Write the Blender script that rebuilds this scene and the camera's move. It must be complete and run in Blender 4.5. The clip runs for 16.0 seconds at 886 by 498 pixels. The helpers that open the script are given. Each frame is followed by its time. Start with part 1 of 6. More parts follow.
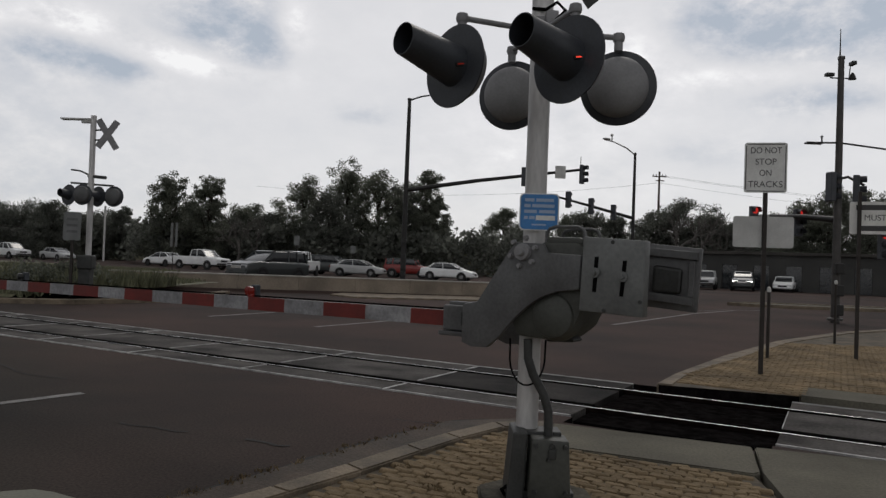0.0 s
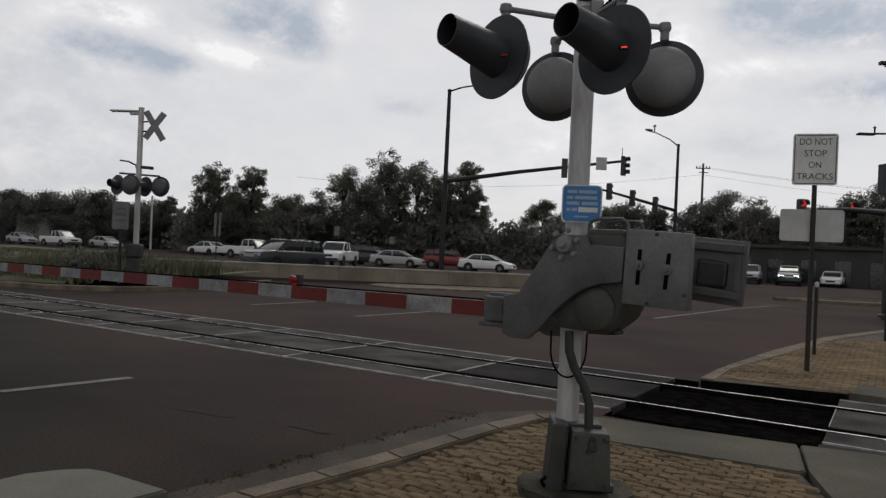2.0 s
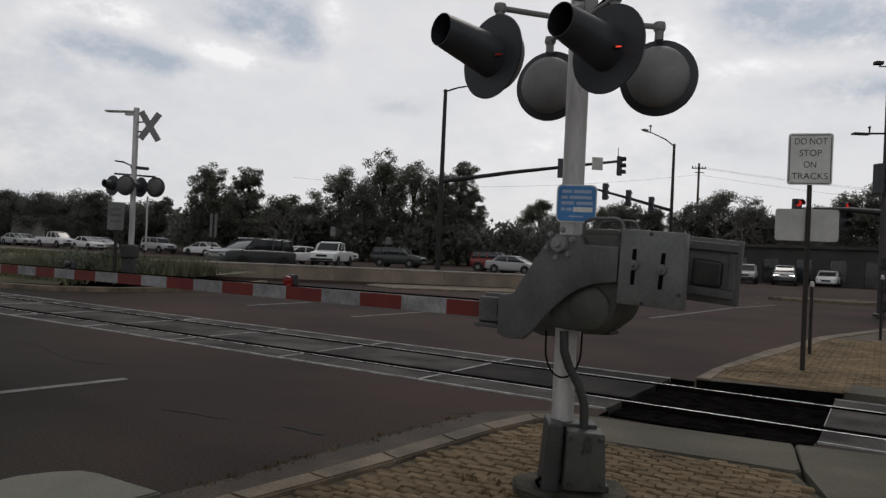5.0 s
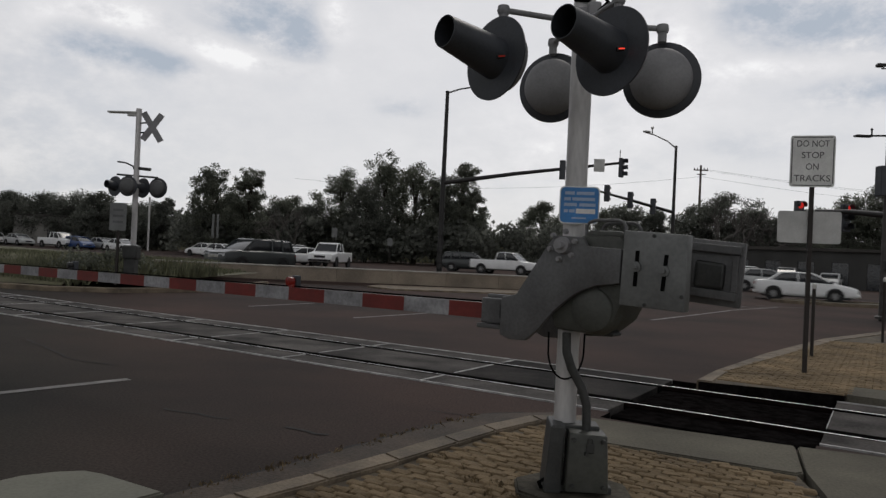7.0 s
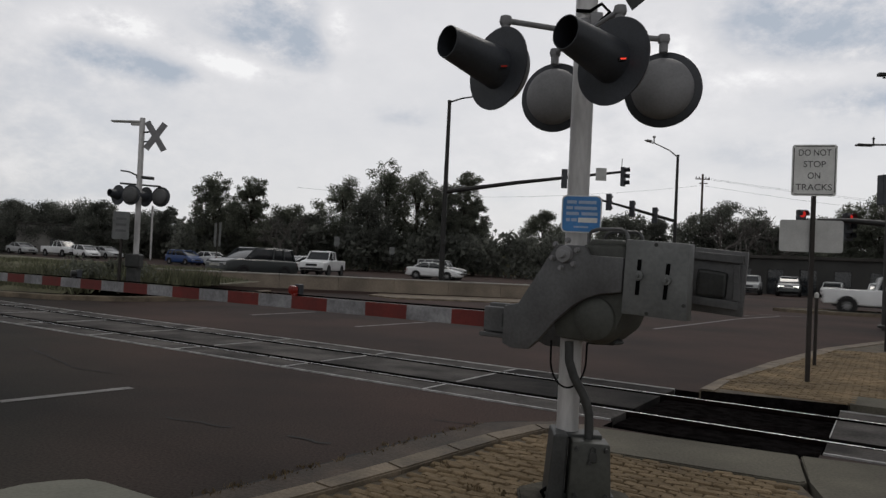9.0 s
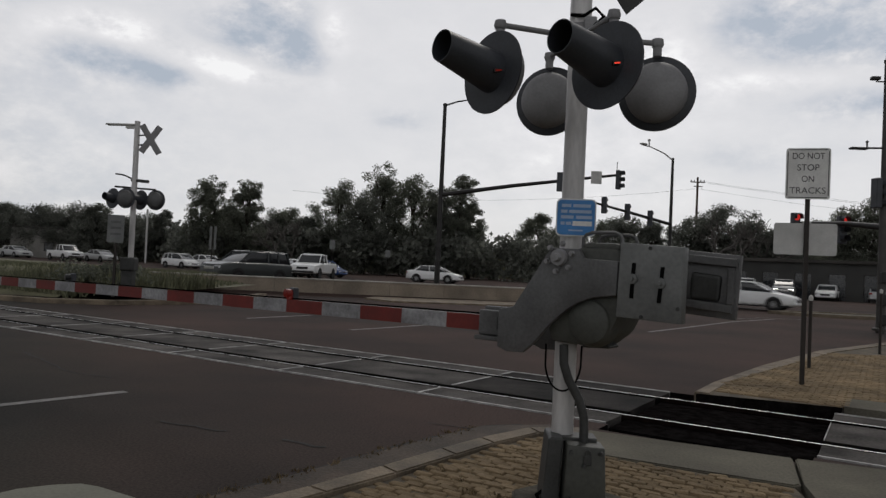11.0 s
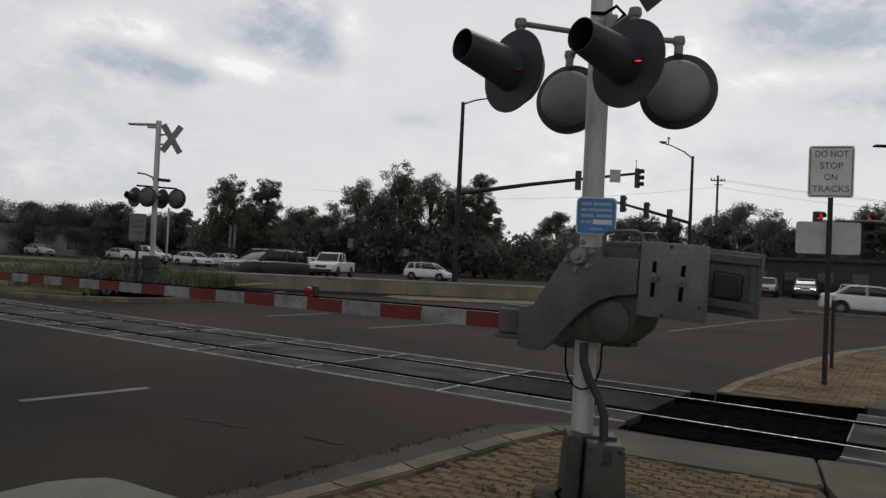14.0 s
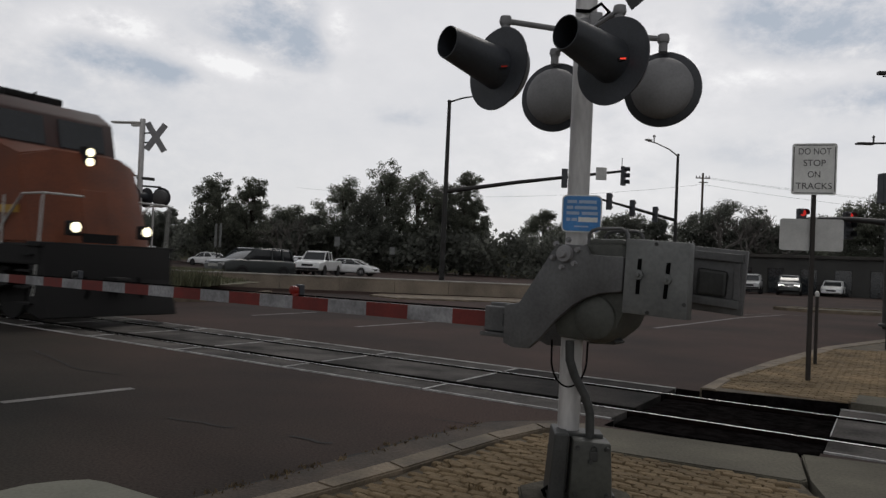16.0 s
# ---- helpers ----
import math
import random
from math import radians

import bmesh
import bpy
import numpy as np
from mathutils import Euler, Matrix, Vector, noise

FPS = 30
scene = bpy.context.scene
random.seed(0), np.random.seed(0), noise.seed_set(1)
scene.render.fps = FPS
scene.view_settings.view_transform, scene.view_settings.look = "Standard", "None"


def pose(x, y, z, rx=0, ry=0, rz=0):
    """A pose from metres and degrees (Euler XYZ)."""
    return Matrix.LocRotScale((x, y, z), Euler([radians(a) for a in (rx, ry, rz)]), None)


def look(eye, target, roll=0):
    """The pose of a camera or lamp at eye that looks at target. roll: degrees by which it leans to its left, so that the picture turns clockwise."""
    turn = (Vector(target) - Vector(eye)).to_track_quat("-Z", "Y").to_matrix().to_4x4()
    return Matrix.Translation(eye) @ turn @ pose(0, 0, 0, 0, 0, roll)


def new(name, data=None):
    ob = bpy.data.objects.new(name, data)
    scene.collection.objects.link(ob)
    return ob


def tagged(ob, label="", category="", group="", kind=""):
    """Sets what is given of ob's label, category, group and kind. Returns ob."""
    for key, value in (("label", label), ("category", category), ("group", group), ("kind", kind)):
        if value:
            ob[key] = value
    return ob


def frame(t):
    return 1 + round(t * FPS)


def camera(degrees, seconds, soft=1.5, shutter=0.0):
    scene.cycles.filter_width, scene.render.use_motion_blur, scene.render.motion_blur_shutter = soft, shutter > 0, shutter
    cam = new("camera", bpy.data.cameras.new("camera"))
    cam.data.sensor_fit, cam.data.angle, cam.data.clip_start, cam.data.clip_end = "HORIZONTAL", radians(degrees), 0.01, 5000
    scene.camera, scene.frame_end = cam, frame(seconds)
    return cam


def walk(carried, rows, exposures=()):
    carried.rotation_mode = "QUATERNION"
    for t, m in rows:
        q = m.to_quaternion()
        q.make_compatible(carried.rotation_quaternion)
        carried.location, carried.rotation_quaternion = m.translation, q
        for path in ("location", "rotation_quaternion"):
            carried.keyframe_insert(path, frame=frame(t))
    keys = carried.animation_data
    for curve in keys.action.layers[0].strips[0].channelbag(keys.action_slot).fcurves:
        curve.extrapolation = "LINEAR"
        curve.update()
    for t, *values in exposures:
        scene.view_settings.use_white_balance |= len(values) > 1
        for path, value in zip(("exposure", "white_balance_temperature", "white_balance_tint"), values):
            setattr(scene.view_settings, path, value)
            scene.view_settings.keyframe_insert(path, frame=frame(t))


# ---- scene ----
cam = camera(64.0, 16.0, soft=1.4, shutter=0.4)
PATH = [
    (0.0, 0.015, 0.021, 1.555, 91.428, -2.228, -0.059),
    (0.5, 0.01, 0.029, 1.551, 90.968, -2.148, 0.086),
    (1.0, 0.002, 0.027, 1.551, 90.616, -2.475, 1.284),
    (1.5, -0.005, 0.014, 1.55, 90.427, -2.491, 2.124),
    (2.0, -0.005, 0.002, 1.552, 90.595, -2.742, 3.036),
    (2.5, 0.003, 0.007, 1.552, 90.515, -2.515, 2.68),
    (3.0, 0.001, 0.01, 1.553, 90.38, -2.486, 2.516),
    (3.5, 0.0, 0.0, 1.55, 90.6, -2.5, 3.0),
    (4.0, 0.007, 0.017, 1.552, 90.631, -2.404, 2.793),
    (6.5, 0.001, 0.011, 1.552, 90.652, -2.912, 2.844),
    (7, -0.002, 0.008, 1.551, 90.733, -2.771, 2.871),
    (7.5, -0.002, 0.003, 1.55, 90.526, -2.858, 3.147),
    (8, -0.003, 0.003, 1.552, 90.732, -2.704, 2.932),
    (8.5, -0.006, -0.004, 1.55, 91.19, -2.792, 3.039),
    (11.0, -0.0, -0.013, 1.553, 91.7, -2.746, 2.683),
    (11.5, -0.0, -0.008, 1.553, 91.627, -2.831, 2.453),
    (12.0, -0.003, -0.026, 1.549, 92.081, -2.53, 2.994),
    (12.5, -0.009, -0.022, 1.55, 91.431, -2.846, 3.269),
    (13.0, -0.013, -0.034, 1.547, 91.17, -2.981, 3.585),
    (13.5, -0.013, -0.033, 1.55, 91.209, -2.885, 3.729),
    (14.0, -0.015, -0.033, 1.549, 91.528, -2.853, 4.098),
    (14.5, -0.015, -0.032, 1.551, 91.577, -2.946, 3.638),
    (15.0, -0.012, -0.029, 1.549, 91.817, -2.749, 3.513),
    (15.5, -0.009, -0.027, 1.552, 91.753, -2.64, 3.379),
    (16.0, -0.007, -0.02, 1.55, 91.423, -2.614, 3.062),
]
walk(cam, [(t, pose(x, y, z, rx, ry, rz)) for t, x, y, z, rx, ry, rz in PATH])

# ---- world, sun, exposure ----
SUN_ELEV, SUN_AZ = 52.0, 20.0
world = bpy.data.worlds.new("overcast_sky")
scene.world = world
world.use_nodes = True
wn, wl = world.node_tree.nodes, world.node_tree.links
wn.clear()


def wnode(kind, **kw):
    n = wn.new(kind)
    for k, v in kw.items():
        if k == "op":
            n.operation = v
        else:
            n.inputs[k].default_value = v
    return n


w_out = wn.new("ShaderNodeOutputWorld")
w_bg = wn.new("ShaderNodeBackground")
w_sky = wn.new("ShaderNodeTexSky")
w_sky.sky_type = "NISHITA"
w_sky.sun_disc = False
w_sky.sun_elevation, w_sky.sun_rotation = radians(SUN_ELEV), radians(SUN_AZ)
w_tc = wn.new("ShaderNodeTexCoord")
w_sep = wn.new("ShaderNodeSeparateXYZ")
wl.new(w_tc.outputs["Generated"], w_sep.inputs[0])
# cloud deck seen in perspective: the ray is projected on a flat layer
w_zp = wnode("ShaderNodeMath", op="ADD")
w_zp.inputs[1].default_value = 0.22
wl.new(w_sep.outputs[2], w_zp.inputs[0])
w_dx, w_dy = wnode("ShaderNodeMath", op="DIVIDE"), wnode("ShaderNodeMath", op="DIVIDE")
wl.new(w_sep.outputs[0], w_dx.inputs[0])
wl.new(w_zp.outputs[0], w_dx.inputs[1])
wl.new(w_sep.outputs[1], w_dy.inputs[0])
wl.new(w_zp.outputs[0], w_dy.inputs[1])
w_cmb = wn.new("ShaderNodeCombineXYZ")
wl.new(w_dx.outputs[0], w_cmb.inputs[0])
wl.new(w_dy.outputs[0], w_cmb.inputs[1])
w_n1 = wn.new("ShaderNodeTexNoise")
w_n1.inputs["Scale"].default_value, w_n1.inputs["Detail"].default_value = 1.6, 7
w_n1.inputs["Roughness"].default_value = 0.55
wl.new(w_cmb.outputs[0], w_n1.inputs["Vector"])
w_n2 = wn.new("ShaderNodeTexNoise")
w_n2.inputs["Scale"].default_value, w_n2.inputs["Detail"].default_value = 13.0, 10
w_n2.inputs["Roughness"].default_value = 0.64
w_map = wn.new("ShaderNodeMapping")
w_map.inputs["Scale"].default_value = (1.0, 1.0, 1.7)
wl.new(w_tc.outputs["Generated"], w_map.inputs[0])
wl.new(w_map.outputs[0], w_n2.inputs["Vector"])


def wmath(op, a, b):
    n = wnode("ShaderNodeMath", op=op)
    for i, v in enumerate((a, b)):
        if isinstance(v, (int, float)):
            n.inputs[i].default_value = v
        else:
            wl.new(v, n.inputs[i])
    return n.outputs[0]


def cloud_bank(az, el, width, height):
    """Weight of a soft cloud bank about a direction: azimuth to the right of +y and elevation, in degrees."""
    c = Vector((math.sin(radians(az)) * math.cos(radians(el)), math.cos(radians(az)) * math.cos(radians(el)), math.sin(radians(el))))
    right = Vector((math.cos(radians(az)), -math.sin(radians(az)), 0))
    up = right.cross(c)
    dots = []
    for axis, size in ((right, width), (up, height)):
        n = wn.new("ShaderNodeVectorMath")
        n.operation = "DOT_PRODUCT"
        wl.new(w_tc.outputs["Generated"], n.inputs[0])
        n.inputs[1].default_value = axis / math.sin(radians(size))
        dots.append((n.outputs["Value"], axis.dot(c) / math.sin(radians(size))))
    q = [wmath("POWER", wmath("SUBTRACT", d, o), 2) for d, o in dots]
    return wmath("EXPONENT", wmath("MULTIPLY", wmath("ADD", q[0], q[1]), -1.0), 0)


banks = None
for az, el, wd, hg, wt in ((-29.7, 14.0, 3.6, 1.3, .42), (-25.0, 13.4, 2.8, 0.8, .36), (-17.3, 18.2, 2.6, 2.6, .62), (-15.0, 16.0, 2.4, 1.3, .5), (-20.3, 17.2, 2.0, 1.4, .3),
                           (-29.0, 16.2, 3.4, 1.2, -.40), (-33.5, 15.0, 1.6, 1.4, -.2), (-21.5, 15.0, 3.4, 1.1, -.26), (-17.5, 14.3, 4.0, 0.8, -.22), (-12.6, 17.5, 1.3, 2.2, -.26), (-36, 5, 12, 7, .16),
                           (23.4, 18.6, 5.5, 2.2, .62), (30, 18.4, 6.0, 2.6, .6), (27.6, 12.8, 3.4, 0.9, .45), (14, 16.5, 5.0, 3.0, -.22), (23, 14.9, 5.0, 1.0, -.18), (8, 9, 9, 4, -.10), (20, 9.5, 6.0, 1.2, .12), (-6.5, 11.8, 2.0, 0.7, .2),
                           (8, 36, 22, 7, .2), (-50, 24, 16, 8, .5), (62, 22, 16, 7, .5)):
    b = wmath("MULTIPLY", cloud_bank(az, el, wd, hg), wt)
    banks = b if banks is None else wmath("ADD", banks, b)
puff = wmath("MULTIPLY", wmath("SUBTRACT", w_n2.outputs[0], 0.5), 3.0)
near_bank = wmath("ADD", wmath("MINIMUM", wmath("MULTIPLY", wmath("ABSOLUTE", banks, 0), 2.4), 1.0), 0.06)
shade = wmath("ADD", wmath("MINIMUM", banks, 0.62), wmath("MULTIPLY", puff, near_bank))
ripple = wmath("MULTIPLY", wmath("SUBTRACT", w_n1.outputs[0], 0.5), 0.16)
w_f = wmath("ADD", wmath("ADD", shade, ripple), 0.27)
w_ramp = wn.new("ShaderNodeValToRGB")
w_ramp.color_ramp.elements[0].position, w_ramp.color_ramp.elements[0].color = 0.0, (0.91, 0.90, 0.895, 1)
w_ramp.color_ramp.elements[1].position, w_ramp.color_ramp.elements[1].color = 1.0, (0.41, 0.455, 0.52, 1)
for pos, col in ((0.14, (0.788, 0.775, 0.782)), (0.27, (0.712, 0.705, 0.716)), (0.42, (0.625, 0.63, 0.656)), (0.70, (0.51, 0.535, 0.585))):
    w_ramp.color_ramp.elements.new(pos).color = (*col, 1)
wl.new(w_f, w_ramp.inputs[0])
# cloud colours laid over a tenth-strength clear sky; the dimming is set below
w_mix = wn.new("ShaderNodeMix")
w_mix.data_type = "RGBA"
w_mix.inputs[0].default_value = 0.93
w_skys = wn.new("ShaderNodeMix")
w_skys.data_type, w_skys.blend_type = "RGBA", "MULTIPLY"
w_skys.inputs[0].default_value = 1.0
wl.new(w_sky.outputs[0], w_skys.inputs[6])
w_skys.inputs[7].default_value = (0.1, 0.1, 0.1, 1)
wl.new(w_skys.outputs[2], w_mix.inputs[6])
wl.new(w_ramp.outputs[0], w_mix.inputs[7])
wl.new(w_mix.outputs[2], w_bg.inputs[0])
# brightness shaped about the view direction: dimmed overhead, with added fill behind
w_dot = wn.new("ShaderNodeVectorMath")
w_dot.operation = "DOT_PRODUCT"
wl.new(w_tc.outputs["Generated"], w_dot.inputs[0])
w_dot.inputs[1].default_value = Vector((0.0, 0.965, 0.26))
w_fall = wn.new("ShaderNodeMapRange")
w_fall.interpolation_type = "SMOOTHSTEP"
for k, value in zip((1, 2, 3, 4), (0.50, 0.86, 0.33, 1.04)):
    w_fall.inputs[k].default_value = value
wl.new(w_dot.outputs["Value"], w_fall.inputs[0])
# extra sky glow low behind, added to lift faces turned to the camera
w_back_fill = wn.new("ShaderNodeMapRange")
w_back_fill.interpolation_type = "SMOOTHSTEP"
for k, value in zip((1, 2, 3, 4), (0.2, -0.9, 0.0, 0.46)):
    w_back_fill.inputs[k].default_value = value
wl.new(w_dot.outputs["Value"], w_back_fill.inputs[0])
wl.new(wmath("ADD", w_fall.outputs[0], w_back_fill.outputs[0]), w_bg.inputs[1])
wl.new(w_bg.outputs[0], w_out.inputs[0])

sun = new("sun", bpy.data.lights.new("sun", "SUN"))
sun.data.energy, sun.data.angle, sun.data.color = 0.5, radians(20), (1.0, 0.95, 0.88)
sun.matrix_world = look((0, 0, 60), (-60 * math.sin(radians(SUN_AZ)) / math.tan(radians(SUN_ELEV)), -60 * math.cos(radians(SUN_AZ)) / math.tan(radians(SUN_ELEV)), 0))
scene.view_settings.exposure = 0.0

# ---- materials ----


def material(name, color, rough=0.7, metal=0.0, vary=0.25, scale=6.0, fine=60.0, bump=0.2, tint=None, random_amount=0.0, spec=0.5, coat=0.0, stretch=None):
    """Principled surface with colour mottled at two scales, roughness wear and fine relief."""
    m = bpy.data.materials.new(name)
    m.use_nodes = True
    nt = m.node_tree
    bsdf = nt.nodes["Principled BSDF"]
    bsdf.inputs["Roughness"].default_value, bsdf.inputs["Metallic"].default_value = rough, metal
    bsdf.inputs["Specular IOR Level"].default_value = spec
    bsdf.inputs["Coat Weight"].default_value = coat
    tc = nt.nodes.new("ShaderNodeTexCoord")
    src = tc.outputs["Object"]
    if stretch:
        mp = nt.nodes.new("ShaderNodeMapping")
        mp.inputs["Scale"].default_value = stretch
        nt.links.new(src, mp.inputs[0])
        src = mp.outputs[0]
    big, small = nt.nodes.new("ShaderNodeTexNoise"), nt.nodes.new("ShaderNodeTexNoise")
    big.inputs["Scale"].default_value, big.inputs["Detail"].default_value = scale, 6
    small.inputs["Scale"].default_value, small.inputs["Detail"].default_value = fine, 3
    for n in (big, small):
        nt.links.new(src, n.inputs["Vector"])
    ramp = nt.nodes.new("ShaderNodeValToRGB")
    e = ramp.color_ramp.elements
    dark = tint if tint else tuple(c * (1 - vary * 1.3) for c in color)
    e[0].position, e[0].color = 0.32, (*dark, 1)
    e[1].position, e[1].color = 0.68, (*[min(1, c * (1 + vary * 0.7)) for c in color], 1)
    nt.links.new(big.outputs[0], ramp.inputs[0])
    grain = nt.nodes.new("ShaderNodeMix")
    grain.data_type, grain.blend_type = "RGBA", "MULTIPLY"
    grain.inputs[0].default_value = min(1.0, vary * 1.6)
    gr = nt.nodes.new("ShaderNodeValToRGB")
    gr.color_ramp.elements[0].position, gr.color_ramp.elements[0].color = 0.3, (0.55, 0.55, 0.55, 1)
    gr.color_ramp.elements[1].position, gr.color_ramp.elements[1].color = 0.62, (1.1, 1.1, 1.1, 1)
    nt.links.new(small.outputs[0], gr.inputs[0])
    nt.links.new(ramp.outputs[0], grain.inputs[6])
    nt.links.new(gr.outputs[0], grain.inputs[7])
    out = grain.outputs[2]
    if random_amount:
        info = nt.nodes.new("ShaderNodeObjectInfo")
        geo = nt.nodes.new("ShaderNodeNewGeometry")
        add = nt.nodes.new("ShaderNodeMath")
        add.operation = "ADD"
        nt.links.new(info.outputs["Random"], add.inputs[0])
        nt.links.new(geo.outputs["Random Per Island"], add.inputs[1])
        fr = nt.nodes.new("ShaderNodeMath")
        fr.operation = "FRACT"
        nt.links.new(add.outputs[0], fr.inputs[0])
        mr = nt.nodes.new("ShaderNodeMapRange")
        mr.inputs[3].default_value, mr.inputs[4].default_value = 1 - random_amount, 1 + random_amount
        nt.links.new(fr.outputs[0], mr.inputs[0])
        hsv = nt.nodes.new("ShaderNodeHueSaturation")
        nt.links.new(mr.outputs[0], hsv.inputs["Value"])
        nt.links.new(out, hsv.inputs["Color"])
        out = hsv.outputs[0]
    nt.links.new(out, bsdf.inputs["Base Color"])
    rr = nt.nodes.new("ShaderNodeMapRange")
    rr.inputs[3].default_value, rr.inputs[4].default_value = max(0.05, rough - 0.12), min(1, rough + 0.12)
    nt.links.new(big.outputs[0], rr.inputs[0])
    nt.links.new(rr.outputs[0], bsdf.inputs["Roughness"])
    if bump:
        bp = nt.nodes.new("ShaderNodeBump")
        bp.inputs["Strength"].default_value, bp.inputs["Distance"].default_value = bump, 0.01
        nt.links.new(small.outputs[0], bp.inputs["Height"])
        nt.links.new(bp.outputs[0], bsdf.inputs["Normal"])
    return m


def glowing(name, color, strength, base=(0.1, 0.01, 0.01)):
    m = material(name, base, 0.25, vary=0.05, bump=0)
    b = m.node_tree.nodes["Principled BSDF"]
    b.inputs["Emission Color"].default_value = (*color, 1)
    b.inputs["Emission Strength"].default_value = strength
    return m


def glass(name, color=(0.03, 0.035, 0.04)):
    m = material(name, color, 0.06, vary=0.1, bump=0, spec=0.8)
    return m


def leafy(name, color, *args, **kw):
    """A leaf surface that also lets light through."""
    m = material(name, color, *args, **kw)
    nt = m.node_tree
    bsdf, out = nt.nodes["Principled BSDF"], nt.nodes["Material Output"]
    tl, mx = nt.nodes.new("ShaderNodeBsdfTranslucent"), nt.nodes.new("ShaderNodeMixShader")
    nt.links.new(bsdf.inputs["Base Color"].links[0].from_socket, tl.inputs["Color"])
    mx.inputs[0].default_value = 0.6
    nt.links.new(bsdf.outputs[0], mx.inputs[1])
    nt.links.new(tl.outputs[0], mx.inputs[2])
    nt.links.new(mx.outputs[0], out.inputs["Surface"])
    return m


def worn_zone(m):
    """Greyer resurfaced asphalt on the near approach; the older reddish surface elsewhere."""
    nt = m.node_tree
    bsdf = nt.nodes["Principled BSDF"]
    src = bsdf.inputs["Base Color"].links[0].from_socket
    tc, wob = nt.nodes.new("ShaderNodeTexCoord"), nt.nodes.new("ShaderNodeTexNoise")
    wob.inputs["Scale"].default_value, wob.inputs["Detail"].default_value = 0.5, 5
    nt.links.new(tc.outputs["Object"], wob.inputs["Vector"])
    dot = nt.nodes.new("ShaderNodeVectorMath")
    dot.operation = "DOT_PRODUCT"
    dot.inputs[1].default_value = (0.5, 0.35, 0.0)
    nt.links.new(tc.outputs["Object"], dot.inputs[0])
    add = nt.nodes.new("ShaderNodeMath")
    add.operation = "MULTIPLY_ADD"
    add.inputs[1].default_value = 3.0
    nt.links.new(wob.outputs[0], add.inputs[0])
    nt.links.new(dot.outputs["Value"], add.inputs[2])
    ramp = nt.nodes.new("ShaderNodeValToRGB")
    e = ramp.color_ramp.elements
    e[0].position, e[0].color = 0.0, (0.76, 0.88, 0.86, 1)
    e[1].position, e[1].color = 1.0, (1.10, 1.03, 1.03, 1)
    rng_map = nt.nodes.new("ShaderNodeMapRange")
    rng_map.inputs[1].default_value, rng_map.inputs[2].default_value = 1.6, 3.6
    nt.links.new(add.outputs[0], rng_map.inputs[0])
    nt.links.new(rng_map.outputs[0], ramp.inputs[0])
    mix = nt.nodes.new("ShaderNodeMix")
    mix.data_type, mix.blend_type = "RGBA", "MULTIPLY"
    mix.inputs[0].default_value = 1.0
    nt.links.new(src, mix.inputs[6])
    nt.links.new(ramp.outputs[0], mix.inputs[7])
    nt.links.new(mix.outputs[2], bsdf.inputs["Base Color"])


M = {}
M["asphalt"] = material("asphalt", (0.061, 0.044, 0.038), 0.92, vary=0.55, scale=0.22, fine=45, bump=0.12, tint=(0.035, 0.030, 0.028), spec=0.1)
worn_zone(M["asphalt"])
M["asphalt_patch"] = material("asphalt_patch", (0.030, 0.026, 0.025), 0.9, vary=0.3, scale=1.5, fine=50, bump=0.5)
M["gutter"] = material("gutter_concrete", (0.074, 0.056, 0.042), 0.9, vary=0.5, scale=1.6, fine=40, bump=0.5)
M["tar"] = material("road_tar", (0.016, 0.014, 0.014), 0.9, vary=0.3, scale=5, bump=0.3)
M["road_paint"] = material("road_paint", (0.21, 0.20, 0.19), 0.7, vary=0.5, scale=3, fine=30, bump=0.3, tint=(0.1, 0.095, 0.09))
M["panel"] = material("crossing_panel_concrete", (0.106, 0.098, 0.092), 0.9, vary=0.55, scale=1.2, fine=30, bump=0.4, random_amount=0.15, spec=0.12)
M["panel_oily"] = material("oil_stained_panel", (0.036, 0.033, 0.031), 0.9, vary=0.6, scale=1.6, fine=30, bump=0.4, spec=0.1)
M["steel_edge"] = material("worn_steel_edge", (0.48, 0.47, 0.46), 0.65, 0.1, vary=0.4, scale=4, bump=0.2)
M["rail"] = material("polished_rail", (0.62, 0.61, 0.60), 0.28, 1.0, vary=0.15, scale=3, bump=0.05)
M["rail_side"] = material("rusty_rail_side", (0.014, 0.010, 0.009), 0.95, 0.0, vary=0.4, scale=6, bump=0.4, spec=0.0)
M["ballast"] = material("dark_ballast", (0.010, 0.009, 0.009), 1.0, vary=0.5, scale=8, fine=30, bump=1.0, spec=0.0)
M["concrete"] = material("concrete_walk", (0.145, 0.135, 0.108), 0.9, vary=0.3, scale=0.9, fine=40, bump=0.35, spec=0.12)
M["footing"] = material("stained_footing_concrete", (0.085, 0.078, 0.062), 0.9, vary=0.45, scale=4, fine=40, bump=0.4, spec=0.12)
M["apron"] = material("apron_concrete", (0.175, 0.175, 0.14), 0.85, vary=0.2, scale=1.2, fine=40, bump=0.3)
M["kerb"] = material("kerb_concrete", (0.19, 0.152, 0.108), 0.85, vary=0.35, scale=2.5, fine=40, bump=0.4, random_amount=0.1)
M["bed"] = material("paver_bed", (0.11, 0.088, 0.06), 0.95, vary=0.4, scale=3, fine=30, bump=0.5)
M["paver"] = material("tan_paver", (0.235, 0.176, 0.108), 0.85, vary=0.3, scale=1.1, fine=60, bump=0.6, random_amount=0.16, spec=0.12)
M["pole"] = material("weathered_aluminium_paint", (0.62, 0.61, 0.60), 0.5, 0.25, vary=0.18, scale=3, fine=40, bump=0.1, stretch=(1, 1, 0.25))
M["grey"] = material("grey_mechanism_paint", (0.112, 0.113, 0.114), 0.5, 0.1, vary=0.25, scale=4, fine=50, bump=0.12)
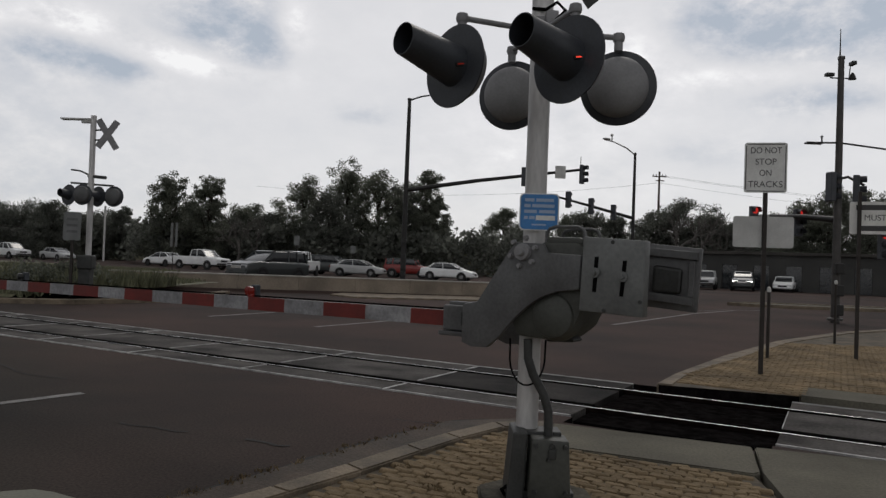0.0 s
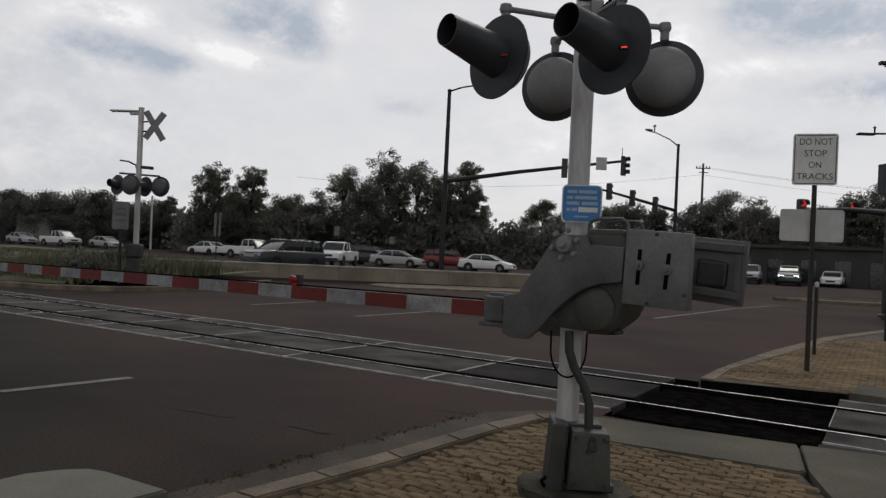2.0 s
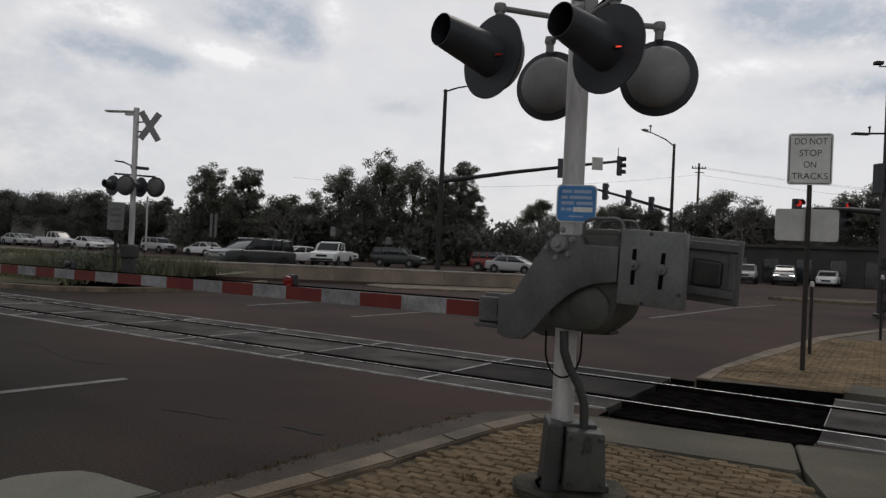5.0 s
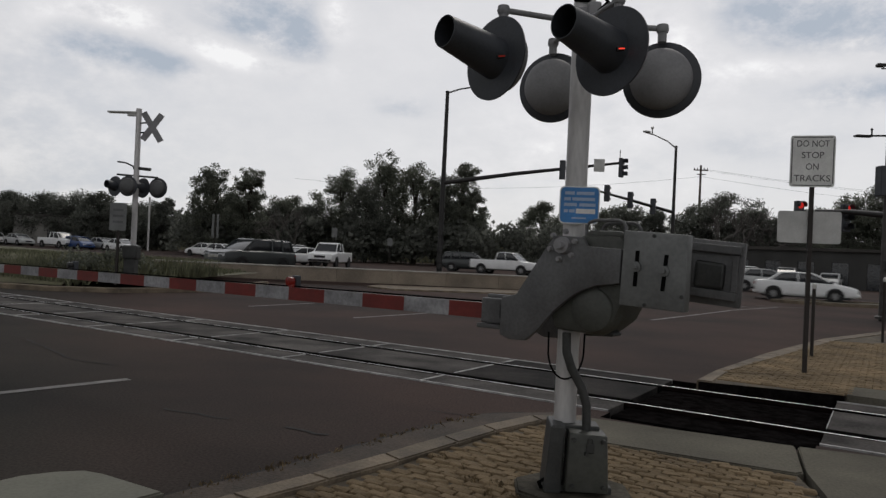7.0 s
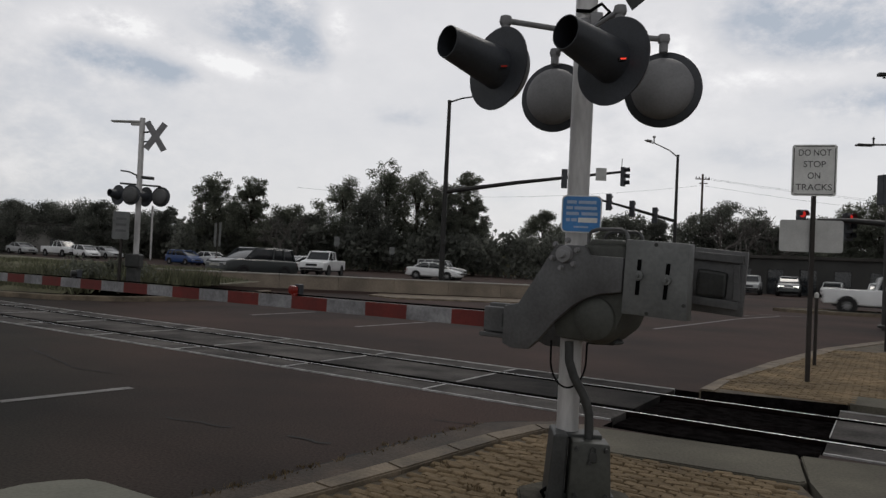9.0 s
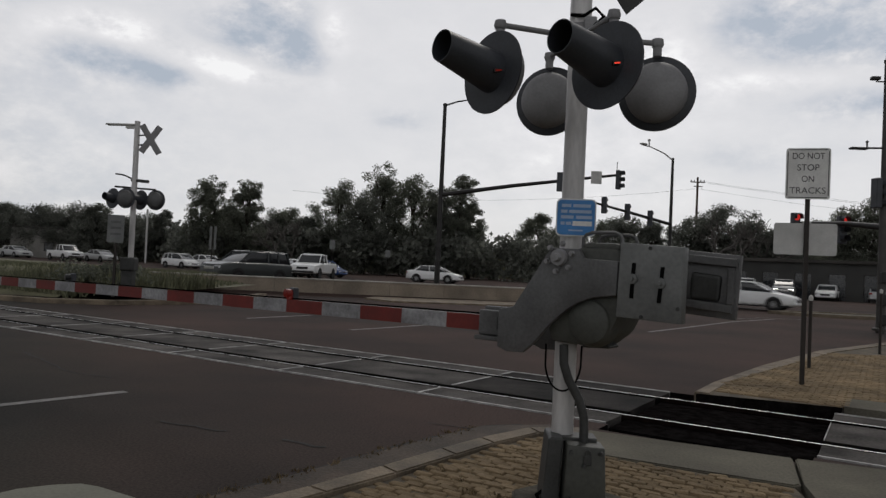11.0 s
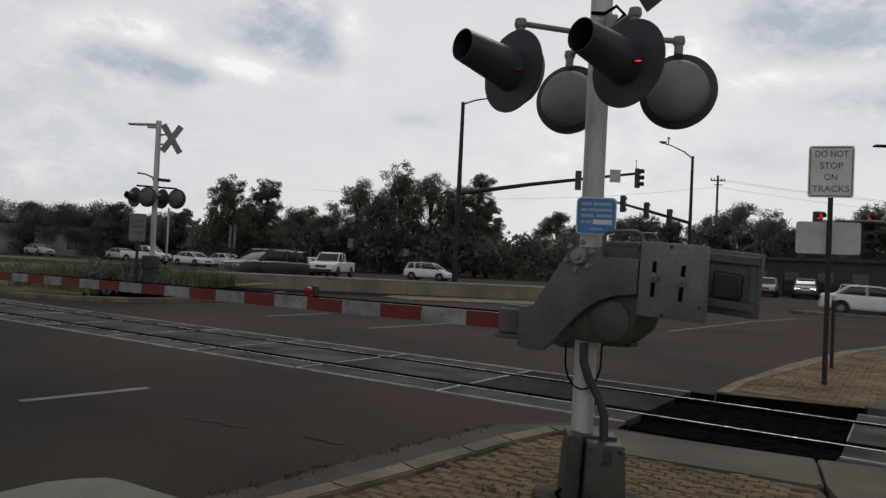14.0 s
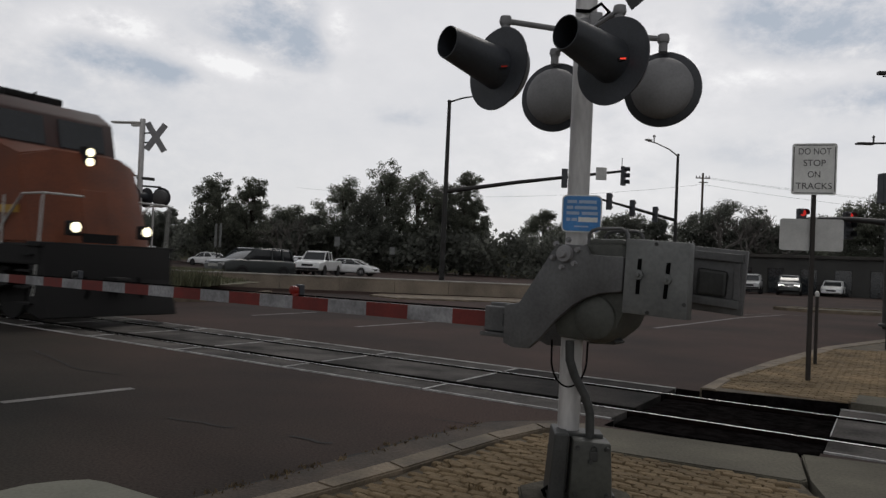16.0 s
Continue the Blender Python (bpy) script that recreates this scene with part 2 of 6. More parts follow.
M["grey_light"] = material("light_grey_box_paint", (0.165, 0.172, 0.168), 0.5, 0.1, vary=0.22, scale=3, fine=40, bump=0.1)
M["drum"] = material("olive_grey_housing", (0.070, 0.073, 0.064), 0.55, 0.1, vary=0.25, scale=4, fine=40, bump=0.12)
M["grey_dark"] = material("dark_grey_metal", (0.05, 0.052, 0.05), 0.55, 0.2, vary=0.3, scale=5, bump=0.15)
M["black"] = material("black_paint", (0.046, 0.051, 0.060), 0.45, vary=0.25, scale=3, bump=0.05)
M["black_matt"] = material("black_rubber", (0.007, 0.007, 0.007), 1.0, vary=0.3, scale=6, bump=0.2, spec=0.0)
M["lamp_back"] = material("grey_lamp_housing", (0.27, 0.27, 0.275), 0.6, 0.1, vary=0.14, scale=5, bump=0.1)
M["red_lens"] = glowing("red_lens", (1.0, 0.05, 0.02), 0.002, (0.009, 0.007, 0.0065))
M["glint"] = glowing("red_side_light", (1.0, 0.07, 0.04), 0.95)
M["glint_dim"] = glowing("faint_red_side_light", (1.0, 0.07, 0.04), 0.10)
M["red_lens_dim"] = glowing("dim_red_lens", (1.0, 0.06, 0.03), 0.03, (0.07, 0.006, 0.005))
M["red_signal"] = glowing("red_signal_lens", (1.0, 0.05, 0.04), 0.4)
M["white_lamp"] = glowing("white_lamp", (1.0, 0.9, 0.62), 2.2, (0.8, 0.8, 0.7))
M["headlight"] = glowing("headlight", (1.0, 0.98, 0.9), 2.6, (0.8, 0.8, 0.8))
M["lens_dark"] = material("unlit_lens", (0.015, 0.016, 0.016), 0.3, vary=0.2, bump=0)
M["stripe_red"] = material("red_reflective", (0.165, 0.021, 0.016), 0.5, vary=0.18, scale=5, fine=40, bump=0.05)
M["stripe_white"] = material("white_reflective", (0.30, 0.30, 0.31), 0.5, vary=0.3, scale=5, fine=40, bump=0.05)
M["sign_white"] = material("sign_white", (0.74, 0.74, 0.71), 0.5, vary=0.12, scale=4, bump=0.03)
M["sign_back"] = material("sign_back_aluminium", (0.52, 0.52, 0.50), 0.5, 0.3, vary=0.15, scale=3, bump=0.05)
M["sign_ink"] = material("sign_black", (0.05, 0.05, 0.05), 0.6, vary=0.1, bump=0)
M["sign_blue"] = material("sign_blue", (0.05, 0.22, 0.52), 0.45, vary=0.15, scale=6, bump=0.03)
M["sign_pale"] = material("sign_pale", (0.35, 0.45, 0.6), 0.5, vary=0.1, bump=0)
M["post"] = material("brown_steel_post", (0.03, 0.024, 0.02), 0.6, 0.2, vary=0.3, scale=6, bump=0.1)
M["mast_grey"] = material("weathered_mast_paint", (0.075, 0.07, 0.066), 0.55, 0.2, vary=0.25, scale=3, bump=0.05)
M["mast"] = material("dark_mast_paint", (0.022, 0.021, 0.02), 0.5, 0.2, vary=0.2, scale=3, bump=0.05)
M["wood"] = material("pole_wood", (0.09, 0.065, 0.05), 0.85, vary=0.3, scale=3, bump=0.3)
M["wall"] = material("retaining_wall_concrete", (0.27, 0.225, 0.175), 0.85, vary=0.35, scale=0.5, fine=25, bump=0.4, random_amount=0.06)
M["wall_cap"] = material("wall_cap_concrete", (0.43, 0.41, 0.37), 0.8, vary=0.25, scale=1, fine=30, bump=0.2)
M["grass"] = material("dry_grass", (0.135, 0.135, 0.080), 0.95, vary=0.45, scale=0.6, fine=14, bump=0.8, tint=(0.07, 0.062, 0.035))
M["dry_weed"] = material("dry_weed", (0.16, 0.115, 0.06), 0.9, vary=0.35, scale=6, bump=0, random_amount=0.3)
M["blade"] = material("grass_blade", (0.155, 0.16, 0.095), 0.85, vary=0.3, scale=2, bump=0, random_amount=0.35)
M["leaf"] = leafy("leaf", (0.185, 0.198, 0.158), 0.8, vary=0.3, scale=0.5, bump=0, random_amount=0.4)
M["leaf_dark"] = leafy("dark_leaf", (0.175, 0.185, 0.16), 0.85, vary=0.3, scale=0.4, bump=0, random_amount=0.4)
M["bark"] = material("bark", (0.045, 0.036, 0.028), 0.95, vary=0.35, scale=3, bump=0.5)
M["dead_wood"] = material("dead_wood", (0.12, 0.11, 0.10), 0.9, vary=0.25, scale=3, bump=0.2)
M["tyre"] = material("tyre_rubber", (0.014, 0.014, 0.014), 0.85, vary=0.2, bump=0.1)
M["rim"] = material("alloy_rim", (0.3, 0.3, 0.3), 0.35, 0.8, vary=0.15, bump=0)
M["car_glass"] = glass("car_glass", (0.02, 0.024, 0.028))
M["trim_black"] = material("black_plastic_trim", (0.015, 0.015, 0.016), 0.6, vary=0.15, bump=0)
M["chrome"] = material("chrome", (0.6, 0.6, 0.6), 0.2, 1.0, vary=0.05, bump=0)
M["tail"] = material("tail_lamp_plastic", (0.25, 0.015, 0.012), 0.25, vary=0.05, bump=0)
M["lamp_clear"] = material("clear_lamp_plastic", (0.55, 0.56, 0.58), 0.15, vary=0.08, bump=0)
M["orange"] = material("locomotive_orange", (0.15, 0.036, 0.009), 0.6, vary=0.25, scale=1.2, fine=20, bump=0.08)
M["loco_black"] = material("locomotive_black", (0.008, 0.0075, 0.0075), 0.85, vary=0.35, scale=2, bump=0.15)
M["loco_roof"] = material("locomotive_dark_maroon", (0.045, 0.018, 0.016), 0.6, vary=0.3, scale=1.5, bump=0.1)
M["loco_yellow"] = material("locomotive_yellow", (0.45, 0.27, 0.04), 0.5, vary=0.2, scale=3, bump=0.05)
M["stucco"] = material("pale_stucco", (0.30, 0.29, 0.27), 0.85, vary=0.2, scale=0.6, bump=0.2)
M["dull_stucco"] = material("grey_stucco", (0.055, 0.055, 0.052), 0.85, vary=0.25, scale=0.4, bump=0.2)
M["roof"] = material("dark_roof", (0.06, 0.055, 0.05), 0.9, vary=0.3, scale=1, bump=0.2)


def paint(name, c, rough=0.32):
    return material(name, c, rough, 0.05, vary=0.07, scale=1.5, fine=20, bump=0.0, coat=0.4)


M["car_white"] = paint("white_car_paint", (0.82, 0.83, 0.83))
M["car_silver"] = paint("silver_car_paint", (0.45, 0.46, 0.46))
M["car_dark"] = paint("charcoal_car_paint", (0.028, 0.034, 0.034))
M["car_red"] = paint("red_car_paint", (0.22, 0.018, 0.014))
M["car_blue"] = paint("blue_car_paint", (0.02, 0.06, 0.19))

# ---- mesh helpers ----


def mesh_of(bm, name, mat, smooth=False):
    me = bpy.data.meshes.new(name)
    bmesh.ops.recalc_face_normals(bm, faces=bm.faces)
    bm.to_mesh(me)
    bm.free()
    for mt in (mat if isinstance(mat, (list, tuple)) else [mat]):
        me.materials.append(mt)
    if smooth:
        for p in me.polygons:
            p.use_smooth = True
        me.set_sharp_from_angle(angle=radians(35))
    return me


def part(name, bm, mat, parent=None, label="", smooth=False, kind=""):
    ob = new(name, mesh_of(bm, name, mat, smooth))
    ob.parent = parent
    return tagged(ob, label=label, kind=kind)


def thing(name, m, label, category, group=""):
    e = new(name)
    e.empty_display_size = 0.2
    e.matrix_basis = m
    return tagged(e, label, category, group)


def structure(name, bm, mat, label="", smooth=False):
    ob = new(name, mesh_of(bm, name, mat, smooth))
    return tagged(ob, label=label, kind="structure")


def box(bm, c, s, rz=0.0, bevel=0.0, m=None):
    """A box with centre c and size s, turned rz degrees about z (or placed by m), its edges bevelled."""
    t = bmesh.new()
    bmesh.ops.create_cube(t, size=1.0)
    bmesh.ops.scale(t, vec=s, verts=t.verts)
    if bevel:
        bmesh.ops.bevel(t, geom=list(t.edges), offset=bevel, segments=2, affect="EDGES", profile=0.5)
    place = (m if m is not None else Matrix()) @ Matrix.Translation(c) @ Matrix.Rotation(radians(rz), 4, "Z")
    bmesh.ops.transform(t, matrix=place, verts=t.verts)
    join(bm, t)
    return bm


def join(bm, t):
    me = bpy.data.meshes.new("tmp")
    t.to_mesh(me)
    t.free()
    bm.from_mesh(me)
    bpy.data.meshes.remove(me)


def tube(bm, pts, r, seg=12, caps=True):
    """A round pipe through pts; r a radius or one for each point."""
    pts = [Vector(p) for p in pts]
    rs = r if isinstance(r, (list, tuple)) else [r] * len(pts)
    rings = []
    ref = None
    for i, p in enumerate(pts):
        d = (pts[min(i + 1, len(pts) - 1)] - pts[max(i - 1, 0)]).normalized()
        if ref is None:
            ref = Vector((0, 0, 1)) if abs(d.z) < 0.9 else Vector((1, 0, 0))
        a = (ref - d * ref.dot(d)).normalized()
        ref = a
        b = d.cross(a)
        rings.append([bm.verts.new(p + rs[i] * (math.cos(k * math.tau / seg) * a + math.sin(k * math.tau / seg) * b)) for k in range(seg)])
    for q, s in zip(rings, rings[1:]):
        for k in range(seg):
            bm.faces.new((q[k], q[(k + 1) % seg], s[(k + 1) % seg], s[k]))
    if caps:
        bm.faces.new(rings[0][::-1])
        bm.faces.new(rings[-1])
    return bm


def prism(bm, pts, z0, z1):
    """An upright prism over a plan outline."""
    lo = [bm.verts.new((x, y, z0)) for x, y in pts]
    hi = [bm.verts.new((x, y, z1)) for x, y in pts]
    n = len(pts)
    for i in range(n):
        bm.faces.new((lo[i], lo[(i + 1) % n], hi[(i + 1) % n], hi[i]))
    bm.faces.new(hi)
    bm.faces.new(lo[::-1])
    return bm


def plate(bm, pts, y0, y1, m=None, bevel=0.0):
    """A plate whose outline is given in x and z, from y0 to y1."""
    t = bmesh.new()
    a = [t.verts.new((x, y0, z)) for x, z in pts]
    b = [t.verts.new((x, y1, z)) for x, z in pts]
    n = len(pts)
    for i in range(n):
        t.faces.new((a[i], a[(i + 1) % n], b[(i + 1) % n], b[i]))
    t.faces.new(a)
    t.faces.new(b[::-1])
    bmesh.ops.recalc_face_normals(t, faces=t.faces)
    if bevel:
        bmesh.ops.bevel(t, geom=list(t.edges), offset=bevel, segments=2, affect="EDGES", profile=0.5)
    if m is not None:
        bmesh.ops.transform(t, matrix=m, verts=t.verts)
    join(bm, t)
    return bm


def lathe(bm, prof, m=None, seg=32):
    """A body turned about its z axis from (radius, z) points."""
    t = bmesh.new()
    rings = []
    for r, z in prof:
        if r < 1e-5:
            rings.append([t.verts.new((0, 0, z))])
        else:
            rings.append([t.verts.new((r * math.cos(k * math.tau / seg), r * math.sin(k * math.tau / seg), z)) for k in range(seg)])
    for q, s in zip(rings, rings[1:]):
        for k in range(seg):
            f = [q[k % len(q)], q[(k + 1) % seg % len(q)], s[(k + 1) % seg % len(s)], s[k % len(s)]]
            f = list(dict.fromkeys(f))
            if len(f) > 2:
                t.faces.new(f)
    if m is not None:
        bmesh.ops.transform(t, matrix=m, verts=t.verts)
    join(bm, t)
    return bm


def facing(p, d):
    """The pose at p whose z axis points along d."""
    q = Vector(d).to_track_quat("Z", "Y").to_matrix().to_4x4()
    return Matrix.Translation(p) @ q


def lettering(text, size, m, mat, parent, width=None):
    cu = bpy.data.curves.new("lettering", "FONT")
    cu.body, cu.size, cu.align_x, cu.align_y, cu.extrude = text, size, "CENTER", "CENTER", 0.001
    ob = bpy.data.objects.new("tmp_text", cu)
    scene.collection.objects.link(ob)
    me = bpy.data.meshes.new_from_object(ob.evaluated_get(bpy.context.evaluated_depsgraph_get()))
    bpy.data.objects.remove(ob)
    if width and len(me.vertices):
        xs = [v.co.x for v in me.vertices]
        k = width / max(1e-6, max(xs) - min(xs))
        for v in me.vertices:
            v.co.x *= k
    me.materials.clear()
    me.materials.append(mat)
    o = new("lettering", me)
    o.parent, o.matrix_basis = parent, m
    return o


# ---- plan: the track runs along U, the street across it along V ----
U, V = Vector((0.873, -0.488, 0)), Vector((0.488, 0.873, 0))
O = Vector((-0.70, 9.61, 0))
GAUGE = 1.53
PIT_U0, PIT_U1, PIT_V0, PIT_V1 = 2.85, 4.80, -0.97, 2.06
BED_V0, BED_V1 = -0.65, 2.13


def uv(u, v, z=0.0):
    p = O + U * u + V * v
    return Vector((p.x, p.y, z))


WALL = [(-17.5, 32.2), (-15.3, 32.6), (-7.0, 34.9), (3.8, 37.8)]


def wall_y(x):
    for (x0, y0), (x1, y1) in zip(WALL, WALL[1:]):
        if x <= x1:
            return y0 + (y1 - y0) * (x - x0) / (x1 - x0)
    return WALL[-1][1] + (x - 3.8) * 0.27


def smooth(t):
    t = max(0.0, min(1.0, t))
    return t * t * (3 - 2 * t)


def gz(x, y):
    """Height of the ground: level at the crossing, rising to the cross street."""
    ramp = 0.40 * smooth((y - 18) / 34)
    behind = y - wall_y(x)
    level = 0.32 * smooth((behind - 0.15) / 0.4) if behind > 0 else 0.0
    side = 1 - smooth((x - 3.0) / 3.0)
    up = max(ramp, level * side) if behind > 0 else ramp * (1 - side)
    return up + 0.4 * smooth((y - 60) / 60)


# ground: one sheet, open along the track bed and the pit
def axis_steps(lo, hi, fine_lo, fine_hi, step, extra):
    c, x = {fine_lo}, fine_lo
    while x < fine_hi:
        x += step
        c.add(round(x, 4))
    for a, s in ((fine_hi, 1), (fine_lo, -1)):
        x, d = a, step
        while lo < x < hi:
            d *= 1.35
            x += s * d
            c.add(round(max(lo, min(hi, x)), 4))
    c |= set(extra)
    out = []
    for x in sorted(c):
        if out and x - out[-1] < 0.02 and x not in extra:
            continue
        out.append(x)
    return out


def ground_sheet():
    us = axis_steps(-1500, 1500, -40, 30, 0.7, (PIT_U0, PIT_U1))
    vs = axis_steps(-1500, 2600, -12, 64, 0.7, (PIT_V0, BED_V0, BED_V1))
    bm = bmesh.new()
    grid = {}

    def vert(i, j):
        if (i, j) not in grid:
            p = uv(us[i], vs[j])
            grid[i, j] = bm.verts.new((p.x, p.y, gz(p.x, p.y)))
        return grid[i, j]

    for i in range(len(us) - 1):
        for j in range(len(vs) - 1):
            u, v = (us[i] + us[i + 1]) / 2, (vs[j] + vs[j + 1]) / 2
            if BED_V0 < v < BED_V1 and -400 < u < 300:
                continue
            if PIT_U0 < u < PIT_U1 and PIT_V0 < v < BED_V0:
                continue
            bm.faces.new((vert(i, j), vert(i + 1, j), vert(i + 1, j + 1), vert(i, j + 1)))
    return structure("ground", bm, M["asphalt"], "dark reddish-grey worn asphalt of the street", smooth=True)


ground_sheet()


def strip_on_ground(bm, pts, width, lift=0.006, step=0.6):
    """A painted band along a polyline, following the ground."""
    for p, q in zip(pts, pts[1:]):
        p, q = Vector((*p, 0)), Vector((*q, 0))
        d = (q - p).normalized()
        side = Vector((-d.y, d.x, 0)) * width / 2
        n = max(1, int((q - p).length / step))
        prev = None
        for k in range(n + 1):
            c = p.lerp(q, k / n)
            z = max(gz(*(c + s)[:2]) for s in (side, -side)) + lift
            a, b = bm.verts.new((*(c + side)[:2], z)), bm.verts.new((*(c - side)[:2], z))
            if prev:
                bm.faces.new((prev[0], a, b, prev[1]))
            prev = (a, b)
    return bm

# road paint
def paint_line(pts, width=0.12):
    structure("road_marking", strip_on_ground(bmesh.new(), pts, width), M["road_paint"], "worn white lane line on the asphalt")


for pts in ([(-4.69, 6.8), (-3.9, 7.9)], [(-6.3, 4.4), (-5.6, 5.5)], [(-6.1, 18.8), (-4.9, 21.2)], [(-2.95, 17.0), (-1.2, 19.9)], [(5.2, 21.35), (9.86, 27.9), (12.8, 31.0)], [(9.0, 33.5), (11.0, 33.9)], [(12.2, 31.5), (14.2, 31.6)], [(10.5, 30.2), (12.0, 30.4)]):
    paint_line(pts, 0.13)

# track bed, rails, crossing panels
# floor, cut walls and fill of the pit share one near-black colour
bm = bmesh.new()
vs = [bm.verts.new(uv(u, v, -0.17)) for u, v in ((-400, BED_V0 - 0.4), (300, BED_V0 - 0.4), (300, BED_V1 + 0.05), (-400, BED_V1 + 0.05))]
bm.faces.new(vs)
bed = structure("track_bed", bm, M["ballast"], "near-black ballast between the rails")
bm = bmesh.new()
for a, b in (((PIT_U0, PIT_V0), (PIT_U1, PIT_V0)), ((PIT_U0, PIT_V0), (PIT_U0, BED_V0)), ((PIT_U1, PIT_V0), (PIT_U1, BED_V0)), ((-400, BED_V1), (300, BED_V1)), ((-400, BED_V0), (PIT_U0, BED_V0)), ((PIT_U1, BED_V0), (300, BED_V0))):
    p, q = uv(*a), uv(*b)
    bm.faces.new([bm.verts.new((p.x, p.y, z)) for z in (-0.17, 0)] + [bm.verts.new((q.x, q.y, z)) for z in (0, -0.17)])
# extra black sheet set in front of the far island's tan side
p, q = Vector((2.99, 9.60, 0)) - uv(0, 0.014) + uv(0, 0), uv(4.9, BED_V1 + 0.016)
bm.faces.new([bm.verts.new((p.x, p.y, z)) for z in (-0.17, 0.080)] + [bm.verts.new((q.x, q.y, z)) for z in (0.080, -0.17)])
structure("track_bed_edge", bm, M["ballast"], "near-black cut edge of the paving along the track")


def uv_box(bm, u0, u1, v0, v1, z0, z1, bevel=0.0):
    box(bm, uv((u0 + u1) / 2, (v0 + v1) / 2, (z0 + z1) / 2), (u1 - u0, v1 - v0, z1 - z0), math.degrees(math.atan2(U.y, U.x)), bevel)


rails = thing("railway_track", pose(0, 0, 0), "pair of polished steel rails set in the crossing", "track")
for v in (0.0, GAUGE):
    bm = bmesh.new()
    uv_box(bm, -250, 200, v - 0.009, v + 0.009, -0.02, 0.008, 0.003)
    r = part("rail", bm, M["rail"], rails, "polished running band of the rail head")
    bm = bmesh.new()
    uv_box(bm, -250, 200, v - 0.034, v + 0.034, -0.045, 0.004, 0.006)
    uv_box(bm, -250, 200, v - 0.012, v + 0.012, -0.15, -0.036)
    uv_box(bm, -250, 200, v - 0.07, v + 0.07, -0.168, -0.15)
    part("rail_web", bm, M["rail_side"], r)
ties = bmesh.new()
for k in range(-20, 30):
    u = k * 0.55
    if PIT_U0 - 0.2 < u < PIT_U1 + 0.2 or u > 7.6:
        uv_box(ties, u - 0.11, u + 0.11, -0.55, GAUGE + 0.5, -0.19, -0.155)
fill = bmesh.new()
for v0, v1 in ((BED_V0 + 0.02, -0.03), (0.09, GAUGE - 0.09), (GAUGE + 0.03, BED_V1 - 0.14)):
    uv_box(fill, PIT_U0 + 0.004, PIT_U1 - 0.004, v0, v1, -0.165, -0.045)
part("ballast_fill", fill, M["ballast"], rails, "black ballast packed round the rails", kind="stuff")
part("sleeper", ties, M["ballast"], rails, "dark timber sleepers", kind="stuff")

# rubber filler level with the panels; the gap's darkness is put into its black
for v0, v1 in ((0.023, 0.199), (GAUGE - 0.169, GAUGE - 0.023)):
    for u0, u1 in ((-24.0, PIT_U0 - 0.02), (PIT_U1 + 0.02, 7.3)):
        bm = bmesh.new()
        uv_box(bm, u0, u1, v0, v1, -0.16, 0.006)
        part("flangeway_seal", bm, M["black_matt"], rails, "black rubber filler, dark as the open flangeway")
panels = tagged(new("crossing_surface"), "grey concrete crossing panels with worn steel edges", "crossing surface", kind="structure")
panel_meshes = {}
joints = [2.80 - 2.44 * k for k in range(0, 12)]
joints[0] = 2.82
spans = [(b + 0.012, a - 0.012) for a, b in zip(joints, joints[1:])] + [(4.82, 7.3)]
for u0, u1 in spans:
    for name, v0, v1 in (("field_panel", BED_V0 + 0.03, -0.05), ("gauge_panel", 0.20, GAUGE - 0.17), ("field_panel", GAUGE + 0.05, BED_V1 - 0.03)):
        bm = bmesh.new()
        uv_box(bm, u0, u1, v0, v1, -0.165, 0.004 + random.uniform(-0.004, 0.004), 0.008)
        oily = 0.3 < u0 < 4 and v1 > 0
        p = part(name, bm, M["panel_oily" if oily else "panel"], panels, "oil-blackened concrete panel" if oily else "")
        bm = bmesh.new()
        e = 0.03
        if name == "field_panel":
            uv_box(bm, u0, u1, *((v0 - 0.001, v0 + e) if v0 < 0 else (v1 - e, v1 + 0.001)), -0.05, 0.0135)
        if u0 < 4 or name == "gauge_panel":
            e2 = e if u0 < 4 else 0.008
            uv_box(bm, u0 - 0.001, u0 + e2, v0 + e, v1 - e, -0.05, 0.0135)
        part("steel_edge", bm, M["steel_edge"], p)


def inside(x, y, poly):
    c = False
    for (x0, y0), (x1, y1) in zip(poly, poly[1:] + poly[:1]):
        if (y0 > y) != (y1 > y) and x < (x1 - x0) * (y - y0) / (y1 - y0) + x0:
            c = not c
    return c


def kerb_run(outer, inner, z0, z1, name="kerb"):
    """Kerb stones between an outer and an inner line, each a piece with rounded edges."""
    root = tagged(new(name), "worn pale concrete kerb", "kerb", kind="structure")
    for (a, b), (c, d) in zip(zip(outer, outer[1:]), zip(inner, inner[1:])):
        n = max(1, round((Vector(b) - Vector(a)).length / 0.95))
        for k in range(n):
            s, e = (k + 0.003) / n, (k + 1 - 0.003) / n
            a2, b2 = Vector(a).lerp(Vector(b), s), Vector(a).lerp(Vector(b), e)
            c2, d2 = Vector(c).lerp(Vector(d), s), Vector(c).lerp(Vector(d), e)
            bm = bmesh.new()
            z = gz(*a2)
            prism(bm, [a2, b2, d2, c2], z + z0, z + z1)
            bmesh.ops.bevel(bm, geom=[g for g in bm.edges if min(v.co.z for v in g.verts) > z + z1 - 0.01], offset=0.012, segments=2, affect="EDGES")
            part("kerb_stone", bm, M["kerb"], root)
    return root


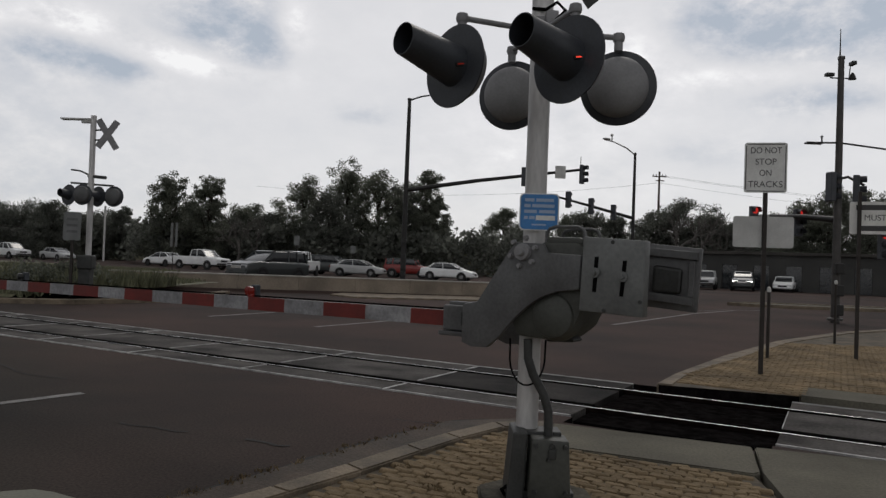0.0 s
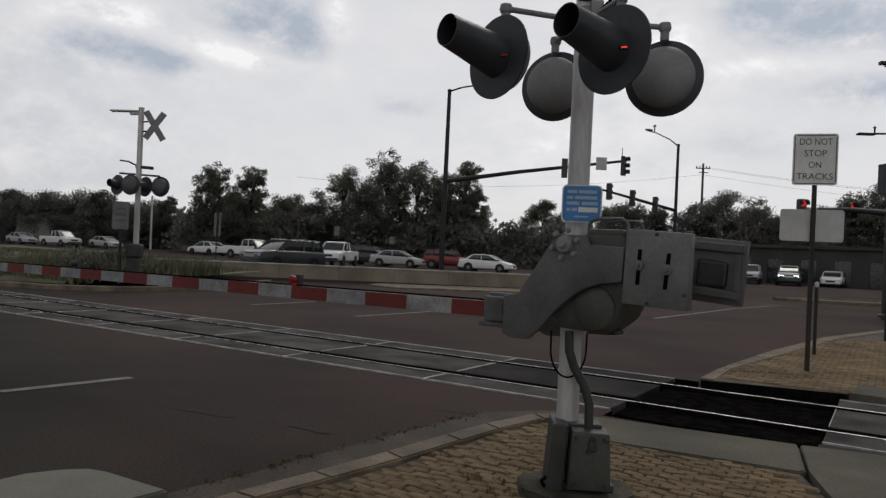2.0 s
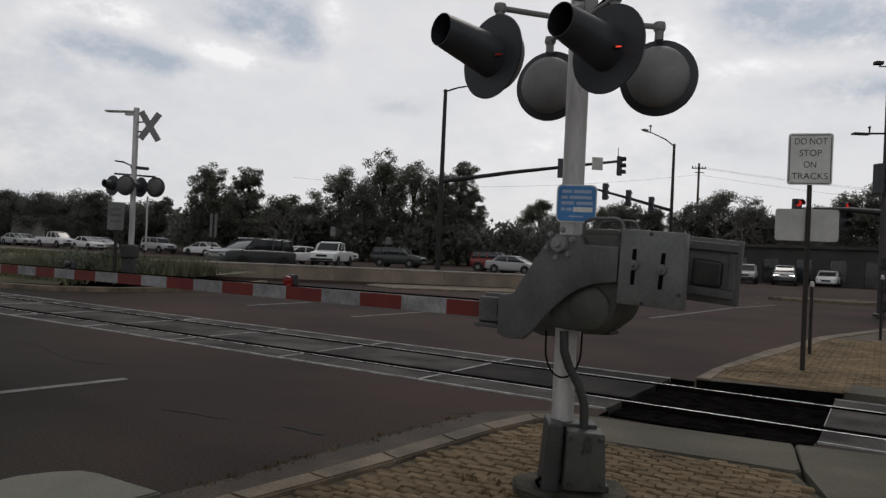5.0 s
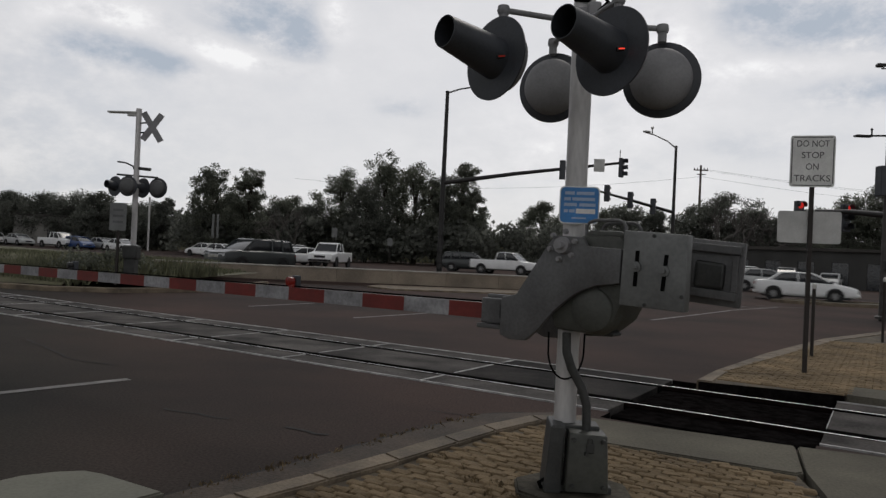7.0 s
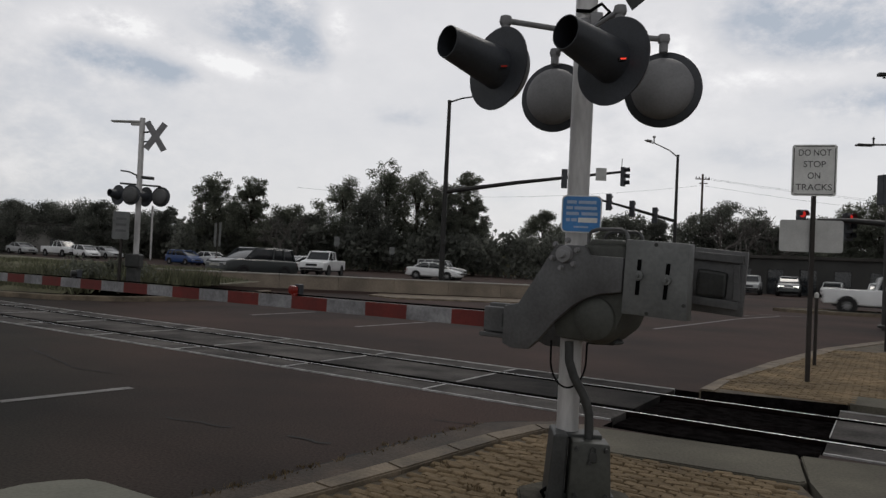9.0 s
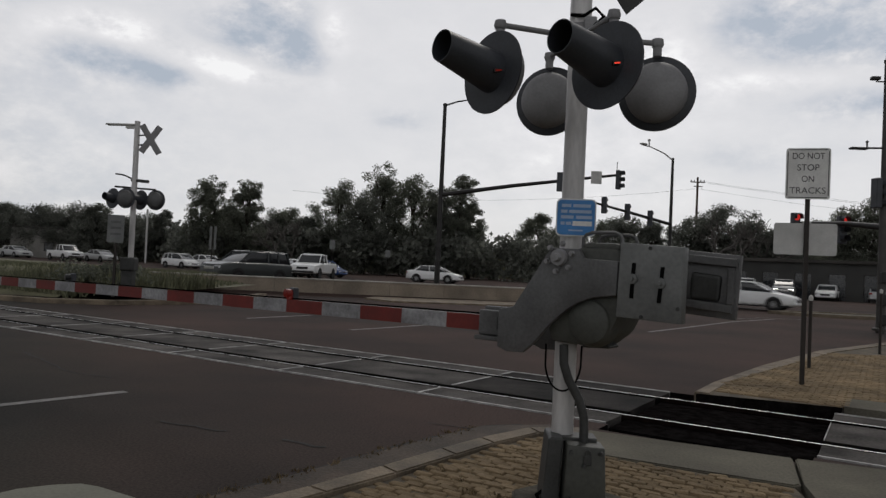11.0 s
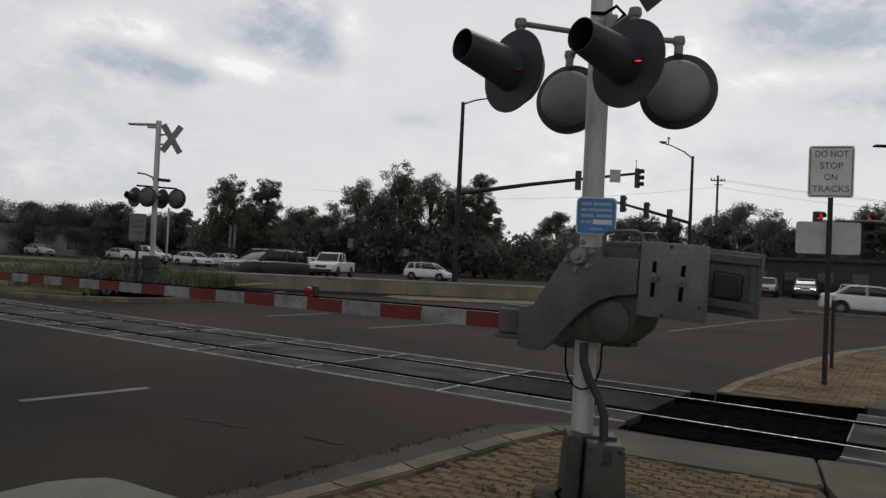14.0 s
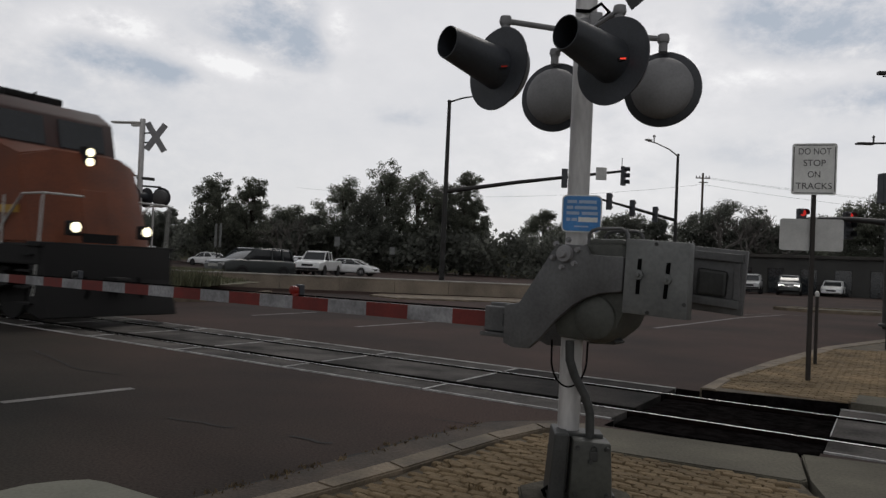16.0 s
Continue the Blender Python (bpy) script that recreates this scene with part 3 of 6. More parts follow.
# near island
K_OUT = [(-3.48, 0.5), (-2.2, 2.68), (-1.38, 4.10), (-1.02, 4.57), (-0.62, 5.14), (-0.22, 5.75), (0.10, 6.20), (0.56, 6.72), (1.12, 6.86)]
K_IN = [(-3.3, 0.4), (-2.05, 2.6), (-1.23, 4.02), (-0.88, 4.47), (-0.49, 4.99), (-0.09, 5.58), (0.22, 6.03), (0.64, 6.53), (1.10, 6.62)]
kerb_run(K_OUT, K_IN, -0.1, 0.122)
STRIP = [(1.11, 6.62), (1.13, 6.86), (2.76, 6.21), (2.47, 5.40), (2.40, 5.36), (1.03, 5.95)]
WALK = [(2.78, 6.20), (2.49, 5.39), (2.36, 4.8), (2.2, 3.6), (1.9, -6.0), (9.0, -6.0), (9.0, 3.2), (4.2, 5.75)]
ISLAND = K_IN[:-1] + [(1.08, 6.60), (1.02, 5.95), (2.40, 5.34), (2.33, 4.8), (2.17, 3.6), (1.9, -6.0), (-3.3, -6.0)]
for name, poly, label in (("pavement_strip", STRIP, "pale concrete band along the track"), ("pavement_walk", WALK, "grey concrete sidewalk slab beside the pavers")):
    bm = bmesh.new()
    prism(bm, poly, -0.17, 0.1)
    bmesh.ops.bevel(bm, geom=[g for g in bm.edges if min(v.co.z for v in g.verts) > 0.09], offset=0.012, segments=2, affect="EDGES")
    structure(name, bm, M["concrete"], label)
bm = bmesh.new()
prism(bm, ISLAND, -0.1, 0.082)
near_island = structure("pavement_island", bm, M["bed"], "tan brick pavers round the crossing signal")
bm = bmesh.new()
prism(bm, [(-3.0, 4.0), (-2.82, 4.36), (-2.66, 4.48), (-2.50, 4.54), (-2.36, 4.49), (-1.84, 4.24), (-2.2, 3.72), (-2.7, 3.1), (-3.3, 3.4)], -0.05, 0.055)
bmesh.ops.bevel(bm, geom=[g for g in bm.edges if min(v.co.z for v in g.verts) > 0.05], offset=0.012, segments=2, affect="EDGES")
structure("gutter_apron", bm, M["apron"], "pale concrete apron at the kerb")

# gutter pan beside the kerb
bm = bmesh.new()
gut = [Vector(p) for p in ((-4.0, 0.9), (-2.75, 3.0), (-1.80, 4.40), (-1.45, 4.88), (-1.08, 5.45), (-0.72, 6.0), (-0.36, 6.52), (0.15, 7.2), (0.85, 7.45))]
for k in range(len(K_OUT) - 1):
    a, b, c, d = Vector(K_OUT[k]), Vector(K_OUT[k + 1]), gut[k + 1], gut[k]
    bm.faces.new([bm.verts.new((q.x, q.y, 0.007)) for q in (a, b, c, d)])
structure("gutter", bm, M["gutter"], "stained concrete gutter pan along the kerb")
rng = np.random.default_rng(21)


def crack(pts, width, label="tarry crack in the asphalt"):
    fine = []
    for p, q in zip(pts, pts[1:]):
        p, q = Vector(p), Vector(q)
        n = max(2, int((q - p).length / 0.12))
        fine += [p.lerp(q, k / n) + Vector(rng.normal(0, 0.018, 2)) for k in range(n)]
    structure("road_crack", strip_on_ground(bmesh.new(), [tuple(p) for p in fine], width, 0.005), M["tar"], label)


crack([tuple(q) for q in gut], 0.05, "dirt-filled joint between gutter and asphalt")
crack([tuple(Vector(p) + Vector((-0.012, 0.008))) for p in K_OUT[1:-1]], 0.03, "dark joint at the foot of the kerb")
crack([(-0.4, 7.2), (0.2, 7.0), (0.9, 7.1)], 0.02)
crack([(-2.9, 6.6), (-2.3, 6.35), (-2.05, 6.4)], 0.035)
crack([(-1.6, 6.2), (-1.3, 6.0), (-1.1, 6.05)], 0.045)
crack([(-6.8, 10.5), (-5.2, 9.0), (-4.4, 8.7)], 0.03)

def weed_clumps(name, spots, label, seed):
    """Small ragged weeds rooted in the joints."""
    rng = np.random.default_rng(seed)
    v, f = [], []
    for x, y, z, hgt, n in spots:
        for _ in range(n):
            px, py = x + rng.normal(0, 0.035), y + rng.normal(0, 0.035)
            a, h, w = rng.uniform(0, math.tau), hgt * rng.uniform(0.3, 1.3), 0.006 + 0.006 * rng.random()
            lx, ly = rng.normal(0, hgt * 0.6, 2)
            i = len(v)
            v += [(px - math.cos(a) * w, py - math.sin(a) * w, z - 0.01), (px + math.cos(a) * w, py + math.sin(a) * w, z - 0.01), (px + lx, py + ly, z + h)]
            f.append((i, i + 1, i + 2))
    me = bpy.data.meshes.new(name)
    me.from_pydata(v, [], f)
    me.materials.append(M["dry_weed"])
    tagged(new(name, me), label, "weeds", kind="stuff")


wr = np.random.default_rng(31)
line = [gut[k].lerp(gut[k + 1], q) for k in range(1, 7) for q in (0.1, 0.35, 0.6, 0.85)]
weed_clumps("weeds", [(p.x + wr.normal(0, 0.03), p.y + wr.normal(0, 0.03), 0.008, wr.uniform(0.008, 0.03), int(wr.integers(6, 40))) for p in line], "dry brown weeds in the gutter joint", 6)
weed_clumps("weeds", [(0.02, 4.72, 0.1, 0.03, 26), (-0.05, 4.95, 0.1, 0.025, 20), (0.2, 4.62, 0.1, 0.035, 30), (0.12, 4.45, 0.1, 0.03, 26), (0.28, 4.42, 0.1, 0.03, 24), (-0.2, 5.2, 0.1, 0.03, 30), (0.95, 4.75, 0.1, 0.03, 30)], "dry brown weeds between the pavers", 7)

# far island
F_OUT = [(2.97, 9.63), (3.55, 10.65), (5.32, 13.3), (8.07, 17.0), (11.5, 20.6), (16.0, 24.0), (24.0, 28.5)]
F_IN = [(3.15, 9.54), (3.80, 10.75), (5.58, 13.15), (8.30, 16.78), (11.7, 20.35), (16.2, 23.75), (24.1, 28.2)]
kerb_run(F_OUT, F_IN, -0.1, 0.1)
F_POLY = F_IN + [(30, 28), (30, 6), tuple(uv(7.3, BED_V1 + 0.02)[:2]), tuple(uv(7.3, 3.0)[:2]), tuple(uv(4.9, 3.0)[:2]), tuple(uv(4.9, BED_V1 + 0.03)[:2])]
bm = bmesh.new()
prism(bm, F_POLY, -0.17, 0.082)
far_island = structure("pavement_island_far", bm, M["bed"], "tan brick paving of the far corner")
bm = bmesh.new()
prism(bm, [tuple(uv(4.92, BED_V1 + 0.03)[:2]), tuple(uv(7.28, BED_V1 + 0.03)[:2]), tuple(uv(7.28, 2.98)[:2]), tuple(uv(4.92, 2.98)[:2])], -0.1, 0.095)
structure("pavement_walk_far", bm, M["concrete"], "grey concrete sidewalk slab at the rails")

# retaining wall with a pale cap
wall_root = tagged(new("wall_retaining"), "low tan concrete retaining wall with a pale cap", "wall", kind="structure")
for (x0, y0), (x1, y1) in zip(WALL, WALL[1:]):
    n = max(1, round(math.hypot(x1 - x0, y1 - y0) / 3.0))
    for k in range(n):
        a, b = Vector((x0, y0)).lerp(Vector((x1, y1)), k / n), Vector((x0, y0)).lerp(Vector((x1, y1)), (k + 0.995) / n)
        d = (b - a).normalized()
        s = Vector((-d.y, d.x)) * 0.3
        za, zb = 0.76 - 0.55 * smooth((-13.0 - a.x) / 4.5), 0.76 - 0.55 * smooth((-13.0 - b.x) / 4.5)
        bm = bmesh.new()
        prism(bm, [a, b, b + s, a + s], -0.2, max(za, zb))
        p = part("wall_panel", bm, M["wall"], wall_root)
        bm = bmesh.new()
        prism(bm, [a - s * 0.12, b - s * 0.12, b + s * 1.3, a + s * 1.3], max(za, zb) + 0.002, max(za, zb) + 0.07)
        bmesh.ops.bevel(bm, geom=list(bm.edges), offset=0.015, segments=1, affect="EDGES")
        part("wall_cap", bm, M["wall_cap"], p)

bm = bmesh.new()
prism(bm, [(-5.2, 33.2), (-3.7, 31.5), (-0.35, 32.6), (3.0, 33.7), (3.75, 37.6), (-0.5, 36.5), (-5.0, 35.3)], -0.1, 0.07)
bmesh.ops.bevel(bm, geom=[g for g in bm.edges if min(v.co.z for v in g.verts) > 0.06], offset=0.02, segments=2, affect="EDGES")
structure("pavement_wall_foot", bm, M["kerb"], "tan concrete walk at the foot of the wall")

# lawns and medians
def lawn(name, poly, lift, label, step=0.8):
    """A raised sheet of ground cover that follows the terrain."""
    bm = bmesh.new()
    xs, ys = [p[0] for p in poly], [p[1] for p in poly]
    grid = {}
    nx, ny = int((max(xs) - min(xs)) / step) + 1, int((max(ys) - min(ys)) / step) + 1
    for i in range(nx):
        for j in range(ny):
            cx, cy = min(xs) + (i + 0.5) * step, min(ys) + (j + 0.5) * step
            if inside(cx, cy, poly):
                f = []
                for di, dj in ((0, 0), (1, 0), (1, 1), (0, 1)):
                    key = (i + di, j + dj)
                    if key not in grid:
                        x, y = min(xs) + key[0] * step, min(ys) + key[1] * step
                        grid[key] = bm.verts.new((x, y, gz(x, y) + lift(x, y) + 0.03 * noise.noise((x * 0.7, y * 0.7, 0))))
                    f.append(grid[key])
                bm.faces.new(f)
    return structure(name, bm, M["grass"], label, smooth=True)


LAWN = [(-60, 24.5), (-14.5, 21.2), (-11.5, 21.9), (-9.2, 24.5), (-9.8, 31.0), (-12.0, 33.0), (-20, 42), (-60, 60)]
lawn("lawn", LAWN, lambda x, y: 0.16 + 0.34 * smooth((y - 21.2) / 1.5), "patchy dry grass of the roadside island")
M_OUT = [(-60, 24.2), (-14.6, 20.8), (-12.9, 20.5), (-10.9, 21.2), (-8.9, 24.2), (-9.2, 31)]
M_IN = [(-60, 24.6), (-14.5, 21.2), (-12.9, 20.9), (-11.2, 21.6), (-9.25, 24.4), (-9.55, 31)]
kerb_run(M_OUT, M_IN, -0.1, 0.14)
R_OUT = [(30, 34.5), (17.5, 34.0), (15.2, 34.4), (14.2, 35.2), (15.2, 36.0), (17.5, 36.4), (30, 36.5)]
R_IN = [(30, 34.8), (17.6, 34.3), (15.4, 34.65), (14.6, 35.2), (15.4, 35.75), (17.6, 36.1), (30, 36.2)]
kerb_run(R_OUT, R_IN, -0.1, 0.15)
bm = bmesh.new()
prism(bm, R_IN, 0.0, gz(16, 35) + 0.13)
structure("pavement_median", bm, M["concrete"], "concrete median nose at the junction")

# ---- crossing signal with its gate ----
BASE = Vector((0.63, 4.63, 0.1))
LEAN = pose(BASE.x, BASE.y, BASE.z, 0, 0.15, 0)
sig = thing("railroad_crossing_signal", LEAN, "grey railroad crossing signal with lowered striped gate", "crossing signal")


def loc(p):
    """From the place's metres to the signal's own space."""
    return LEAN.inverted() @ Vector(p)


bm = bmesh.new()
prism(bm, [(0.39 * math.cos(a * math.tau / 8 + 0.39) + 0.03, 0.35 * math.sin(a * math.tau / 8 + 0.39) - 0.05) for a in range(8)], -0.02, 0.035)
bmesh.ops.bevel(bm, geom=[g for g in bm.edges if min(v.co.z for v in g.verts) > 0.03], offset=0.015, segments=2, affect="EDGES")
part("footing", bm, M["footing"], sig, "round concrete footing")
bm = bmesh.new()
tube(bm, [(-0.03, 0, 0.03), (-0.03, 0, 4.2)], 0.0705, 28)
part("pole", bm, M["pole"], sig, "weathered pale aluminium pole", smooth=True)
# junction box at the foot
bm = bmesh.new()
plate(bm, [(-0.04, 0.06), (0.225, 0.06), (0.205, 0.415), (-0.025, 0.425)], -0.24, -0.06, bevel=0.014)
jb = part("base_box", bm, M["drum"], sig, "scuffed grey cast junction box", smooth=True)
bm = bmesh.new()
plate(bm, [(-0.165, 0.03), (-0.06, 0.03), (-0.045, 0.45), (-0.135, 0.45)], -0.2, 0.1, bevel=0.012)
box(bm, (0.08, -0.02, 0.05), (0.36, 0.26, 0.05), bevel=0.01)
box(bm, (0.06, -0.04, 0.428), (0.23, 0.16, 0.03), bevel=0.008)
part("bracket", bm, M["grey_dark"], jb)
bm = bmesh.new()
box(bm, (0.10, -0.248, 0.335), (0.05, 0.02, 0.06), bevel=0.006)
tube(bm, [(0.085, -0.252, 0.36), (0.085, -0.252, 0.39), (0.1, -0.252, 0.40), (0.115, -0.252, 0.39), (0.115, -0.252, 0.36)], 0.005, 6)
part("padlock", bm, M["grey_dark"], jb, "dark padlock on the box lid")
for x, z in ((0.08, 0.3), (0.0, 0.38), (0.18, 0.38), (0.0, 0.1), (0.19, 0.1)):
    bm = bmesh.new()
    lathe(bm, [(0, 0.02), (0.012, 0.02), (0.016, 0)], facing((x, -0.242, z), (0, -1, 0)), 10)
    part("bolt", bm, M["grey_dark"], jb)
bm = bmesh.new()
tube(bm, [(-0.17, -0.12, 0.04), (-0.19, -0.13, 0.075), (-0.16, -0.14, 0.1), (-0.12, -0.12, 0.12)], 0.012, 8)
part("ground_wire", bm, M["black_matt"], jb)
# conduit and loose cables
bm = bmesh.new()
tube(bm, [(-0.06, -0.13, 1.02), (-0.055, -0.13, 0.9), (-0.02, -0.13, 0.8), (0.05, -0.13, 0.68), (0.085, -0.13, 0.57), (0.09, -0.13, 0.42)], 0.028, 12)
part("conduit", bm, M["grey_dark"], sig, "bent dark flexible conduit", smooth=True)
bm = bmesh.new()
tube(bm, [(-0.06 + 0.112 * math.cos(math.pi * (1 + k / 16)), -0.13, 0.92 + (0.10 if k in (0, 16) else 0.0) + 0.19 * math.sin(math.pi * (1 + k / 16))) for k in range(17)], 0.006, 6)
part("cable", bm, M["black_matt"], sig, "loose looped black cable", smooth=True)

# gate mechanism: built along its own x axis, which points away from the arm
TURN = -34.5
MECH = pose(0, 0, -0.1, 0, 0, TURN)
bm = bmesh.new()
side = [(-0.41, 1.07), (-0.34, 1.045), (-0.22, 1.05), (-0.13, 1.13), (-0.03, 1.25), (0.08, 1.345), (0.16, 1.395), (0.25, 1.43), (0.40, 1.45), (0.405, 1.655), (0.18, 1.665), (0.15, 1.72), (-0.04, 1.725), (-0.075, 1.68), (-0.30, 1.34), (-0.41, 1.315)]
plate(bm, side, -0.245, -0.20, MECH, bevel=0.008)
mech = part("gate_mechanism", bm, M["grey"], sig, "grey cast gate mechanism with bolted hub", smooth=True)
bm = bmesh.new()
plate(bm, [(x * 0.97, z - 0.01) for x, z in side], 0.20, 0.245, MECH, bevel=0.008)
part("far_arm_plate", bm, M["grey"], mech)
bm = bmesh.new()
plate(bm, [(-0.05, 1.14), (0.24, 1.13), (0.35, 1.22), (0.41, 1.36), (0.40, 1.70), (0.36, 1.735), (0.12, 1.735), (0.05, 1.68), (-0.1, 1.3)], -0.185, 0.19, MECH, bevel=0.025)
part("housing", bm, M["drum"], mech, "rounded grey motor housing", smooth=True)
bm = bmesh.new()
lathe(bm, [(0, 0.075), (0.09, 0.07), (0.13, 0.05), (0.155, 0.0), (0.16, -0.05)], MECH @ facing((0.21, -0.15, 1.28), (0, -1, 0)), 32)
part("round_cover", bm, M["drum"], mech, smooth=True)
bm = bmesh.new()
plate(bm, [(0.13, 1.72), (0.38, 1.72), (0.375, 1.755), (0.35, 1.765), (0.17, 1.765), (0.14, 1.755)], -0.16, 0.1, MECH, bevel=0.012)
cover = part("top_cover", bm, M["drum"], mech, smooth=True)
for y in (-0.15, 0.08):
    bm = bmesh.new()
    tube(bm, [MECH @ Vector((x, y, z)) for x, z in ((0.13, 1.70), (0.132, 1.79), (0.15, 1.815), (0.19, 1.828), (0.34, 1.828), (0.372, 1.815), (0.385, 1.79), (0.387, 1.70))], 0.011, 8)
    part("lifting_handle", bm, M["grey"], cover, "bent bar handle", smooth=True)
bm = bmesh.new()
lathe(bm, [(0, 0.06), (0.022, 0.06), (0.026, 0.05), (0.026, 0.03), (0.05, 0.03), (0.055, 0.0)], MECH @ facing((0.022, -0.246, 1.665), (0, -1, 0)), 24)
part("hub", bm, M["lamp_back"], mech, smooth=True)
for k in range(6):
    bm = bmesh.new()
    a = k * math.tau / 6 + 0.3
    lathe(bm, [(0, 0.026), (0.014, 0.026), (0.015, 0.006), (0.02, 0.006), (0.02, 0.0)], MECH @ facing((0.022 + 0.088 * math.cos(a), -0.246, 1.665 + 0.088 * math.sin(a)), (0, -1, 0)), 6)
    part("hub_bolt", bm, M["lamp_back"], mech)
bm = bmesh.new()
plate(bm, [(0.10, 1.105), (0.28, 1.115), (0.29, 1.13), (0.26, 1.15), (0.10, 1.15)], -0.04, 0.1, MECH, bevel=0.008)
part("stop_bracket", bm, M["grey_dark"], mech)
# arm clamp
bm = bmesh.new()
box(bm, (-0.53, 0.0, 1.21), (0.22, 0.26, 0.17), bevel=0.01, m=MECH)
box(bm, (-0.50, 0.0, 1.105), (0.32, 0.3, 0.03), bevel=0.006, m=MECH)
box(bm, (-0.53, -0.05, 1.305), (0.2, 0.05, 0.03), bevel=0.006, m=MECH)
clamp = part("arm_clamp", bm, M["grey"], mech)
bm = bmesh.new()
for k in range(5):
    box(bm, (-0.48 + 0.02 * k, -0.136, 1.21), (0.008, 0.01, 0.09), m=MECH)
part("clamp_slot", bm, M["grey_dark"], clamp)
# counterweights on both ends of the shaft
near_w = [(0.405, 1.33), (0.785, 1.315), (0.79, 1.745), (0.42, 1.765)]
bm = bmesh.new()
plate(bm, near_w, -0.25, -0.16, MECH, bevel=0.006)
cw = part("counterweight", bm, M["grey_light"], mech, "slotted pale grey counterweight plates", smooth=True)
for (xt, zt), (xb, zb) in (((0.507, 1.648), (0.498, 1.443)), ((0.677, 1.63), (0.661, 1.426))):
    bm = bmesh.new()
    plate(bm, [(xb - 0.011, zb), (xb + 0.011, zb), (xt + 0.011, zt), (xt - 0.011, zt)], -0.256, -0.2505, MECH)
    part("slot", bm, M["black_matt"], cw)
    bm = bmesh.new()
    xm, zm = (xt + xb) / 2, (zt + zb) / 2 + 0.01
    lathe(bm, [(0, 0.03), (0.012, 0.03), (0.014, 0.012), (0.03, 0.01), (0.03, 0)], MECH @ facing((xm, -0.2565, zm), (0, -1, 0)), 12)
    part("clamp_bolt", bm, M["grey_light"], cw)
for x, z in ((0.6, 1.735), (0.56, 1.34), (0.77, 1.4)):
    bm = bmesh.new()
    lathe(bm, [(0, 0.006), (0.01, 0.006), (0.012, 0)], MECH @ facing((x, -0.2515, z), (0, -1, 0)), 10)
    part("rivet", bm, M["grey_dark"], cw)
far_w = [(0.40, 1.37), (0.93, 1.335), (0.955, 1.728), (0.42, 1.772)]
bm = bmesh.new()
plate(bm, far_w, 0.30, 0.345, MECH, bevel=0.006)
cw2 = part("counterweight", bm, M["grey"], mech, "recessed grey counterweight frame", smooth=True)
bm = bmesh.new()
for a, b in (((0.62, 1.68), (0.94, 1.655)), ((0.62, 1.40), (0.915, 1.375))):
    plate(bm, [(a[0], a[1]), (b[0], b[1]), (b[0], b[1] + 0.05), (a[0], a[1] + 0.05)], 0.265, 0.299, MECH, bevel=0.004)
plate(bm, [(0.885, 1.43), (0.92, 1.43), (0.925, 1.65), (0.89, 1.65)], 0.266, 0.2985, MECH, bevel=0.004)
part("frame_bar", bm, M["grey"], cw2)
# raised dark plate stands for the frame's recess, its shade put into the colour
bm = bmesh.new()
plate(bm, [(0.66, 1.45), (0.84, 1.44), (0.85, 1.60), (0.67, 1.62)], 0.272, 0.298, MECH, bevel=0.02)
part("weight_block", bm, M["grey_dark"], cw2)
bm = bmesh.new()
for y in (-0.12, 0.1, 0.25):
    tube(bm, [MECH @ Vector((0.45, y - 0.1, 1.6)), MECH @ Vector((0.45, y + 0.1, 1.6))], 0.02, 10)
part("shaft", bm, M["grey_dark"], mech)

# gate arm: two laths that carry red and white bands
ARM0, ARM1 = Vector((-0.62, 0, 1.20)), Vector((-9.6, 0, 1.10))
ARMM = pose(0, 0, -0.1, 0, 0, -33.0)
arm_len = (ARM1 - ARM0).length
bm = bmesh.new()
for y in (-0.028, 0.028):
    plate(bm, [(ARM0.x + 0.1, ARM0.z - 0.052), (ARM1.x, ARM1.z - 0.045), (ARM1.x, ARM1.z + 0.045), (ARM0.x + 0.1, ARM0.z + 0.052)], y - 0.012, y + 0.012, ARMM)
arm = part("gate_arm", bm, M["stripe_white"], sig, "long gate arm banded red and white")
edges = [0.02] + [0.341 + 0.415 * k * (1 + 0.005 * k) for k in range(20)]
for k, (a, b) in enumerate(zip(edges, edges[1:])):
    if b > arm_len:
        break
    p, q = ARM0.lerp(ARM1, a / arm_len), ARM0.lerp(ARM1, b / arm_len)
    h0, h1 = 0.054, 0.054
    bm = bmesh.new()
    plate(bm, [(p.x, p.z - h0), (q.x, q.z - h1), (q.x, q.z + h1), (p.x, p.z + h0)], -0.046, -0.0415, ARMM)
    part("band", bm, M["stripe_red" if k % 2 == 0 else "stripe_white"], arm, "red reflective band" if k % 2 == 0 else "white reflective band")
for s, lit in ((2.05, True), (5.85, False), (8.7, True)):
    p = ARM0.lerp(ARM1, s / arm_len)
    bm = bmesh.new()
    lathe(bm, [(0.022, -0.02), (0.036, -0.01), (0.04, 0.02), (0.036, 0.045), (0, 0.05)], ARMM @ facing((p.x, -0.0, p.z + 0.105), (-0.2, -1, 0)), 18)
    box(bm, (p.x + 0.01, 0.0, p.z + 0.055), (0.05, 0.06, 0.05), m=ARMM, bevel=0.006)
    lamp = part("arm_lamp", bm, M["red_lens_dim" if lit else "lens_dark"], arm, "small red gate-arm lamp", smooth=True)
    bm = bmesh.new()
    box(bm, (p.x + 0.015, 0.035, p.z + 0.10), (0.07, 0.05, 0.11), m=ARMM, bevel=0.008)
    part("lamp_housing", bm, M["black"], lamp)
bm = bmesh.new()
tube(bm, [ARMM @ (ARM0.lerp(ARM1, s / arm_len) + Vector((0, 0.0, 0.062))) for s in (0.0, 0.15, 0.3, 1.2, 2.0, 4, 6, 8)], 0.006, 6)
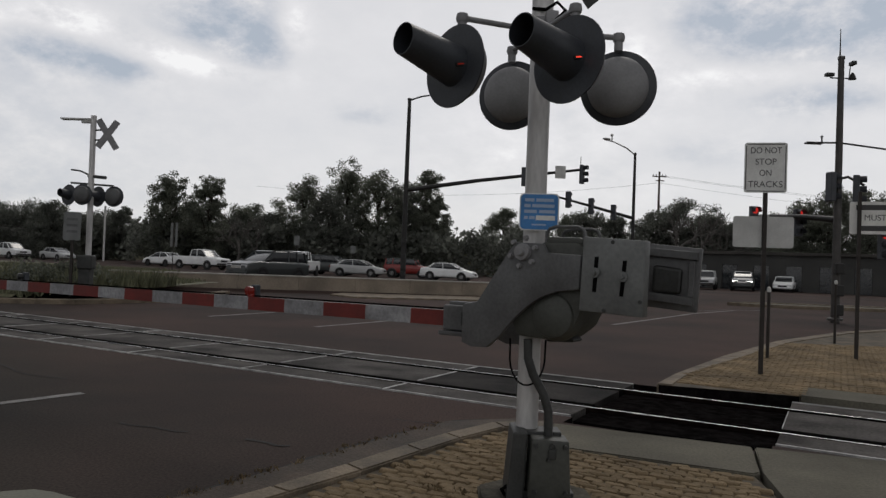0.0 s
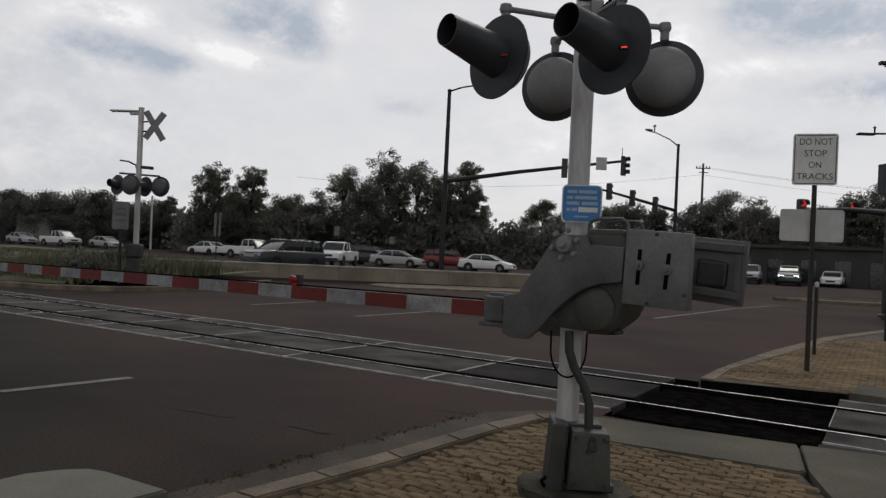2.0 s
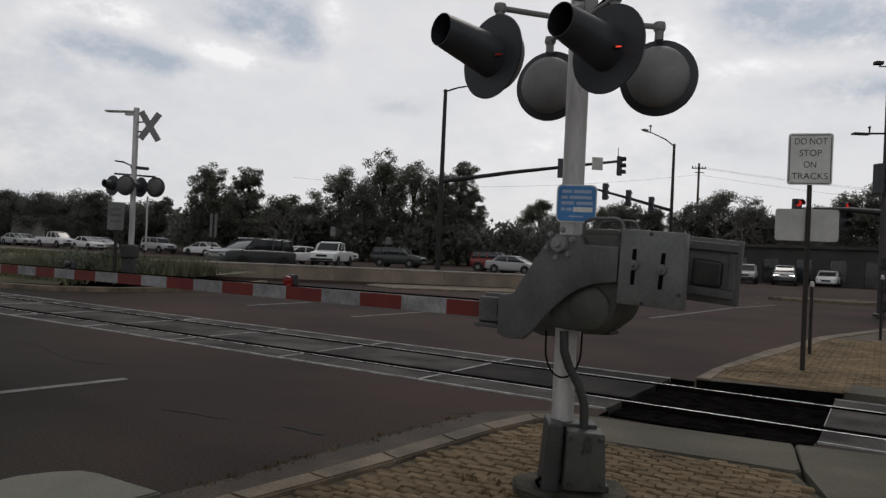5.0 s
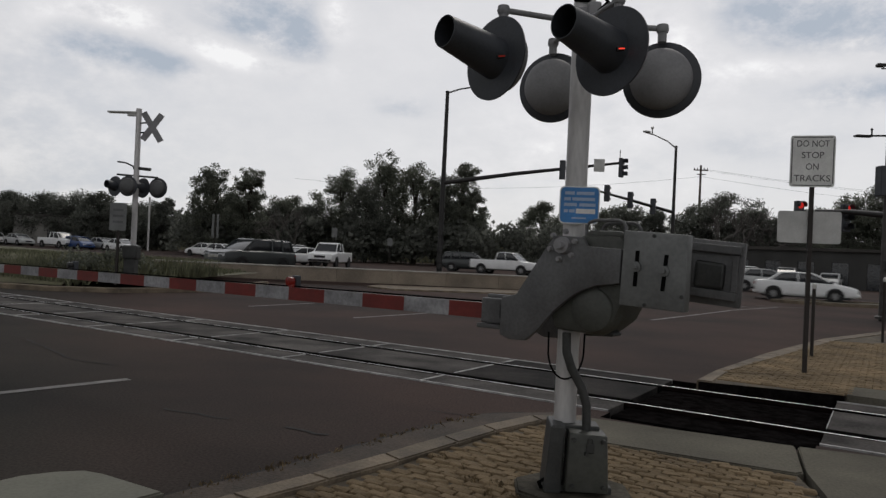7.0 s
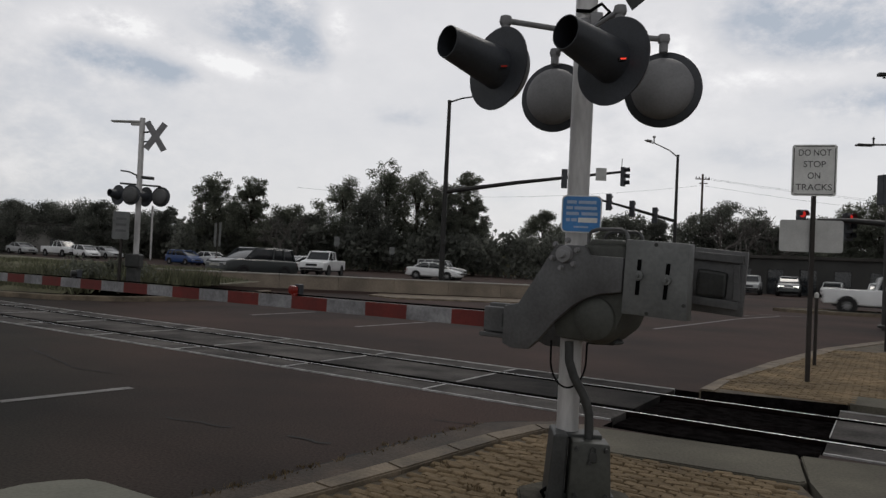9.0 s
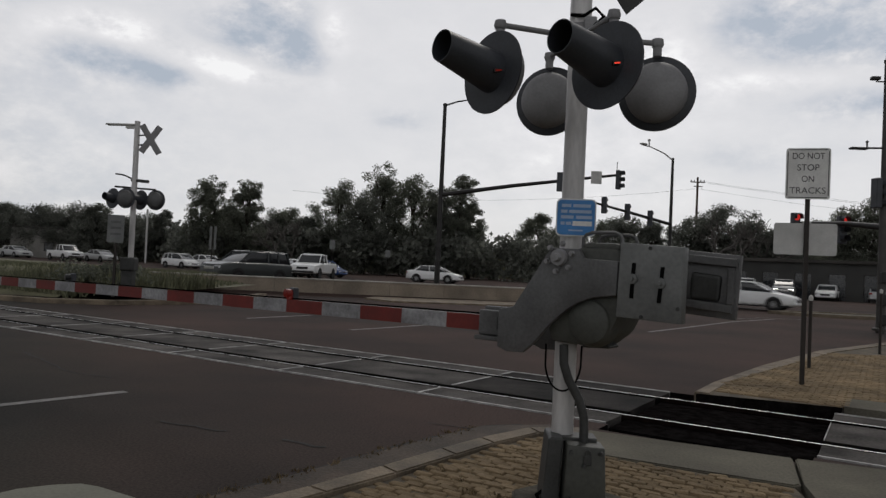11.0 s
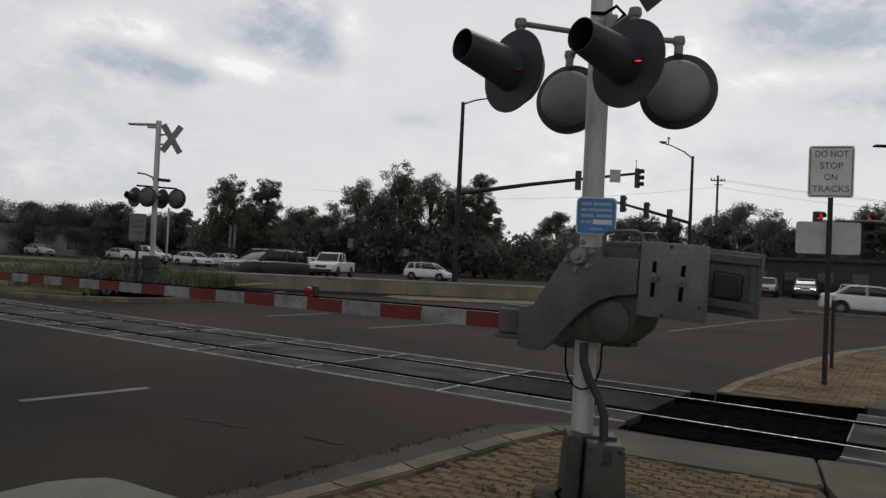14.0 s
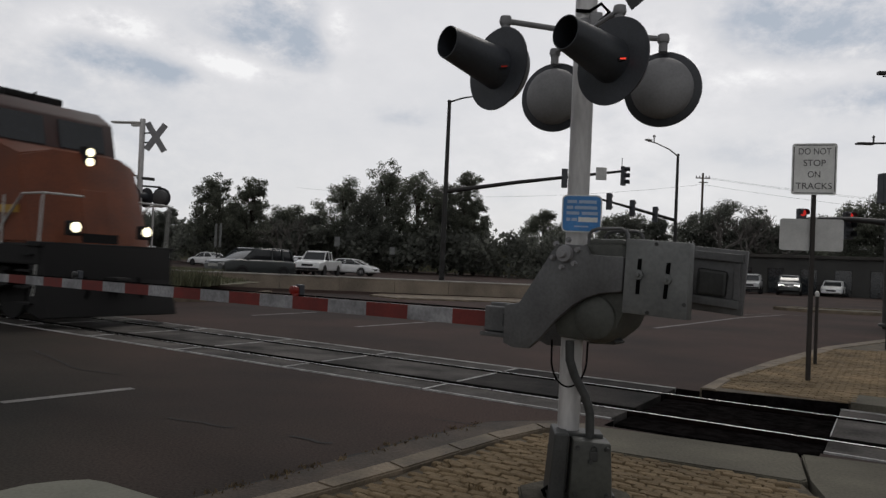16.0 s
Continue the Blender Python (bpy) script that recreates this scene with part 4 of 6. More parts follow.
part("arm_cable", bm, M["black_matt"], arm)

# flashing lights
def flasher(name, centre, face, radius, parent, hooded, lens, housing="lamp_back", sidelight=""):
    """A lamp on a round black background; its face looks along face."""
    m = facing(centre, face)
    bm = bmesh.new()
    lathe(bm, [(0, -0.012), (radius - 0.015, -0.012), (radius, -0.006), (radius, 0.004), (radius - 0.02, 0.006), (0, 0.006)], m, 48)
    disc = part(name, bm, M["black"], parent, "round black target board with lamp", smooth=True)
    bm = bmesh.new()
    lathe(bm, [(radius * 0.80, -0.013), (radius * 0.785, -0.06), (radius * 0.73, -0.095), (radius * 0.55, -0.125), (radius * 0.3, -0.145), (0, -0.152)], m, 40)
    back = part("lamp_housing", bm, M[housing], disc, "weathered pale grey dished housing", smooth=True)
    bm = bmesh.new()
    lathe(bm, [(0, 0.03), (radius * 0.28, 0.02), (radius * 0.38, 0.007)], m, 32)
    lens_ob = part("lens", bm, lens, disc, smooth=True)
    if hooded:
        rh, n = radius * 0.50, 40
        bm = bmesh.new()
        rows = []
        flat = m.to_3x3().inverted() @ Vector((0, 0, 1))
        top = math.atan2(flat.y, flat.x)
        rise = 0.14 * hooded
        for r_add in (0.0, -0.005):
            for far in (0, 1):
                rr = (radius * 0.365 if far else rh) + r_add
                lift = rise if far else 0.0
                rows.append([bm.verts.new(m @ Vector((rr * math.cos(k * math.tau / n + top) + lift * math.cos(top), rr * math.sin(k * math.tau / n + top) + lift * math.sin(top), hooded if far else 0.006))) for k in range(n)])
        for p, q in ((0, 1), (1, 3), (3, 2), (2, 0)):
            for k in range(n):
                k2 = (k + 1) % n
                bm.faces.new((rows[p][k], rows[p][k2], rows[q][k2], rows[q][k]))
        hood = part("hood", bm, M["black"], disc, "long black visor hood", smooth=True)
        if sidelight:
            f = Vector(face).normalized()
            h = Vector((0, 0, 1)).cross(f).normalized()
            bm = bmesh.new()
            along = (f - Vector((0, 0, 0.3))).normalized()
            up = along.cross(h)
            mm = Matrix(((along.x, h.x, up.x, 0), (along.y, h.y, up.y, 0), (along.z, h.z, up.z, 0), (0, 0, 0, 1)))
            mm.translation = Vector(centre) + h * (rh - 0.012) + f * 0.055 - Vector((0, 0, 0.025))
            box(bm, (0, 0, 0), (0.07, 0.012, 0.026), bevel=0.004, m=mm)
            port = part("side_light", bm, M["lens_dark"], hood, "small red side-light window")
            bm = bmesh.new()
            box(bm, (0, 0.006, 0.002), (0.05, 0.006, 0.008), bevel=0.002, m=mm)
            part("lamp_filament", bm, M[sidelight], port, "glowing red slit")
    return disc


R_DISC = 0.255
FRONT = (-0.755, -0.655, 0.045)
BACKF = (0.36, 0.93, 0.0)
lamps = ((0.255, (0.04, 4.30, 2.775), FRONT, 0.40, "red_lens", "glint_dim"), (0.255, (0.69, 4.06, 2.77), FRONT, 0.40, "red_lens", "glint"),
         (0.248, (0.47, 5.08, 2.80), BACKF, 0.0, "red_lens_dim", ""), (0.240, (1.095, 4.53, 2.738), BACKF, 0.0, "red_lens_dim", ""))
for rd, c, f, hood, lens, side_light in lamps:
    d = flasher("flashing_light", loc(c), f, rd, sig, hood, M[lens], sidelight=side_light)
    bm = bmesh.new()
    top = loc(c) + Vector((0, 0, R_DISC + 0.03)) - Vector(f) * 0.05
    tube(bm, [top + Vector((0, 0, 0.05)), top - Vector((0, 0, 0.06))], 0.028, 12)
    lathe(bm, [(0.034, -0.02), (0.04, 0.0), (0.034, 0.03), (0, 0.04)], Matrix.Translation(top + Vector((0, 0, 0.02))), 14)
    part("lamp_hanger", bm, M["lamp_back"], d, smooth=True)
for pair in ((lamps[0], lamps[1]), (lamps[2], lamps[3])):
    a, b = (loc(c[1]) + Vector((0, 0, R_DISC + 0.055)) - Vector(c[2]) * 0.05 for c in pair)
    bm = bmesh.new()
    mid = Vector((-0.03, 0, (a.z + b.z) / 2 + 0.04))
    for end in (a, b):
        tube(bm, [end, end.lerp(mid, 0.5), mid], 0.018, 14)
    part("crossarm", bm, M["lamp_back"], sig, "grey pipe crossarm", smooth=True)
bm = bmesh.new()
lathe(bm, [(0.072, -0.05), (0.082, -0.045), (0.086, 0.0), (0.082, 0.045), (0.072, 0.05)], Matrix.Translation((-0.03, 0, 3.05)), 20)
box(bm, (0.02, -0.09, 3.07), (0.08, 0.08, 0.10), bevel=0.012)
part("junction_box", bm, M["lamp_back"], sig, smooth=True)
bm = bmesh.new()
tube(bm, [(-0.10, -0.05, 3.15), (-0.02, -0.1, 3.13), (0.05, -0.1, 3.18), (0.1, -0.12, 3.12), (0.04, -0.14, 3.05)], 0.012, 8)
part("cable", bm, M["black_matt"], sig)
xb = bmesh.new()
for a in (-48, 48):
    mm = Matrix.Translation((0.02, 0.10, 3.80)) @ Matrix.Rotation(radians(24), 4, "Z") @ Matrix.Rotation(radians(a), 4, "Y")
    box(xb, (0, 0.01 if a > 0 else 0, 0), (1.22, 0.004, 0.229), m=mm)
part("crossbuck", xb, M["grey_dark"], sig, "back of the crossed warning boards")
# ---- street signs and posts ----
def sign_post(name, base, height, label, mat="post", r=0.032):
    t = thing(name, pose(*base), label, "road sign")
    bm = bmesh.new()
    box(bm, (0, 0, height / 2 - 0.05), (r * 1.9, r * 1.4, height + 0.1), bevel=0.005)
    part("post", bm, M[mat], t)
    return t


def board(parent, name, c, w, h, mat, rz=0.0, label="", radius=0.04, back=None):
    """A rounded sheet-metal board facing -y, centred at c."""
    pts = []
    for sx, sz, a0 in ((1, 1, 0), (-1, 1, 90), (-1, -1, 180), (1, -1, 270)):
        for k in range(4):
            a = radians(a0 + k * 30)
            pts.append((sx * (w / 2 - radius) + radius * math.cos(a), sz * (h / 2 - radius) + radius * math.sin(a)))
    bm = bmesh.new()
    plate(bm, pts, -0.004, 0.0)
    ob = part(name, bm, mat, parent, label)
    ob.matrix_basis = pose(*c, 0, 0, rz)
    return ob


# blue notice on the near signal's pole
notice = board(sig, "notice", loc((0.617, 4.52, 1.926)), 0.25, 0.238, M["sign_white"], -8, "small blue emergency notice with pale lines", 0.03)
face_ob = board(notice, "notice_face", (0, -0.0045, 0), 0.234, 0.222, M["sign_blue"], 0, "blue printed face", 0.026)
bm = bmesh.new()
for z, xs in ((0.075, ((-0.062, 0.06), (0.035, 0.11))), (0.038, ((-0.075, 0.04), (0.025, 0.14))), (0.002, ((-0.055, 0.08), (0.05, 0.10))), (-0.038, ((-0.082, 0.025), (-0.045, 0.035)))):
    for x, w in xs:
        box(bm, (x, -0.0055, z), (w, 0.002, 0.02))
box(bm, (0.0, -0.0055, -0.082), (0.09, 0.002, 0.010))
part("notice_line", bm, M["sign_pale"], face_ob)
bm = bmesh.new()
box(bm, (0.04, -0.0055, -0.038), (0.12, 0.002, 0.03))
part("notice_plate", bm, M["sign_white"], face_ob)

dn = sign_post("road_sign", (4.93, 10.88, 0.08), 3.5, "white regulatory sign reading do not stop on tracks")
bd = board(dn, "sign_board", (-0.03, -0.05, 3.18), 0.61, 0.77, M["sign_white"], -14, "white board with black capitals")
for k, (txt, w) in enumerate((("DO NOT", 0.44), ("STOP", 0.30), ("ON", 0.17), ("TRACKS", 0.49))):
    lettering(txt, 0.135, pose(0, -0.0065, 0.26 - 0.173 * k, 90, 0, 0), M["sign_ink"], bd, w)
bm = bmesh.new()
for x, z, sx, sz in ((0, 0.36, 0.53, 0.012), (0, -0.36, 0.53, 0.012), (0.28, 0, 0.012, 0.67), (-0.28, 0, 0.012, 0.67)):
    box(bm, (x, -0.0055, z), (sx, 0.002, sz))
part("sign_border", bm, M["sign_ink"], bd)
board(dn, "sign_back", (0.0, 0.045, 2.20), 0.87, 0.48, M["sign_back"], -14, "bare aluminium back of a second board")

mr = sign_post("road_sign", (7.95, 13.55, 0.1), 3.2, "white lane sign on a dark post")
mr_b = board(mr, "sign_board", (0.27, -0.05, 2.70), 0.86, 0.62, M["sign_white"], -20, "white board with black lettering")
lettering("MUST", 0.16, pose(0, -0.0065, 0.0, 90, 0, 0), M["sign_ink"], mr_b, 0.36)
bm = bmesh.new()
for z, w in ((0.2, 0.64), (-0.2, 0.6)):
    box(bm, (0, -0.0055, z), (w, 0.002, 0.1))
part("sign_line", bm, M["sign_ink"], mr_b)


def bollard(x, y, h):
    t = thing("post_marker", pose(x, y, 0.08), "thin dark steel post with a pale cap", "post", "marker posts")
    bm = bmesh.new()
    tube(bm, [(0, 0, -0.05), (0, 0, h)], 0.03, 14)
    part("post", bm, M["post"], t, smooth=True)
    bm = bmesh.new()
    lathe(bm, [(0.036, 0), (0.04, 0.05), (0.03, 0.085), (0, 0.1)], Matrix.Translation((0, 0, h)), 14)
    part("cap", bm, M["sign_back"], t, "pale rounded cap", smooth=True)


bollard(6.08, 13.16, 1.24)
bollard(9.45, 17.0, 1.42)


# ---- far crossing signal ----
FARB = Vector((-10.75, 21.6, 0.42))
fs = thing("railroad_crossing_signal", pose(*FARB, 0, -0.6, 0), "far railroad crossing signal in the weeds", "crossing signal")
bm = bmesh.new()
tube(bm, [(0, 0, -0.1), (0, 0, 5.33)], 0.085, 20)
part("pole", bm, M["pole"], fs, "weathered pale pole", smooth=True)
bm = bmesh.new()
box(bm, (0, -0.1, 0.3), (0.34, 0.3, 0.7), bevel=0.03)
box(bm, (0.03, -0.15, 0.85), (0.46, 0.34, 0.42), bevel=0.05)
part("gate_mechanism", bm, M["grey_dark"], fs)
bm = bmesh.new()
tube(bm, [(0.32, 0.3, 0.9), (0.32, 0.3, 2.6)], 0.03, 12)
part("conduit", bm, M["pole"], fs, smooth=True)
for x, y, f, hd in ((-0.62, -0.1, (-0.42, -0.90, 0.02), 0.30), (-0.10, -0.3, (0.12, 0.99, 0), 0), (0.10, 0.25, (-0.42, -0.90, 0.02), 0.30), (0.66, 0.1, (0.12, 0.99, 0), 0)):
    flasher("flashing_light", Vector((x, y, 2.88)), f, 0.315, fs, hd, M["lens_dark"], "grey")
bm = bmesh.new()
tube(bm, [(-0.62, 0, 3.26), (0.66, 0.05, 3.20)], 0.03, 10)
tube(bm, [(-0.1, 0, 3.48), (0.45, 0, 3.44)], 0.05, 10)
part("crossarm", bm, M["grey_dark"], fs)
bm = bmesh.new()
tube(bm, [(0, 0, 3.48), (-0.35, 0, 3.63), (-0.62, 0, 3.66)], 0.025, 8)
part("bell_bracket", bm, M["grey_dark"], fs)
# plain bracket bar near the pole top, no crossed boards here
bm = bmesh.new()
box(bm, (-0.5, 0, 5.21), (0.95, 0.2, 0.05), bevel=0.01)
box(bm, (-0.2, 0, 5.14), (0.3, 0.12, 0.09), bevel=0.01)
part("crossbuck", bm, M["sign_back"], fs, "level bracket bar pointing left")
fx = bmesh.new()
for a in (-58, 58):
    mm = Matrix.Translation((0.50, -0.12, 4.75)) @ Matrix.Rotation(radians(34), 4, "Z") @ Matrix.Rotation(radians(a), 4, "Y")
    box(fx, (0, 0.012 if a > 0 else 0, 0), (1.0, 0.01, 0.19), m=mm)
cb = part("crossbuck", fx, M["lamp_back"], fs, "pale crossed warning boards")
bm = bmesh.new()
tube(bm, [(0, 0, 4.88), (0.5, -0.1, 4.90)], 0.025, 8)
tube(bm, [(0, 0, 4.58), (0.5, -0.1, 4.60)], 0.025, 8)
part("board_bracket", bm, M["grey_dark"], cb)
rs = sign_post("road_sign", (-10.95, 21.0, 0.35), 2.4, "grey roadside sign in the weeds", r=0.04)
rb = board(rs, "sign_board", (0, -0.06, 1.98), 0.48, 0.84, M["grey_light"], 12, "dull grey board")
bm = bmesh.new()
for z in (0.2, 0.02, -0.16):
    box(bm, (0, -0.0055, z), (0.3, 0.002, 0.07))
part("sign_line", bm, M["grey"], rb)
# tall paired sign on the lawn, and two small ones behind the street
def small_sign(x, y, z0, h, w, hh, two=False):
    t = sign_post("road_sign", (x, y, z0), h, "small pale roadside sign on a thin post")
    board(t, "sign_board", (-0.12 if two else 0, -0.05, h - hh / 2), w, hh, M["grey_light"], 10, radius=0.02)
    if two:
        board(t, "sign_board", (0.22, -0.05, h - hh / 2 + 0.02), w, hh, M["grey_light"], 10, radius=0.02)


small_sign(-19.0, 50.0, 0.4, 3.5, 0.16, 1.7, True)
small_sign(-13.6, 66.0, 0.7, 3.2, 0.5, 0.9)
small_sign(-8.6, 68.0, 0.7, 2.5, 0.5, 0.7)

# ---- traffic signals and lamp posts ----
def signal_head(parent, c, rz, lit=None, sections=3, label="black three-section traffic signal"):
    h = 0.36 * sections
    m = pose(*c, 0, 0, rz)
    bm = bmesh.new()
    box(bm, (0, 0, 0), (0.34, 0.22, h), bevel=0.03, m=m)
    hd = part("signal_head", bm, M["black"], parent, label)
    for k in range(sections):
        z = h / 2 - 0.18 - 0.36 * k
        bm = bmesh.new()
        lathe(bm, [(0, 0.01), (0.1, 0.008), (0.135, 0)], m @ facing((0, -0.112, z), (0, -1, 0)), 16)
        part("lens", bm, M["red_signal"] if k == 0 and lit else M["lens_dark"], hd)
        bm = bmesh.new()
        n = 10
        ring = [[bm.verts.new(m @ Vector((0.15 * math.cos(math.pi * (i / n * 1.3 - 0.15)), y, z + 0.15 * math.sin(math.pi * (i / n * 1.3 - 0.15))))) for i in range(n + 1)] for y in (-0.11, -0.34)]
        for i in range(n):
            bm.faces.new((ring[0][i], ring[0][i + 1], ring[1][i + 1], ring[1][i]))
        bmesh.ops.solidify(bm, geom=list(bm.faces), thickness=0.008)
        part("visor", bm, M["black"], hd)
    return hd


def mast(name, base, height, r0, r1, label, mat="mast"):
    t = thing(name, pose(*base), label, "traffic signal")
    bm = bmesh.new()
    tube(bm, [(0, 0, -0.2), (0, 0, 0.35), (0, 0, height)], [r0, r0, r1], 18)
    lathe(bm, [(r0 * 1.8, 0), (r0 * 1.8, 0.08), (r0 * 1.3, 0.12)], None, 16)
    lathe(bm, [(r1 * 1.2, height - 0.05), (r1 * 1.2, height + 0.05), (0, height + 0.1)], None, 12)
    part("pole", bm, M[mat], t, smooth=True)
    return t


b1 = Vector((-2.2, 40.0, 0.55))
tm = mast("traffic_signal", b1, 10.4, 0.16, 0.10, "dark steel signal mast with long arm")
bm = bmesh.new()
tube(bm, [(0, 0, 5.25), (4, 0.12, 5.95), (10.15, 0.42, 6.88)], [0.13, 0.11, 0.07], 14)
part("signal_arm", bm, M["mast"], tm, smooth=True)
bm = bmesh.new()
tube(bm, [(0, 0, 10.35), (0.7, 0, 10.6), (1.5, 0, 10.75)], [0.05, 0.045, 0.04], 10)
box(bm, (1.75, 0, 10.74), (0.6, 0.22, 0.12), bevel=0.03)
part("luminaire", bm, M["mast"], tm, "street luminaire on a short arm")
signal_head(tm, (6.67, 0.1, 6.28), 175)
signal_head(tm, (9.95, 0.2, 6.55), 60)
bm = bmesh.new()
box(bm, (8.72, 0.2, 6.63), (0.6, 0.03, 0.72), bevel=0.01)
part("lane_sign", bm, M["sign_back"], tm, "grey back of a lane sign")
bm = bmesh.new()
tube(bm, [(9.9, 0.42, 6.9), (9.9, 0.42, 7.6)], 0.02, 6)
part("antenna", bm, M["mast"], tm)
for z in (0.5, 0.9, 1.5, 2.4):
    bm = bmesh.new()
    box(bm, (0.0, -0.2, z), (0.22, 0.16, 0.3), bevel=0.02)
    part("control_box", bm, M["mast"], tm)

tm2 = mast("traffic_signal", (13.55, 50.75, 0.6), 9.6, 0.14, 0.09, "dark signal mast with three signals")
bm = bmesh.new()
tube(bm, [(0, 0, 4.95), (-3.4, -2.7, 5.4), (-6.9, -5.4, 5.85)], [0.12, 0.1, 0.06], 12)
part("signal_arm", bm, M["mast"], tm2, smooth=True)
bm = bmesh.new()
tube(bm, [(0, 0, 9.5), (-0.8, -0.7, 9.85), (-1.9, -1.5, 10.1), (-2.7, -2.1, 10.15)], [0.05, 0.045, 0.04, 0.05], 10)
box(bm, (-2.55, -2.05, 10.2), (0.5, 0.3, 0.1), rz=38, bevel=0.03)
lathe(bm, [(0.05, 0), (0.05, 0.3), (0.1, 0.34), (0.1, 0.45), (0, 0.5)], Matrix.Translation((-2.1, -1.7, 10.15)), 8)
part("luminaire", bm, M["sign_back"], tm2, "pale cobra-head street luminaire")
for s in (0.26, 0.53, 0.79):
    signal_head(tm2, (-6.9 * s, -5.4 * s - 0.1, 4.95 + 0.9 * s), 150)

tm3 = mast("traffic_signal", (14.47, 26.05, gz(14.47, 26.05) + 0.08), 9.7, 0.15, 0.105, "tall weathered signal pole with cameras and signals", "mast_grey")
bm = bmesh.new()
tube(bm, [(-0.4, 0, 8.95), (0.5, 0, 8.95)], 0.025, 8)
box(bm, (-0.45, -0.05, 9.05), (0.3, 0.2, 0.12), bevel=0.02)
box(bm, (0.4, -0.05, 9.5), (0.16, 0.3, 0.14), bevel=0.02)
lathe(bm, [(0.14, 0), (0.1, 0.14), (0.03, 0.25)], Matrix.Translation((0.42, 0, 8.92)), 12)
tube(bm, [(0.3, 0, 9.0), (0.35, 0, 9.5)], 0.02, 6)
part("camera_bracket", bm, M["mast"], tm3, "traffic cameras on a bracket")
bm = bmesh.new()
tube(bm, [(-0.05, 0, 9.7), (-0.05, 0, 10.8)], [0.03, 0.012], 8)
part("antenna", bm, M["mast"], tm3)
bm = bmesh.new()
tube(bm, [(-0.9, -0.1, 6.5), (0, 0, 6.55), (2, 0, 6.35), (4.5, 0, 5.9)], 0.035, 8)
box(bm, (-1.0, -0.12, 6.48), (0.6, 0.25, 0.07), bevel=0.02)
lathe(bm, [(0.03, 0), (0.03, 0.2), (0.06, 0.22), (0, 0.3)], Matrix.Translation((-0.7, -0.1, 6.5)), 8)
part("luminaire", bm, M["mast"], tm3, "flat street luminaire on a long arm")
signal_head(tm3, (-0.32, -0.1, 4.9), 100)
signal_head(tm3, (0.55, -0.2, 4.8), 60)
bm = bmesh.new()
tube(bm, [(0.0, 0, 5.2), (0.35, 0, 5.3), (0.9, -0.1, 5.0)], 0.05, 8)
part("bracket", bm, M["mast"], tm3)
bm = bmesh.new()
tube(bm, [(0, 0, 3.7), (-0.5, 1.5, 3.9), (-1.1, 3.6, 4.05)], [0.12, 0.1, 0.07], 12)
part("signal_arm", bm, M["mast"], tm3, smooth=True)
signal_head(tm3, (-0.35, 2.2, 3.72), 10, lit=True)
signal_head(tm3, (-1.55, 3.5, 3.9), 10, lit=True)
bm = bmesh.new()
box(bm, (-1.05, 3.2, 3.95), (0.7, 0.03, 0.28), bevel=0.008)
part("street_sign", bm, M["sign_back"], tm3, "grey back of a street name plate")
signal_head(tm3, (1.9, 0.3, 2.85), 5, lit=True)
for z in (0.4, 1.1, 1.9):
    bm = bmesh.new()
    box(bm, (0, -0.22, z), (0.3, 0.2, 0.4), bevel=0.03)
    part("control_box", bm, M["mast"], tm3)

up = thing("utility_pole", pose(30.7, 101.6, 0.5), "tall wooden utility pole with crossarm", "utility pole")
bm = bmesh.new()
tube(bm, [(0, 0, -0.3), (0, 0, 15.9)], [0.22, 0.14], 12)
part("pole", bm, M["wood"], up, smooth=True)
bm = bmesh.new()
box(bm, (0, 0, 15.2), (2.0, 0.12, 0.14))
box(bm, (0.1, 0, 14.6), (1.2, 0.12, 0.12))
part("crossarm", bm, M["wood"], up)
for x in (-0.9, -0.45, 0.45, 0.9):
    bm = bmesh.new()
    lathe(bm, [(0.05, 0), (0.08, 0.12), (0.05, 0.25), (0, 0.28)], Matrix.Translation((x, 0, 15.27)), 8)
    part("insulator", bm, M["grey"], up)
for z0, z1, y in ((15.4, 14.2, 0), (15.3, 13.9, 0.3), (14.3, 12.4, 0.1)):
    w = thing("power_line", pose(30.7, 101.6 + y, 0.5), "thin sagging overhead power line", "cable", "overhead power lines")
    bm = bmesh.new()
    for x1, y1 in (((80, 10),) if z0 > 15 else ((-60, 8), (80, 10))):
        pts = [(x1 * k / 10, y1 * k / 10, z0 + (z1 - z0) * k / 10 - 1.6 * 4 * (k / 10) * (1 - k / 10)) for k in range(11)]
        tube(bm, pts, 0.014, 5)
    part("wire", bm, M["black_matt"], w)

# ---- trees and undergrowth ----
def leaves(rng, centres, radii, count, size):
    """Leaf quads strewn through a set of clumps: vertices and faces."""
    centres, radii = np.array(centres), np.array(radii)
    w = radii ** 2.4
    pick = rng.choice(len(centres), count, p=w / w.sum())
    d = rng.normal(size=(count, 3))
    d /= np.linalg.norm(d, axis=1, keepdims=True)
    p = centres[pick] + d * (radii[pick] * rng.uniform(0.1, 1.25, count) ** 0.7)[:, None] * np.array([1, 1, 0.8])
    a = rng.normal(size=(count, 3))
    a /= np.linalg.norm(a, axis=1, keepdims=True)
    b = np.cross(a, rng.normal(size=(count, 3)))
    b /= np.linalg.norm(b, axis=1, keepdims=True)
    s = size * rng.uniform(0.6, 1.4, count)[:, None]
    v = np.stack([p - a * s * 0.5, p + b * s * 0.32, p + a * s * 0.5, p - b * s * 0.32], 1).reshape(-1, 3)
    f = np.arange(count * 4).reshape(-1, 4)
    return v, f


def leaf_mesh(name, v, f, mat):
    me = bpy.data.meshes.new(name)
    me.from_pydata(v.tolist(), [], f.tolist())
    me.materials.append(mat)
    return me


